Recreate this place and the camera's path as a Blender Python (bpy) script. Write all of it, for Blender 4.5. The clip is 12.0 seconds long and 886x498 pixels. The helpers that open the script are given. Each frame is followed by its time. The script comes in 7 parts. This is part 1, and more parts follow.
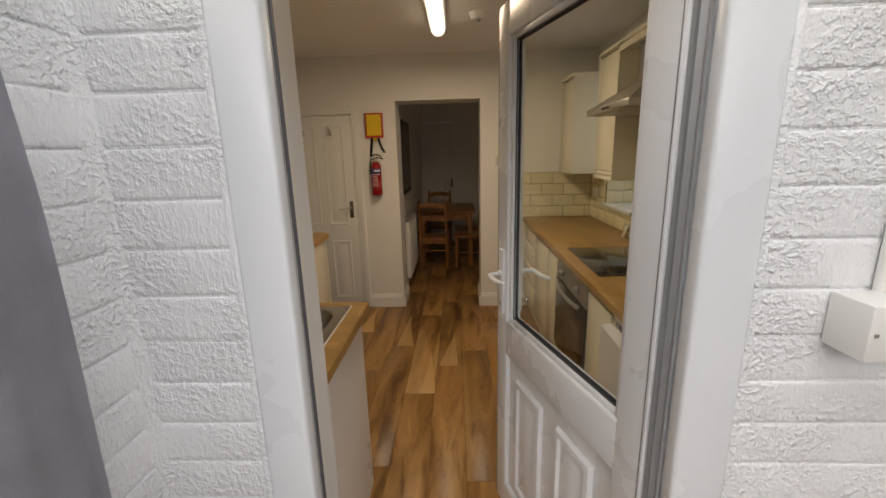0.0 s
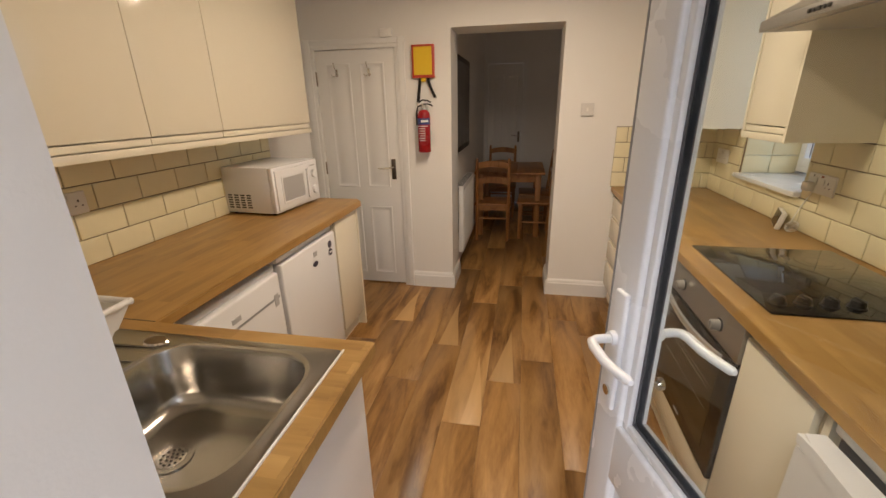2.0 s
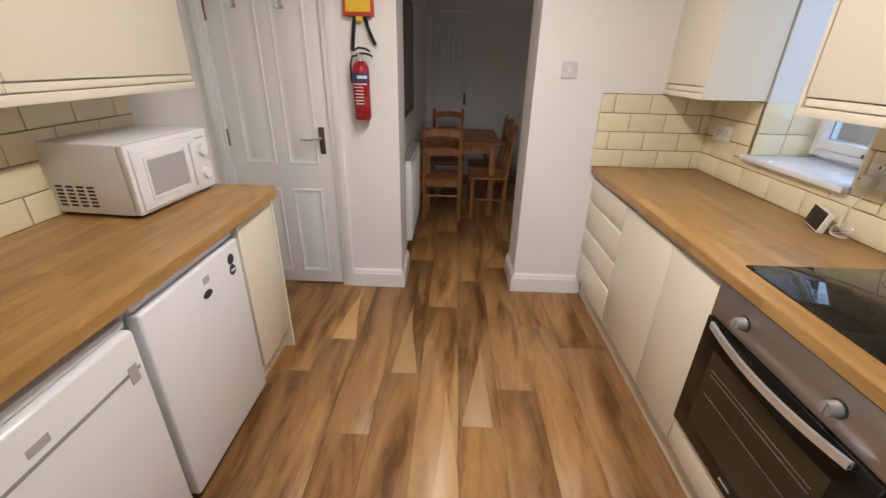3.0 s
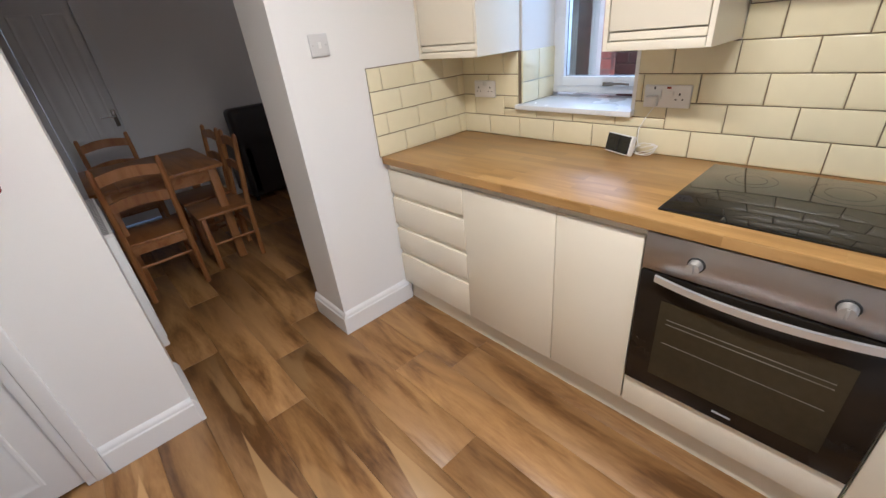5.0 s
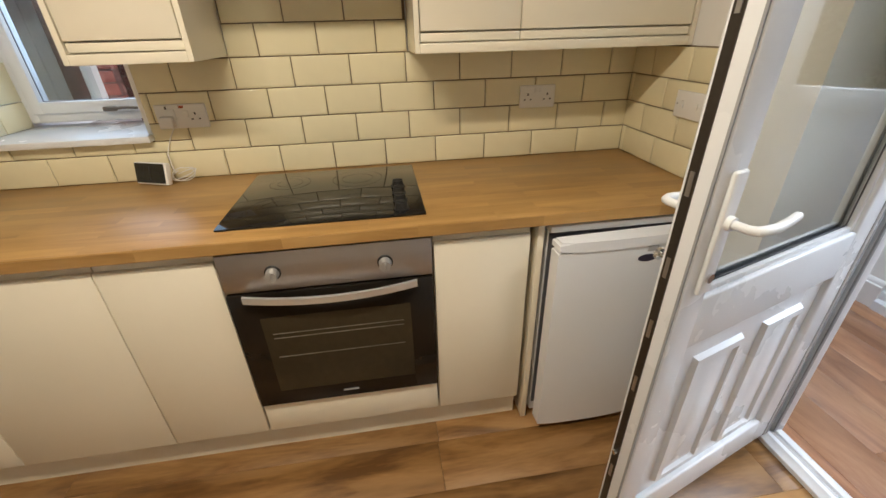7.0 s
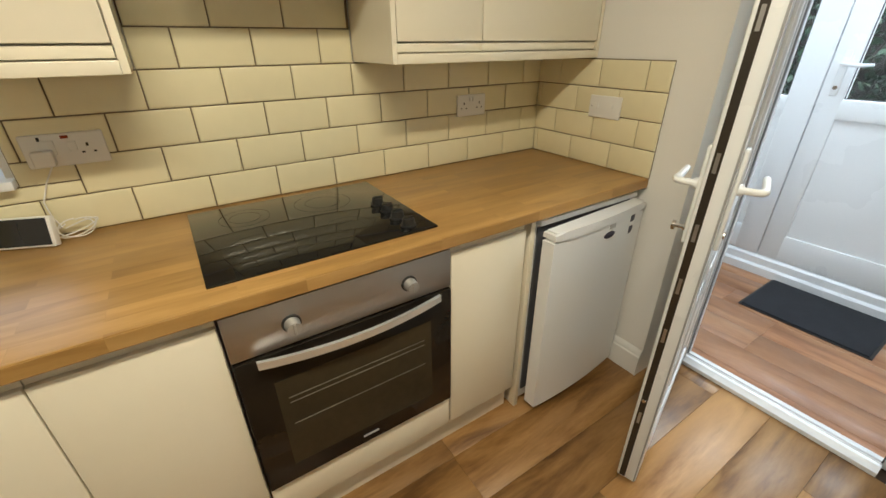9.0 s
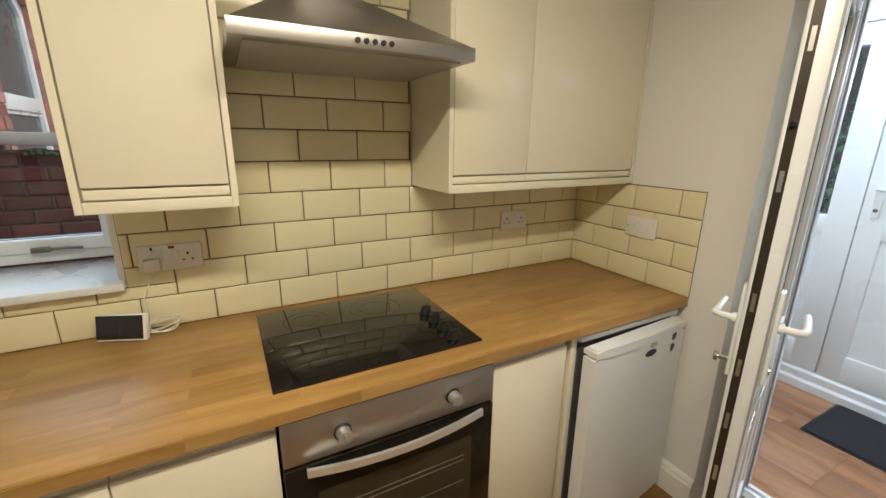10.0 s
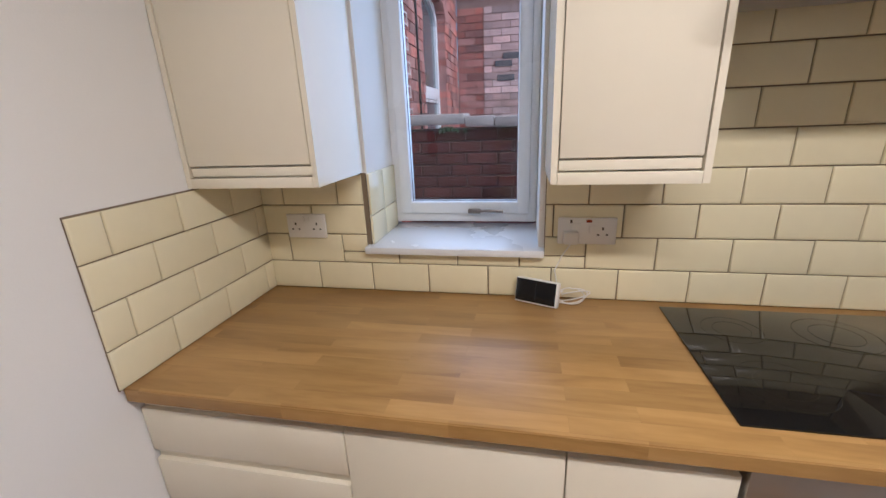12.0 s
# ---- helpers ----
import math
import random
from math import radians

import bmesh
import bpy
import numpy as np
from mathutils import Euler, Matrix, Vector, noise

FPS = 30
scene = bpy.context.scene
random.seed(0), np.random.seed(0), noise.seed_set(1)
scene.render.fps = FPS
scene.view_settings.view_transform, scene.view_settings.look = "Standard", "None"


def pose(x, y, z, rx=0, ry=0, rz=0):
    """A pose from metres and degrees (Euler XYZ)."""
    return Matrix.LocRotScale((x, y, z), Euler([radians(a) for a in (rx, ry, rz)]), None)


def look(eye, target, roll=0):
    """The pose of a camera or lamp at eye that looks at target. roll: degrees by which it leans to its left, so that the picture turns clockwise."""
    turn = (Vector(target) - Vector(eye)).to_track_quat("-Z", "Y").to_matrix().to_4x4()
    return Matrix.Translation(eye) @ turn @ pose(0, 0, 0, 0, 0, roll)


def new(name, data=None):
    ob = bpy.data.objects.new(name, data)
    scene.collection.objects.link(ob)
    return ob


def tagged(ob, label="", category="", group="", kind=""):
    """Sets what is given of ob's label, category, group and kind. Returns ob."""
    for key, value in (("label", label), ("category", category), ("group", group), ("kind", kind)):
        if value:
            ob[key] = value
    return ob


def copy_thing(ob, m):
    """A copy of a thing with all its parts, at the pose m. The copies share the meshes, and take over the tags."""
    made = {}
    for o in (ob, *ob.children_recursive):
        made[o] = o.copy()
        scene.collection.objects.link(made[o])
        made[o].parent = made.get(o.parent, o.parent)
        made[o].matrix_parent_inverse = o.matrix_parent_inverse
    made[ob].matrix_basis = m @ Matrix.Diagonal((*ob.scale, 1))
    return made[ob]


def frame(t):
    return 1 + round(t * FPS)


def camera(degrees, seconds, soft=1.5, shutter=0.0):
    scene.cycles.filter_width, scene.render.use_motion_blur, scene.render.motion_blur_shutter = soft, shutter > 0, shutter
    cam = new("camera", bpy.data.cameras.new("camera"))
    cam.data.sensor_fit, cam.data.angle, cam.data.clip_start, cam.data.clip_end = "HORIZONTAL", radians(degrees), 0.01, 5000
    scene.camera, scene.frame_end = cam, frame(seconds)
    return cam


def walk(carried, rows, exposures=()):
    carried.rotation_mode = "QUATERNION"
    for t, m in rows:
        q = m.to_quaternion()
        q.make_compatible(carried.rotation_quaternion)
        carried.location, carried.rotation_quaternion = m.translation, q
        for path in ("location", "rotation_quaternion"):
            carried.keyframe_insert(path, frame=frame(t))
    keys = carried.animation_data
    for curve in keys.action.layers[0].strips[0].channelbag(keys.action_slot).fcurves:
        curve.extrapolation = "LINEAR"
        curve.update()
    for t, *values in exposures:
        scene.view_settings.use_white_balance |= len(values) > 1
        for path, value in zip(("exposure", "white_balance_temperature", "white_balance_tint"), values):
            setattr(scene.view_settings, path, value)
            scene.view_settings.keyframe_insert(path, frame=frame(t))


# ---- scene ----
cam = camera(95.2, 12.0)
PATH = [
    (0, (0.037, -0.113, 1.498), (-0.043, 1.832, 1.039), -1.5),
    (0.5, (0.025, -0.094, 1.593), (-0.086, 1.898, 1.458), -1.5),
    (1, (-0.016, 0.008, 1.57), (-0.19, 1.982, 1.306), -1.6),
    (1.5, (-0.001, 0.348, 1.47), (-0.259, 2.275, 1.0), -1.2),
    (2, (0.007, 0.641, 1.469), (-0.359, 2.489, 0.798), -1.1),
    (2.5, (-0.089, 0.9, 1.439), (-0.494, 2.699, 0.665), 0.1),
    (2.7, (-0.145, 1.047, 1.454), (-0.39, 2.856, 0.636), 0.6),
    (4.3, (-0.307, 1.973, 1.391), (-0.032, 3.755, 0.526), 2.2),
    (4.5, (-0.357, 2.014, 1.392), (0.092, 3.761, 0.528), 1.1),
    (5, (-0.489, 2.003, 1.42), (0.656, 3.346, 0.479), -6.1),
    (5.5, (-0.603, 1.897, 1.457), (1.047, 2.632, 0.599), -1.0),
    (6, (-0.585, 1.778, 1.475), (1.24, 1.969, 0.679), -1.2),
    (6.5, (-0.54, 1.803, 1.452), (1.274, 1.686, 0.616), -1.5),
    (7, (-0.378, 1.925, 1.368), (1.366, 1.68, 0.419), -1.6),
    (7.5, (-0.198, 2.042, 1.326), (1.439, 1.587, 0.27), -0.5),
    (7.7, (-0.174, 2.084, 1.331), (1.428, 1.519, 0.276), 0.4),
    (9.3, (-0.185, 2.433, 1.369), (1.302, 1.416, 0.5), -0.1),
    (9.5, (-0.191, 2.446, 1.378), (1.355, 1.455, 0.585), -0.1),
    (10, (-0.208, 2.458, 1.481), (1.493, 1.542, 0.962), 0.6),
    (10.5, (-0.233, 2.494, 1.542), (1.581, 1.726, 1.199), 0.6),
    (11, (-0.239, 2.578, 1.537), (1.648, 2.071, 1.109), -0.1),
    (11.2, (-0.223, 2.604, 1.523), (1.685, 2.23, 1.054), -0.8),
    (11.5, (-0.183, 2.683, 1.516), (1.735, 2.535, 0.969), -1.2),
    (12, (0.006, 2.819, 1.463), (1.87, 3.212, 0.855), -2.5),
]
EXPOSURES = [(0.0, -1.04, 7250, 16), (1.0, -1.10, 7400, 16), (1.5, -0.7, 7550, 22), (2.0, -0.2, 6650, 19), (2.6, 0.07, 5650, 18), (4.4, 0.24, 5250, 18), (5.0, 0.34, 5050, 16), (5.5, 0.26, 5050, 14),
             (6.0, 0.05, 5400, 13), (6.5, -0.03, 5900, 14), (7.5, 0.06, 5950, 8), (9.5, 0.0, 5950, 4), (10.5, -0.16, 6050, 9), (11.3, -0.14, 5650, 14), (12.0, -0.06, 5200, 20)]
walk(cam, [(t, look(eye, target, roll)) for t, eye, target, roll in PATH], EXPOSURES)

# ---- world, sun, lights ----
world = bpy.data.worlds.new("world")
scene.world = world
world.use_nodes = True
wn = world.node_tree.nodes
sky = wn.new("ShaderNodeTexSky")
sky.sky_type, sky.sun_disc = "NISHITA", False
sky.sun_elevation, sky.sun_rotation = radians(38), radians(206)
sky.air_density, sky.dust_density = 1.0, 4.0
wn["Background"].inputs["Strength"].default_value = 0.15
world.node_tree.links.new(sky.outputs[0], wn["Background"].inputs["Color"])


def lamp_data(name, kind, power, colour, **kw):
    d = bpy.data.lights.new(name, kind)
    d.energy, d.color = power, colour
    if kind == "AREA":
        d.shape, d.size, d.size_y = "RECTANGLE", kw["sx"], kw["sy"]
    if kind == "SUN":
        d.angle = radians(kw["angle"])
    return d


sun = new("sun", lamp_data("sun", "SUN", 1.4, (1.0, 0.97, 0.93), angle=15))
sun.matrix_world = look((-3, -6, 6), (0, 0, 0))
# daylight through the glazing of the porch, the kitchen window and the curtained dining room window
porch_sky = new("porch_daylight", lamp_data("porch_daylight", "AREA", 212, (0.88, 0.94, 1.0), sx=3.0, sy=1.5))
porch_sky.matrix_world = look((0.30, -2.7, 2.8), (0.20, 0.5, 1.2))
# added lamp over the assumed roof light, to light the porch from above
roof_sky = new("roof_daylight", lamp_data("roof_daylight", "AREA", 28, (0.88, 0.94, 1.0), sx=1.7, sy=0.60))
roof_sky.matrix_world = pose(0.42, 0.06, 2.66)
for nm, z, hgt, power in (("porch_side_daylight", 1.96, 0.20, 1.25), ("porch_top_daylight", 2.35, 0.15, 0.95)):
    side_sky = new(nm, lamp_data(nm, "AREA", power, (0.88, 0.94, 1.0), sx=hgt, sy=0.90))
    side_sky.matrix_world = pose(-0.665, -0.02, z, 0, -90, 0)
win_sky = new("window_daylight", lamp_data("window_daylight", "AREA", 3.0, (0.62, 0.80, 1.0), sx=0.5, sy=0.85))
win_sky.matrix_world = look((1.66, 3.07, 1.62), (0.0, 3.0, 1.3))
dining_sky = new("dining_daylight", lamp_data("dining_daylight", "AREA", 4.0, (1.0, 0.80, 0.60), sx=0.95, sy=1.3))
dining_sky.matrix_world = look((2.415, 4.07, 1.65), (1.6, 6.5, 1.0))
# the tube behind the kitchen batten light's diffuser, which throws its light down
tube = new("batten_tube_light", lamp_data("batten_tube_light", "AREA", 30, (1.0, 0.84, 0.61), sx=0.085, sy=1.0))
tube.matrix_world = pose(-0.082, 2.40, 2.262)

# ---- materials ----
MATS = {}


def node_mat(name):
    m = bpy.data.materials.new(name)
    m.use_nodes = True
    MATS[name] = m
    return m, m.node_tree.nodes, m.node_tree.links, m.node_tree.nodes["Principled BSDF"]


def ramp_of(n, stops):
    r = n.new("ShaderNodeValToRGB")
    els = r.color_ramp.elements
    while len(els) < len(stops):
        els.new(0.5)
    for e, (p, c) in zip(els, stops):
        e.position, e.color = p, (*c, 1)
    return r


def surface(name, colour, rough=0.5, metal=0.0, vary=0.06, scale=3.0, fine=60.0, bump=0.05, stretch=(1, 1, 1), rough_vary=0.08, coat=0.0,
            per_piece=0.0, spec=0.5, per_island=False):
    """A painted, plastic, metal or fabric surface: two scales of noise in colour, gloss and relief, at real size."""
    m, n, l, b = node_mat(name)
    tc, mp = n.new("ShaderNodeTexCoord"), n.new("ShaderNodeMapping")
    mp.inputs["Scale"].default_value = stretch
    l.new(tc.outputs["Object"], mp.inputs["Vector"])
    big, small = n.new("ShaderNodeTexNoise"), n.new("ShaderNodeTexNoise")
    big.inputs["Scale"].default_value, small.inputs["Scale"].default_value = scale, fine
    big.inputs["Detail"].default_value, small.inputs["Detail"].default_value = 5, 4
    l.new(mp.outputs[0], big.inputs["Vector"])
    l.new(mp.outputs[0], small.inputs["Vector"])
    mix = n.new("ShaderNodeMath")
    mix.operation = "MULTIPLY_ADD"
    mix.inputs[1].default_value = 0.35
    l.new(small.outputs["Fac"], mix.inputs[0])
    half = n.new("ShaderNodeMath")
    half.operation = "MULTIPLY"
    half.inputs[1].default_value = 0.65
    l.new(big.outputs["Fac"], half.inputs[0])
    l.new(half.outputs[0], mix.inputs[2])
    r = ramp_of(n, [(0.3, [c * (1 - vary) for c in colour]), (0.7, [min(1, c * (1 + vary * 0.6)) for c in colour])])
    l.new(mix.outputs[0], r.inputs[0])
    col = r.outputs[0]
    if per_piece:
        oi, hs, mr = n.new("ShaderNodeObjectInfo"), n.new("ShaderNodeHueSaturation"), n.new("ShaderNodeMapRange")
        mr.inputs["To Min"].default_value, mr.inputs["To Max"].default_value = 1 - per_piece, 1 + per_piece
        pick = oi.outputs["Random"]
        if per_island:
            pick = n.new("ShaderNodeNewGeometry").outputs["Random Per Island"]
            sat = n.new("ShaderNodeMath")
            sat.operation, sat.inputs[1].default_value = "PINGPONG", 0.31
            l.new(pick, sat.inputs[0])
            more = n.new("ShaderNodeMath")
            more.operation, more.inputs[1].default_value = "ADD", 0.72
            l.new(sat.outputs[0], more.inputs[0])
            l.new(more.outputs[0], hs.inputs["Saturation"])
        l.new(pick, mr.inputs["Value"])
        l.new(mr.outputs[0], hs.inputs["Value"])
        l.new(col, hs.inputs["Color"])
        col = hs.outputs[0]
    l.new(col, b.inputs["Base Color"])
    rr = n.new("ShaderNodeMapRange")
    rr.inputs["To Min"].default_value, rr.inputs["To Max"].default_value = max(0.02, rough - rough_vary), min(1, rough + rough_vary)
    l.new(big.outputs["Fac"], rr.inputs["Value"])
    l.new(rr.outputs[0], b.inputs["Roughness"])
    b.inputs["Metallic"].default_value = metal
    b.inputs["Coat Weight"].default_value = coat
    b.inputs["Specular IOR Level"].default_value = spec
    if bump:
        bp = n.new("ShaderNodeBump")
        bp.inputs["Strength"].default_value, bp.inputs["Distance"].default_value = bump, 0.002
        l.new(small.outputs["Fac"], bp.inputs["Height"])
        l.new(bp.outputs[0], b.inputs["Normal"])
    return m


def wood(name, dark, mid, light, along="y", rough=0.4, grain=9.0, per_piece=0.12, bump=0.08, stave=None, sap=None, flames=False):
    """Timber or a timber-print board: long grain on the given axis, finer pores, tone from piece to piece.
    stave: (length, width) of the glued staves of a butcher-block top. sap: colour of flame-shaped sapwood streaks."""
    m, n, l, b = node_mat(name)
    tc, mp = n.new("ShaderNodeTexCoord"), n.new("ShaderNodeMapping")
    l.new(tc.outputs["Object"], mp.inputs["Vector"])
    oi = n.new("ShaderNodeObjectInfo")
    mp.inputs["Scale"].default_value = {"x": (1.2, grain, grain), "y": (grain, 1.2, grain), "z": (grain, grain, 1.2)}[along]
    shift = n.new("ShaderNodeVectorMath")
    shift.operation = "SCALE"
    comb = n.new("ShaderNodeCombineXYZ")
    for i in range(3):
        l.new(oi.outputs["Random"], comb.inputs[i])
    l.new(comb.outputs[0], shift.inputs[0])
    shift.inputs["Scale"].default_value = 37.0
    l.new(shift.outputs[0], mp.inputs["Location"])
    g, pores = n.new("ShaderNodeTexNoise"), n.new("ShaderNodeTexNoise")
    g.inputs["Scale"].default_value, g.inputs["Detail"].default_value, g.inputs["Distortion"].default_value = 1.3, 6, 1.2
    pores.inputs["Scale"].default_value, pores.inputs["Detail"].default_value = 14, 4
    l.new(mp.outputs[0], g.inputs["Vector"])
    l.new(mp.outputs[0], pores.inputs["Vector"])
    add = n.new("ShaderNodeMath")
    add.operation = "MULTIPLY_ADD"
    add.inputs[1].default_value = 0.22
    l.new(pores.outputs["Fac"], add.inputs[0])
    l.new(g.outputs["Fac"], add.inputs[2])
    r = ramp_of(n, [(0.42, dark), (0.58, mid), (0.80, light)])
    l.new(add.outputs[0], r.inputs[0])
    col = r.outputs[0]
    value = None
    if stave:
        br = n.new("ShaderNodeTexBrick")
        br.inputs["Scale"].default_value = 1.0
        br.inputs["Brick Width"].default_value, br.inputs["Row Height"].default_value = stave
        br.inputs["Mortar Size"].default_value = 0.0004
        br.inputs["Color1"].default_value, br.inputs["Color2"].default_value = (0, 0, 0, 1), (1, 1, 1, 1)
        br.inputs["Mortar"].default_value = (0.3, 0.3, 0.3, 1)
        br.offset, br.offset_frequency = 0.37, 2
        turn = n.new("ShaderNodeMapping")
        turn.inputs["Rotation"].default_value = (0, 0, radians(90) if along == "y" else 0)
        l.new(tc.outputs["Object"], turn.inputs["Vector"])
        l.new(turn.outputs[0], br.inputs["Vector"])
        value = br.outputs["Color"]
        own = n.new("ShaderNodeVectorMath")
        own.operation = "MULTIPLY_ADD"
        own.inputs[1].default_value = (19.0, 7.0, 13.0)
        l.new(value, own.inputs[0])
        l.new(shift.outputs[0], own.inputs[2])
        l.new(own.outputs[0], mp.inputs["Location"])
    elif per_piece:
        value = oi.outputs["Random"]
    if sap:
        # a pale flame of sapwood that starts at a board's end and runs out to a tip, on some boards, and long pale streaks
        def calc(op, x, y=None, z=None):
            k = n.new("ShaderNodeMath")
            k.operation = op
            for i, val in enumerate((x, y, z)):
                if val is None:
                    continue
                if isinstance(val, (int, float)):
                    k.inputs[i].default_value = val
                else:
                    l.new(val, k.inputs[i])
            return k.outputs[0]
        sep = n.new("ShaderNodeSeparateXYZ")
        l.new(tc.outputs["Object"], sep.inputs[0])
        u, v = sep.outputs[0], sep.outputs[1]
        wob = n.new("ShaderNodeTexNoise")
        wob.inputs["Scale"].default_value, wob.inputs["Detail"].default_value = 0.55, 1.0
        l.new(mp.outputs[0], wob.inputs["Vector"])
        swing = calc("MULTIPLY_ADD", calc("SUBTRACT", wob.outputs["Fac"], 0.5), 0.16, 0.100)
        length = calc("MULTIPLY_ADD", calc("FRACT", calc("MULTIPLY", oi.outputs["Random"], 5.7)), 0.25, 0.48)
        wide = calc("MULTIPLY", calc("POWER", calc("MAXIMUM", calc("SUBTRACT", 1.0, calc("DIVIDE", v, length)), 0.0), 1.25), 0.064)
        edge = calc("SUBTRACT", wide, calc("ABSOLUTE", calc("SUBTRACT", u, swing)))
        mask = n.new("ShaderNodeMapRange")
        mask.inputs["From Min"].default_value, mask.inputs["From Max"].default_value = 0.0, 0.004
        l.new(edge, mask.inputs["Value"])
        flame = calc("MULTIPLY", mask.outputs[0], 1.0 if flames else 0.0)
        st = n.new("ShaderNodeTexNoise")
        st.inputs["Scale"].default_value, st.inputs["Detail"].default_value, st.inputs["Distortion"].default_value = 0.9, 2.0, 0.6
        l.new(mp.outputs[0], st.inputs["Vector"])
        sr = ramp_of(n, [(0.575, (0, 0, 0)), (0.600, (0.42, 0.42, 0.42)), (0.70, (0.72, 0.72, 0.72))])
        l.new(st.outputs["Fac"], sr.inputs[0])
        both = calc("MINIMUM", calc("MAXIMUM", flame, sr.outputs[0]), 0.92)
        mx = n.new("ShaderNodeMix")
        mx.data_type = "RGBA"
        l.new(both, mx.inputs["Factor"])
        l.new(col, mx.inputs["A"])
        tone = n.new("ShaderNodeMix")
        tone.data_type = "RGBA"
        l.new(add.outputs[0], tone.inputs["Factor"])
        tone.inputs["A"].default_value, tone.inputs["B"].default_value = (*[c * 0.78 for c in sap], 1), (*sap, 1)
        l.new(tone.outputs["Result"], mx.inputs["B"])
        col = mx.outputs["Result"]
    if value:
        hs, mr = n.new("ShaderNodeHueSaturation"), n.new("ShaderNodeMapRange")
        mr.inputs["To Min"].default_value, mr.inputs["To Max"].default_value = 1 - per_piece, 1 + per_piece
        l.new(value, mr.inputs["Value"])
        l.new(mr.outputs[0], hs.inputs["Value"])
        l.new(col, hs.inputs["Color"])
        col = hs.outputs[0]
    l.new(col, b.inputs["Base Color"])
    rr = n.new("ShaderNodeMapRange")
    rr.inputs["To Min"].default_value, rr.inputs["To Max"].default_value = rough - 0.07, rough + 0.1
    l.new(add.outputs[0], rr.inputs["Value"])
    l.new(rr.outputs[0], b.inputs["Roughness"])
    bp = n.new("ShaderNodeBump")
    bp.inputs["Strength"].default_value, bp.inputs["Distance"].default_value = bump, 0.001
    l.new(pores.outputs["Fac"], bp.inputs["Height"])
    l.new(bp.outputs[0], b.inputs["Normal"])
    return m


def glass(name, tint=(0.96, 0.985, 0.975)):
    """A thin clear pane: see-through, with a mirror gloss that grows at a slant."""
    m, n, l, b = node_mat(name)
    tr, gl, lw, mx = n.new("ShaderNodeBsdfTransparent"), n.new("ShaderNodeBsdfGlossy"), n.new("ShaderNodeLayerWeight"), n.new("ShaderNodeMixShader")
    tr.inputs["Color"].default_value = (*tint, 1)
    gl.inputs["Roughness"].default_value = 0.0
    lw.inputs["Blend"].default_value = 0.5
    pw, sc = n.new("ShaderNodeMath"), n.new("ShaderNodeMath")
    pw.operation, sc.operation = "POWER", "MULTIPLY_ADD"
    pw.inputs[1].default_value = 4.0
    sc.inputs[1].default_value, sc.inputs[2].default_value = 0.75, 0.035
    l.new(lw.outputs["Facing"], pw.inputs[0])
    l.new(pw.outputs[0], sc.inputs[0])
    l.new(sc.outputs[0], mx.inputs[0])
    l.new(tr.outputs[0], mx.inputs[1])
    l.new(gl.outputs[0], mx.inputs[2])
    l.new(mx.outputs[0], n["Material Output"].inputs["Surface"])
    return m


def glow(name, colour, strength):
    m, n, l, b = node_mat(name)
    b.inputs["Base Color"].default_value = (0.9, 0.9, 0.9, 1)
    b.inputs["Emission Color"].default_value = (*colour, 1)
    b.inputs["Emission Strength"].default_value = strength
    return m


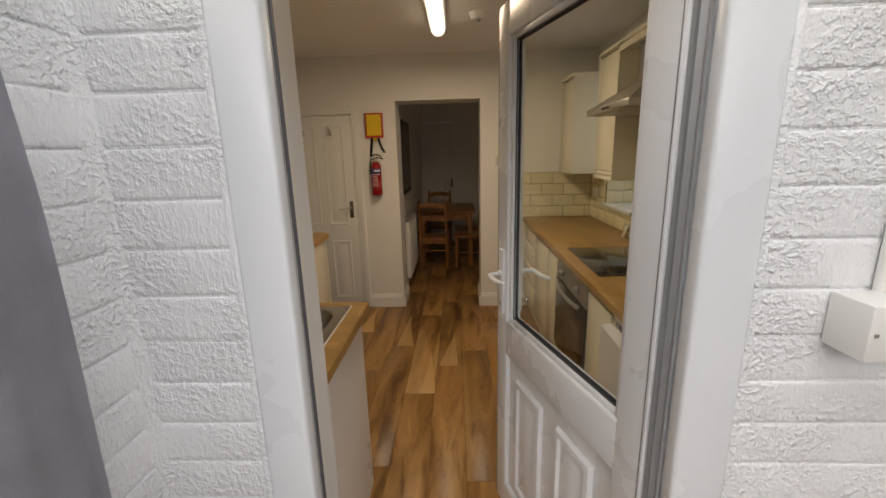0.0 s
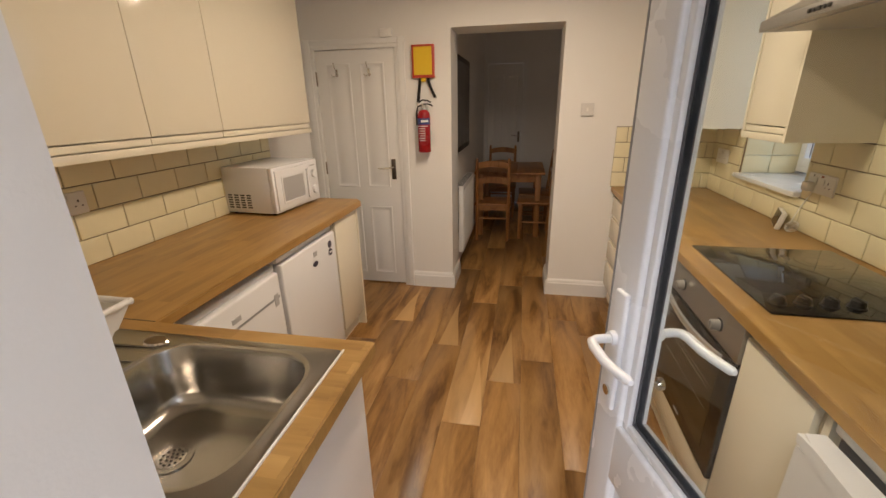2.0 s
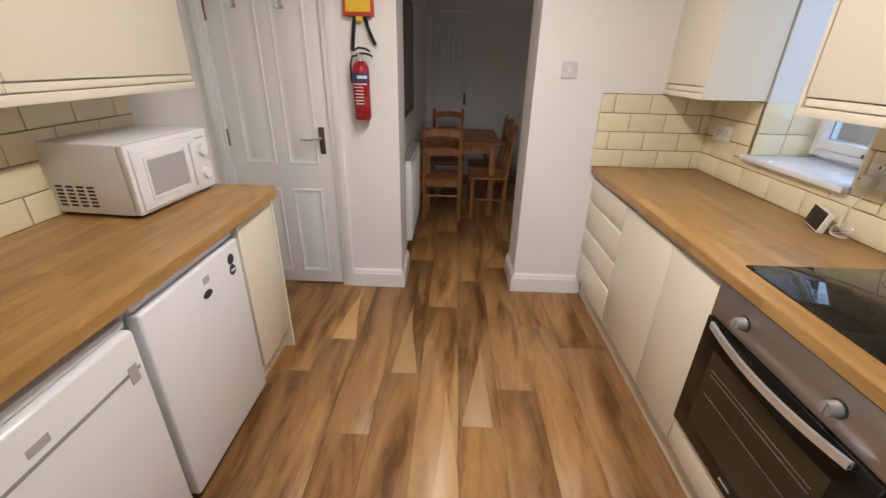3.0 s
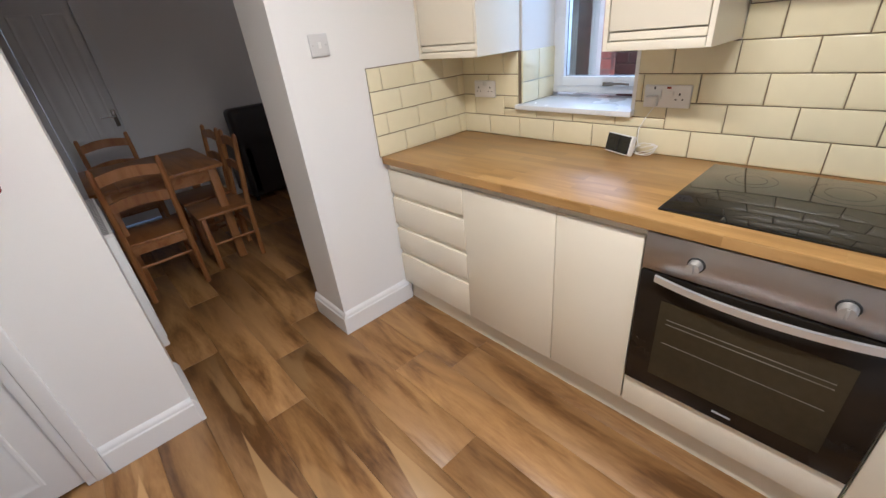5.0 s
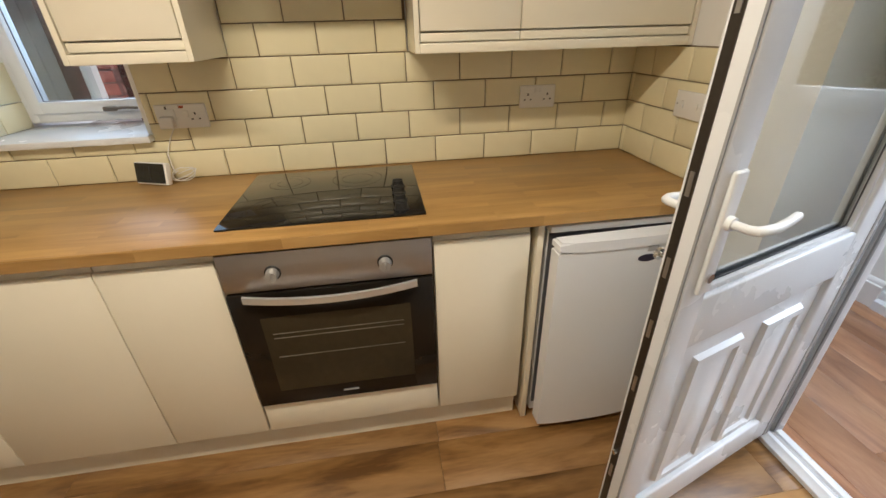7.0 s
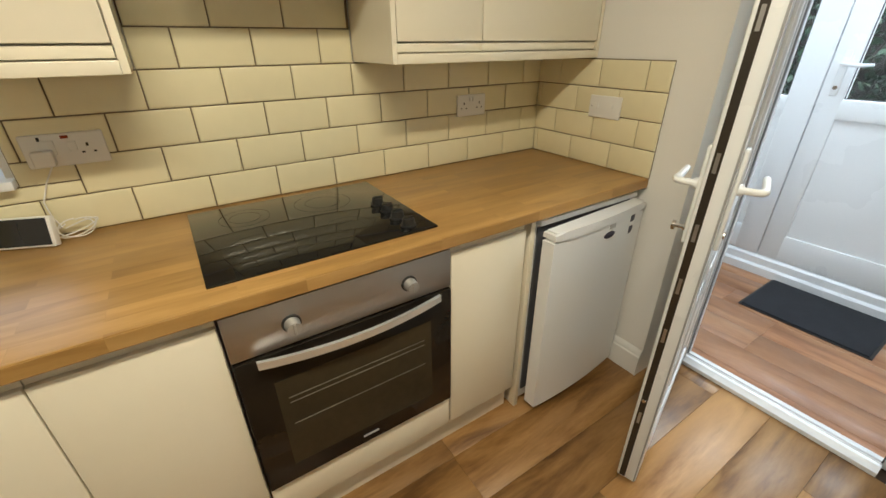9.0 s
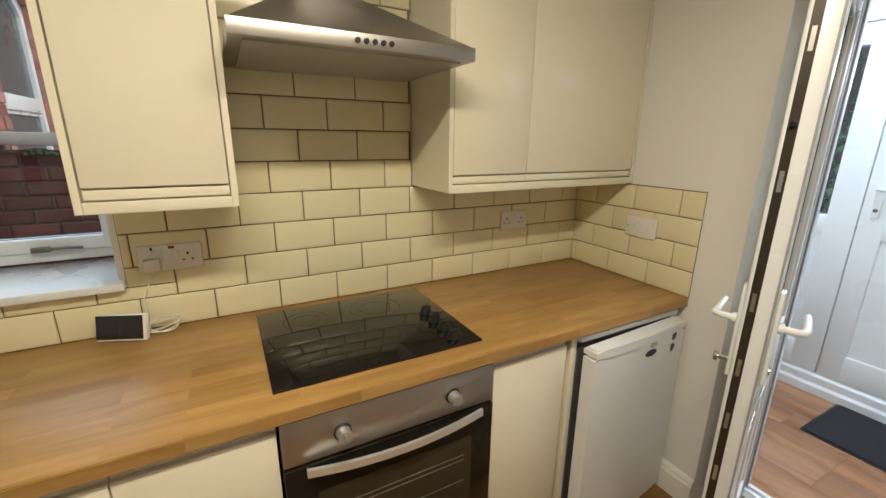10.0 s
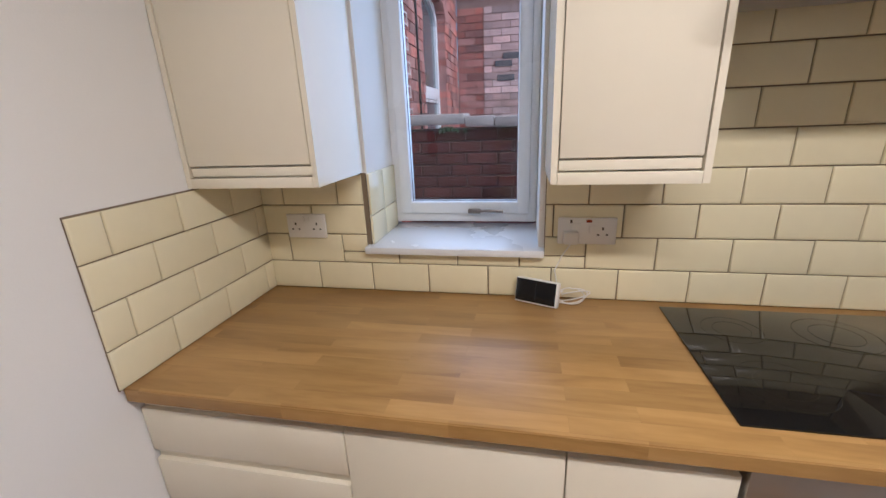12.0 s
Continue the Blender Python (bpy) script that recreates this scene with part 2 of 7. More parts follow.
def rough_paint(name, colour):
    """Thick white masonry paint over lumpy render: crusty daubs, trowel strokes and pits."""
    m, n, l, b = node_mat(name)
    where_it_is = n.new("ShaderNodeNewGeometry")      # the paint runs on over the joints
    stroke = n.new("ShaderNodeMapping")
    stroke.inputs["Scale"].default_value, stroke.inputs["Rotation"].default_value = (0.85, 1.0, 1.1), (0.2, 0.75, 0.2)
    l.new(where_it_is.outputs["Position"], stroke.inputs["Vector"])

    def noise(scale, detail, rough):
        t = n.new("ShaderNodeTexNoise")
        t.inputs["Scale"].default_value, t.inputs["Detail"].default_value, t.inputs["Roughness"].default_value = scale, detail, rough
        l.new(stroke.outputs[0], t.inputs["Vector"])
        return t.outputs["Fac"]

    lumps, daubs, grit, patch = noise(13, 2, 0.5), noise(95, 2.0, 0.5), noise(170, 2, 0.5), noise(7, 1, 0.5)
    crust = ramp_of(n, [(0.42, (0, 0, 0)), (0.55, (0.35, 0.35, 0.35)), (0.78, (1, 1, 1))])
    l.new(daubs, crust.inputs[0])
    where = ramp_of(n, [(0.36, (0.10, 0.10, 0.10)), (0.60, (1, 1, 1))])
    l.new(patch, where.inputs[0])

    def calc(op, *vals):
        k = n.new("ShaderNodeMath")
        k.operation = op
        for i, val in enumerate(vals):
            if isinstance(val, (int, float)):
                k.inputs[i].default_value = val
            else:
                l.new(val, k.inputs[i])
        return k.outputs[0]

    def strokes(turn_y, turn_z):
        sm = n.new("ShaderNodeMapping")
        sm.inputs["Scale"].default_value, sm.inputs["Rotation"].default_value = (115, 115, 42), (0.25, turn_y, turn_z)
        l.new(where_it_is.outputs["Position"], sm.inputs["Vector"])
        t = n.new("ShaderNodeTexNoise")
        t.inputs["Scale"].default_value, t.inputs["Detail"].default_value, t.inputs["Distortion"].default_value = 1.0, 1.5, 0.5
        l.new(sm.outputs[0], t.inputs["Vector"])
        k = ramp_of(n, [(0.47, (0, 0, 0)), (0.58, (0.4, 0.4, 0.4)), (0.74, (1, 1, 1))])
        l.new(t.outputs["Fac"], k.inputs[0])
        return k.outputs[0]

    lines = calc("MAXIMUM", strokes(0.95, 0.2), calc("MULTIPLY", strokes(-0.7, 0.1), 0.8))
    side = noise(5, 1, 0.5)
    h = calc("MULTIPLY_ADD", lumps, 1.0, calc("MULTIPLY", crust.outputs[0], where.outputs[0]))
    h = calc("MULTIPLY_ADD", calc("MULTIPLY", lines, side), 0.7, h)
    h = calc("MULTIPLY_ADD", grit, 0.10, h)
    bp = n.new("ShaderNodeBump")
    bp.inputs["Strength"].default_value, bp.inputs["Distance"].default_value = 1.0, 0.0040
    l.new(h, bp.inputs["Height"])
    l.new(bp.outputs[0], b.inputs["Normal"])
    r = ramp_of(n, [(0.25, [k * 0.95 for k in colour]), (0.7, colour)])
    l.new(lumps, r.inputs[0])
    l.new(r.outputs[0], b.inputs["Base Color"])
    b.inputs["Roughness"].default_value = 0.62
    return m


wall_paint = surface("wall_paint", (0.80, 0.79, 0.76), 0.75, vary=0.02, scale=1.3, fine=220, bump=0.10)
ceiling_paint = surface("ceiling_paint", (0.82, 0.81, 0.79), 0.8, vary=0.02, scale=1.1, fine=180, bump=0.10)
masonry_white = rough_paint("masonry_white", (0.84, 0.85, 0.86))
gloss_white = surface("gloss_white", (0.80, 0.80, 0.78), 0.33, vary=0.02, scale=2, fine=90, bump=0.03)
upvc = surface("upvc", (0.76, 0.78, 0.80), 0.28, vary=0.025, scale=2.5, fine=140, bump=0.02)
gasket = surface("gasket", (0.09, 0.09, 0.10), 0.6, vary=0.1, fine=200)
gasket_grey = surface("gasket_grey", (0.30, 0.31, 0.32), 0.55, vary=0.1, fine=200)
cream = surface("cream_gloss", (0.80, 0.745, 0.60), 0.13, vary=0.015, scale=1.5, fine=30, bump=0.004, rough_vary=0.02)
cream_matt = surface("cream_board", (0.78, 0.725, 0.585), 0.38, vary=0.02, scale=2, fine=90, bump=0.02)
tile_glaze = surface("tile_glaze", (0.80, 0.735, 0.50), 0.17, vary=0.03, scale=6, fine=25, bump=0.02, per_piece=0.025, rough_vary=0.03)
grout = surface("grout", (0.20, 0.155, 0.10), 0.85, vary=0.15, scale=10, fine=300, bump=0.15)
oak_top = wood("oak_top", (0.29, 0.160, 0.047), (0.375, 0.216, 0.067), (0.46, 0.280, 0.098), "y", 0.31, 8.0, 0.095, 0.04, stave=(0.37, 0.047))
oak_top_x = wood("oak_top_x", (0.29, 0.160, 0.047), (0.375, 0.216, 0.067), (0.46, 0.280, 0.098), "x", 0.31, 8.0, 0.095, 0.04, stave=(0.37, 0.047))
FLOOR_TONES = ((0.125, 0.056, 0.015), (0.262, 0.134, 0.041), (0.42, 0.237, 0.084))
floor_wood = wood("floor_laminate", *FLOOR_TONES, "y", 0.37, 7.0, 0.22, 0.05, sap=(0.40, 0.225, 0.085))
floor_wood_flame = wood("floor_laminate_flame", *FLOOR_TONES, "y", 0.37, 7.0, 0.20, 0.05, sap=(0.54, 0.33, 0.135), flames=True)
porch_wood = wood("porch_laminate", (0.25, 0.11, 0.05), (0.37, 0.18, 0.09), (0.50, 0.28, 0.15), "y", 0.30, 7.0, 0.16, 0.05)
underlay = surface("floor_underlay", (0.06, 0.04, 0.03), 0.9, vary=0.1)
pine = wood("pine", (0.23, 0.085, 0.024), (0.32, 0.14, 0.042), (0.40, 0.19, 0.065), "z", 0.38, 9.0, 0.08, 0.05)
pine_top = wood("pine_top", (0.23, 0.085, 0.024), (0.32, 0.14, 0.042), (0.40, 0.19, 0.065), "y", 0.38, 9.0, 0.08, 0.05)
steel = surface("brushed_steel", (0.44, 0.42, 0.40), 0.43, 1.0, vary=0.05, scale=4, fine=120, bump=0.04, stretch=(1, 0.03, 1))
steel_sink = surface("sink_steel", (0.43, 0.415, 0.385), 0.23, 1.0, vary=0.05, scale=5, fine=160, bump=0.03)
chrome = surface("chrome", (0.75, 0.74, 0.72), 0.10, 1.0, vary=0.03, fine=60, bump=0.0, rough_vary=0.04)
bright_steel = surface("bright_steel", (0.78, 0.82, 0.86), 0.33, 0.8, vary=0.04, scale=4, fine=120, bump=0.03)
iron_handle = surface("dark_handle_metal", (0.20, 0.17, 0.14), 0.35, 1.0, vary=0.15, fine=120, bump=0.05)
hob_glass = surface("hob_glass", (0.010, 0.010, 0.010), 0.022, vary=0.2, scale=5, fine=70, bump=0.0, rough_vary=0.012)
black_gloss = surface("black_glass", (0.015, 0.012, 0.009), 0.09, vary=0.2, bump=0.0, rough_vary=0.02, spec=0.25)
oven_pane = surface("oven_inner_glass", (0.042, 0.034, 0.020), 0.10, vary=0.25, scale=3, fine=40, bump=0.0, spec=0.25)
rack_metal = surface("rack_metal", (0.22, 0.20, 0.15), 0.4, vary=0.5, scale=8, fine=60, bump=0.0)
knob_grey = surface("knob_grey", (0.42, 0.41, 0.39), 0.42, 0.55, vary=0.04, fine=160, bump=0.02)
black_plastic = surface("black_plastic", (0.02, 0.02, 0.02), 0.38, vary=0.12, fine=180, bump=0.03)
ring_print = surface("ring_print", (0.012, 0.012, 0.012), 0.024, vary=0.2, bump=0.0)
appliance_white = surface("appliance_white", (0.80, 0.81, 0.82), 0.22, vary=0.015, scale=2, fine=240, bump=0.02)
plastic_white = surface("white_plastic", (0.80, 0.79, 0.76), 0.30, vary=0.02, fine=200, bump=0.01)
plastic_grey = surface("grey_plastic", (0.42, 0.42, 0.42), 0.4, vary=0.05, fine=200)
plate_grey = surface("aged_plate_plastic", (0.64, 0.63, 0.61), 0.35, vary=0.03, fine=200, bump=0.01)
red_paint = surface("red_paint", (0.31, 0.010, 0.014), 0.25, vary=0.06, scale=6, fine=120, bump=0.02)
red_plastic = surface("red_plastic", (0.48, 0.05, 0.025), 0.4, vary=0.05)
yellow_card = surface("yellow_card", (0.78, 0.52, 0.02), 0.55, vary=0.04)
dark_print = surface("dark_print", (0.035, 0.030, 0.055), 0.35, vary=0.1)
navy_print = surface("navy_print", (0.02, 0.035, 0.16), 0.35, vary=0.05)
print_white = surface("print_white", (0.75, 0.75, 0.76), 0.45, vary=0.03)
black_leather = surface("black_leather", (0.018, 0.017, 0.018), 0.38, vary=0.25, scale=8, fine=160, bump=0.25)
mat_fibre = surface("mat_fibre", (0.022, 0.024, 0.030), 0.95, vary=0.35, scale=14, fine=420, bump=0.9)
grey_fabric = surface("grey_fabric", (0.50, 0.50, 0.55), 0.9, vary=0.2, scale=9, fine=500, bump=0.35)
picture_dark = surface("picture_dark", (0.05, 0.042, 0.036), 0.25, vary=0.5, scale=4, fine=14, bump=0.0)
frame_black = surface("frame_black", (0.03, 0.026, 0.024), 0.4, vary=0.1)
brick_red = surface("brick_red", (0.38, 0.135, 0.105), 0.85, vary=0.40, scale=6, fine=120, bump=0.35, per_piece=0.42, per_island=True)
brick_pale = surface("brick_pale", (0.58, 0.40, 0.37), 0.85, vary=0.45, scale=3, fine=120, bump=0.35, per_piece=0.40, per_island=True)
# the boundary wall's brick, darker than the house's
brick_dark = surface("brick_deep_red", (0.115, 0.036, 0.032), 0.85, vary=0.35, scale=10, fine=120, bump=0.35, per_piece=0.40)
mortar = surface("mortar", (0.30, 0.215, 0.19), 0.95, vary=0.12, scale=12, fine=200, bump=0.3)
mortar_dark = surface("mortar_brown_grey", (0.15, 0.115, 0.105), 0.95, vary=0.2, scale=12, fine=200, bump=0.3)
coping = surface("coping_stone", (0.45, 0.42, 0.40), 0.85, vary=0.22, scale=9, fine=130, bump=0.3)
slate = surface("slate", (0.10, 0.10, 0.11), 0.7, vary=0.2, scale=9, fine=120, bump=0.2)
concrete = surface("yard_concrete", (0.28, 0.27, 0.26), 0.9, vary=0.2, scale=4, fine=120, bump=0.3)
leaf_green = surface("leaf_green", (0.055, 0.10, 0.045), 0.6, vary=0.4, scale=9, fine=60, bump=0.1)
bark = surface("bark", (0.10, 0.075, 0.055), 0.9, vary=0.3, scale=9, fine=90, bump=0.5)
pale_pointing = surface("pale_pointing", (0.62, 0.54, 0.52), 0.9, vary=0.25, scale=14, fine=160, bump=0.2)
net_cloth = surface("net_curtain", (0.62, 0.63, 0.65), 0.9, vary=0.12, scale=18, fine=600, bump=0.3)
nn, nl = net_cloth.node_tree.nodes, net_cloth.node_tree.links
veil, holes_mix = nn.new("ShaderNodeBsdfTranslucent"), nn.new("ShaderNodeMixShader")
veil.inputs["Color"].default_value, holes_mix.inputs[0].default_value = (0.75, 0.74, 0.70, 1), 0.6
nl.new(nn["Principled BSDF"].outputs[0], holes_mix.inputs[1])
nl.new(veil.outputs[0], holes_mix.inputs[2])
nl.new(holes_mix.outputs[0], nn["Material Output"].inputs["Surface"])
pane_glass = glass("pane_glass")
far_glass = surface("far_window_glass", (0.10, 0.115, 0.125), 0.06, vary=0.3, scale=2, fine=8, bump=0.0)
tube_glow = glow("tube_diffuser", (1.0, 0.89, 0.72), 5.0)
screen_dark = surface("screen_dark", (0.012, 0.012, 0.013), 0.08, vary=0.2, bump=0.0)
amber = surface("neon_lens", (0.30, 0.05, 0.02), 0.2, vary=0.05)
lock_bronze = surface("lock_strip_metal", (0.055, 0.045, 0.035), 0.4, 0.6, vary=0.2, fine=150)
bin_plastic = surface("bin_plastic", (0.06, 0.055, 0.055), 0.45, vary=0.1, fine=160)
brass_rust = surface("aged_hinge", (0.23, 0.18, 0.13), 0.45, 0.8, vary=0.2, fine=120)

# ---- building helpers ----
WORLD_BASE = {}


def box(bm, x0, x1, y0, y1, z0, z1, bevel=0.0, seg=2, only=None):
    """Adds a block to bm, with rounded edges where bevel is given. only: a test on an edge's two ends."""
    m = Matrix.Translation(((x0 + x1) / 2, (y0 + y1) / 2, (z0 + z1) / 2)) @ Matrix.Diagonal((abs(x1 - x0), abs(y1 - y0), abs(z1 - z0), 1))
    vs = bmesh.ops.create_cube(bm, size=1.0, matrix=m)["verts"]
    if bevel:
        es = {e for v in vs for e in v.link_edges}
        if only:
            es = {e for e in es if only(e.verts[0].co, e.verts[1].co)}
        bmesh.ops.bevel(bm, geom=list(es), offset=bevel, segments=seg, profile=0.5, affect="EDGES", clamp_overlap=True)
    return bm


def rod(bm, a, b, r, r2=None, n=16, caps=True):
    """Adds a round bar from a to b."""
    a, b = Vector(a), Vector(b)
    d = b - a
    m = Matrix.Translation((a + b) / 2) @ d.to_track_quat("Z", "Y").to_matrix().to_4x4()
    bmesh.ops.create_cone(bm, cap_ends=caps, segments=n, radius1=r, radius2=r if r2 is None else r2, depth=d.length, matrix=m)
    return bm


def bend(bm, pts, r, n=10):
    """Adds a round bar along a line of points, with mitred joints."""
    pts = [Vector(p) for p in pts]
    rings = []
    up = Vector((0.13, 0.31, 0.94))
    for i, p in enumerate(pts):
        t = (pts[min(i + 1, len(pts) - 1)] - pts[max(i - 1, 0)]).normalized()
        u = t.cross(up)
        u = (u if u.length > 0.05 else t.cross(Vector((1, 0, 0)))).normalized()
        v = t.cross(u)
        rr = r[i] if isinstance(r, (list, tuple)) else r
        rings.append([bm.verts.new(p + rr * (math.cos(k * 2 * math.pi / n) * u + math.sin(k * 2 * math.pi / n) * v)) for k in range(n)])
    for ra, rb in zip(rings, rings[1:]):
        for k in range(n):
            bm.faces.new((ra[k], ra[(k + 1) % n], rb[(k + 1) % n], rb[k]))
    bm.faces.new(rings[0][::-1])
    bm.faces.new(rings[-1])
    return bm


def prism(bm, outline, axis, lo, hi):
    """Adds a solid with a polygon outline, pushed along axis from lo to hi. Outline: the two other coordinates, in xyz order."""
    def at(p, w):
        q = list(p)
        q.insert("xyz".index(axis), w)
        return q
    a = [bm.verts.new(at(p, lo)) for p in outline]
    b = [bm.verts.new(at(p, hi)) for p in outline]
    k = len(a)
    bm.faces.new(a)
    bm.faces.new(b[::-1])
    for i in range(k):
        bm.faces.new((a[i], b[i], b[(i + 1) % k], a[(i + 1) % k]))
    return bm


def moved(bm, m):
    bmesh.ops.transform(bm, matrix=m, verts=bm.verts)
    return bm


def mesh_of(name, bm, material, smooth=35):
    bmesh.ops.recalc_face_normals(bm, faces=bm.faces)
    for e in bm.edges:
        if len(e.link_faces) == 2:
            e.smooth = e.calc_face_angle(0) < radians(smooth)
    for f in bm.faces:
        f.smooth = True
    me = bpy.data.meshes.new(name)
    bm.to_mesh(me)
    bm.free()
    me.materials.append(material)
    return me


def thing(name, label, category, at=None, m=None, group="", kind=""):
    """An Empty at a thing's base. at: its parts are given in the world's metres; m: in the thing's own."""
    e = new(name)
    e.empty_display_size = 0.05
    if m is not None:
        e.matrix_basis = m
    else:
        e.location = at
        WORLD_BASE[e.name] = Vector(at)
    return tagged(e, label, category, group, kind)


def part(name, bm, material, parent, label=""):
    ob = new(name, mesh_of(name, bm, material))
    ob.parent = parent
    if parent.name in WORLD_BASE:
        ob.matrix_parent_inverse = Matrix.Translation(-WORLD_BASE[parent.name])
    return tagged(ob, label)


def solo(name, bm, material, label, category="", group="", kind=""):
    return tagged(new(name, mesh_of(name, bm, material)), label, category, group, kind)


def B():
    return bmesh.new()


def blk(*a, **k):
    return box(bmesh.new(), *a, **k)

# ---- structure ----
XL, XR, Y0, Y1, ZC = -1.68, 1.283, 0.885, 3.745, 2.36       # kitchen: side walls, door wall, far wall, ceiling
TOP = 0.890                                                  # worktop height
PX0, PX1, PY0 = -0.56, 2.0, -0.60                            # porch
DY1 = 6.95                                                   # dining room's far wall


def structure(name, bm, material, label, category):
    return solo(name, bm, material, label, category, kind="structure")


w = B()
box(w, XR, 1.62, Y0, 2.775, 0, ZC)
box(w, XR, 1.62, 3.335, Y1, 0, ZC)
box(w, XR, 1.62, 2.775, 3.335, 0, 1.03)
box(w, XR, 1.62, 2.775, 3.335, 2.10, ZC)
structure("wall_east", w, wall_paint, "off-white painted kitchen wall around the small window", "wall")
structure("wall_west", blk(XL - 0.15, XL, Y0, Y1, 0, ZC), wall_paint, "off-white painted wall behind the sink and fridges", "wall")
w = B()
box(w, XL - 0.15, -0.335, 0.60, Y0, 0, ZC)
box(w, 0.50, 1.62, 0.60, Y0, 0, ZC)
box(w, -0.335, 0.50, 0.60, Y0, 2.02, ZC)
structure("wall_south", w, wall_paint, "off-white painted wall holding the back door", "wall")
w = B()
box(w, XL - 0.15, -1.600, Y1, 4.05, 0, ZC)
box(w, -0.905, -0.526, Y1, 4.05, 0, ZC)
box(w, -1.600, -0.905, Y1, 4.05, 1.905, ZC)
box(w, -0.526, 0.247, Y1, 4.05, 1.973, ZC)
box(w, 0.247, 1.62, Y1, 4.05, 0, ZC)
structure("wall_north", w, wall_paint, "white painted wall with a plain opening to the dining room", "wall")
structure("ceiling", blk(XL - 0.15, 1.62, 0.60, 4.05, ZC, ZC + 0.12), ceiling_paint, "plain white painted kitchen ceiling", "ceiling")

# dining room
w = B()
box(w, -0.73, -0.585, 4.05, DY1 + 0.15, 0, 2.45)
structure("wall_dining_west", w, wall_paint, "white painted dining room wall with a radiator", "wall")
structure("wall_dining_east", blk(3.05, 3.20, 4.05, DY1 + 0.15, 0, 2.45), wall_paint, "white painted dining room wall", "wall")
w = B()
box(w, -0.585, -0.56, DY1, DY1 + 0.15, 0, 2.45)
box(w, 0.03, 3.05, DY1, DY1 + 0.15, 0, 2.45)
box(w, -0.56, 0.03, DY1, DY1 + 0.15, 2.04, 2.45)
structure("wall_dining_north", w, wall_paint, "white painted dining room wall beside a door", "wall")
structure("ceiling_dining", blk(-0.73, 3.20, 4.05, DY1 + 0.15, 2.45, 2.57), ceiling_paint, "plain white dining room ceiling", "ceiling")
structure("cupboard_back", blk(-1.75, -0.73, 4.05, 4.10, 0, ZC), wall_paint, "plain wall closing the cupboard behind the door", "wall")


def skirting(name, pts, inward, label, h=0.135):
    """A moulded skirting board along a straight run on the floor."""
    (xa, ya), (xb, yb) = pts
    bm = B()
    prof = [(0, 0), (0.018, 0), (0.018, h - 0.035), (0.013, h - 0.028), (0.013, h - 0.018), (0.006, h - 0.006), (0.0, h)]
    ring_a = [bm.verts.new((xa + inward[0] * d, ya + inward[1] * d, z)) for d, z in prof]
    ring_b = [bm.verts.new((xb + inward[0] * d, yb + inward[1] * d, z)) for d, z in prof]
    n = len(prof)
    for i in range(n):
        bm.faces.new((ring_a[i], ring_a[(i + 1) % n], ring_b[(i + 1) % n], ring_b[i]))
    bm.faces.new(ring_a[::-1])
    bm.faces.new(ring_b)
    return structure(name, bm, gloss_white, label, "skirting")


SK = "white gloss moulded skirting board on a laminate floor"
skirting("baseboard_1", ((-0.860, Y1), (-0.5265, Y1)), (0, -1), SK)
skirting("baseboard_2", ((-0.526, Y1 - 0.018), (-0.526, 4.068)), (1, 0), SK)
skirting("baseboard_3", ((0.2475, Y1), (0.70, Y1)), (0, -1), SK)
skirting("baseboard_4", ((0.247, Y1 - 0.018), (0.247, 4.068)), (-1, 0), SK)
skirting("baseboard_5", ((0.50, Y0), (1.283, Y0)), (0, 1), SK)
skirting("baseboard_6", ((-0.585, 4.068), (-0.585, DY1)), (1, 0), SK)
skirting("baseboard_7", ((0.10, DY1), (3.05, DY1)), (0, -1), SK)
skirting("baseboard_8", ((0.2475, 4.05), (3.05, 4.05)), (0, 1), SK)

# porch: painted brick side walls, glazed front, plain roof
w = B()
box(w, PX0 - 0.15, -0.350, 0.562, 0.60, 0, 2.45)
box(w, 0.535, PX1 + 0.15, 0.562, 0.60, 0, 2.45)
box(w, -0.350, 0.535, 0.562, 0.60, 2.045, 2.45)
box(w, XL, PX0 - 0.15, 0.562, 0.60, 0, 2.45)
structure("wall_porch_north", w, masonry_white, "white painted rough brickwork around the back door", "wall")
w = B()
box(w, PX0 - 0.15, PX0 - 0.012, PY0, 0.562, 0, 1.80)
structure("wall_porch_west", w, masonry_white, "low white painted brick wall in the porch", "wall")
w = B()
box(w, PX0 - 0.15, PX0 - 0.035, PY0, -0.50, 1.80, 2.45)
box(w, PX0 - 0.15, PX0 - 0.035, 0.46, 0.562, 1.80, 2.45)
box(w, PX0 - 0.15, PX0 - 0.035, -0.50, 0.46, 2.09, 2.25)
structure("wall_porch_west_upper", w, wall_paint, "smooth white beam and posts above the brick ledge", "wall")
structure("wall_porch_east", blk(PX1, PX1 + 0.15, PY0, 0.562, 0, 2.45), wall_paint, "smooth white porch wall", "wall")
w = B()
box(w, PX0 - 0.15, -0.50, PY0 - 0.12, PY0, 0, 0.95)
box(w, 1.02, PX1 + 0.15, PY0 - 0.12, PY0, 0, 0.95)
box(w, PX0 - 0.15, PX1 + 0.15, PY0 - 0.12, PY0, 2.20, 2.45)
box(w, 1.02, 1.10, PY0 - 0.12, PY0, 0.95, 2.20)
box(w, 1.90, PX1 + 0.15, PY0 - 0.12, PY0, 0.95, 2.20)
structure("wall_porch_south", w, wall_paint, "white porch front wall around the glazing", "wall")
w = B()
# opening for an unseen, assumed roof light, added to let light in
RX0, RX1, RY0p, RY1p = -0.48, 1.32, -0.30, 0.42
box(w, PX0 - 0.15, RX0, PY0 - 0.12, 0.60, 2.45, 2.55)
box(w, RX1, PX1 + 0.15, PY0 - 0.12, 0.60, 2.45, 2.55)
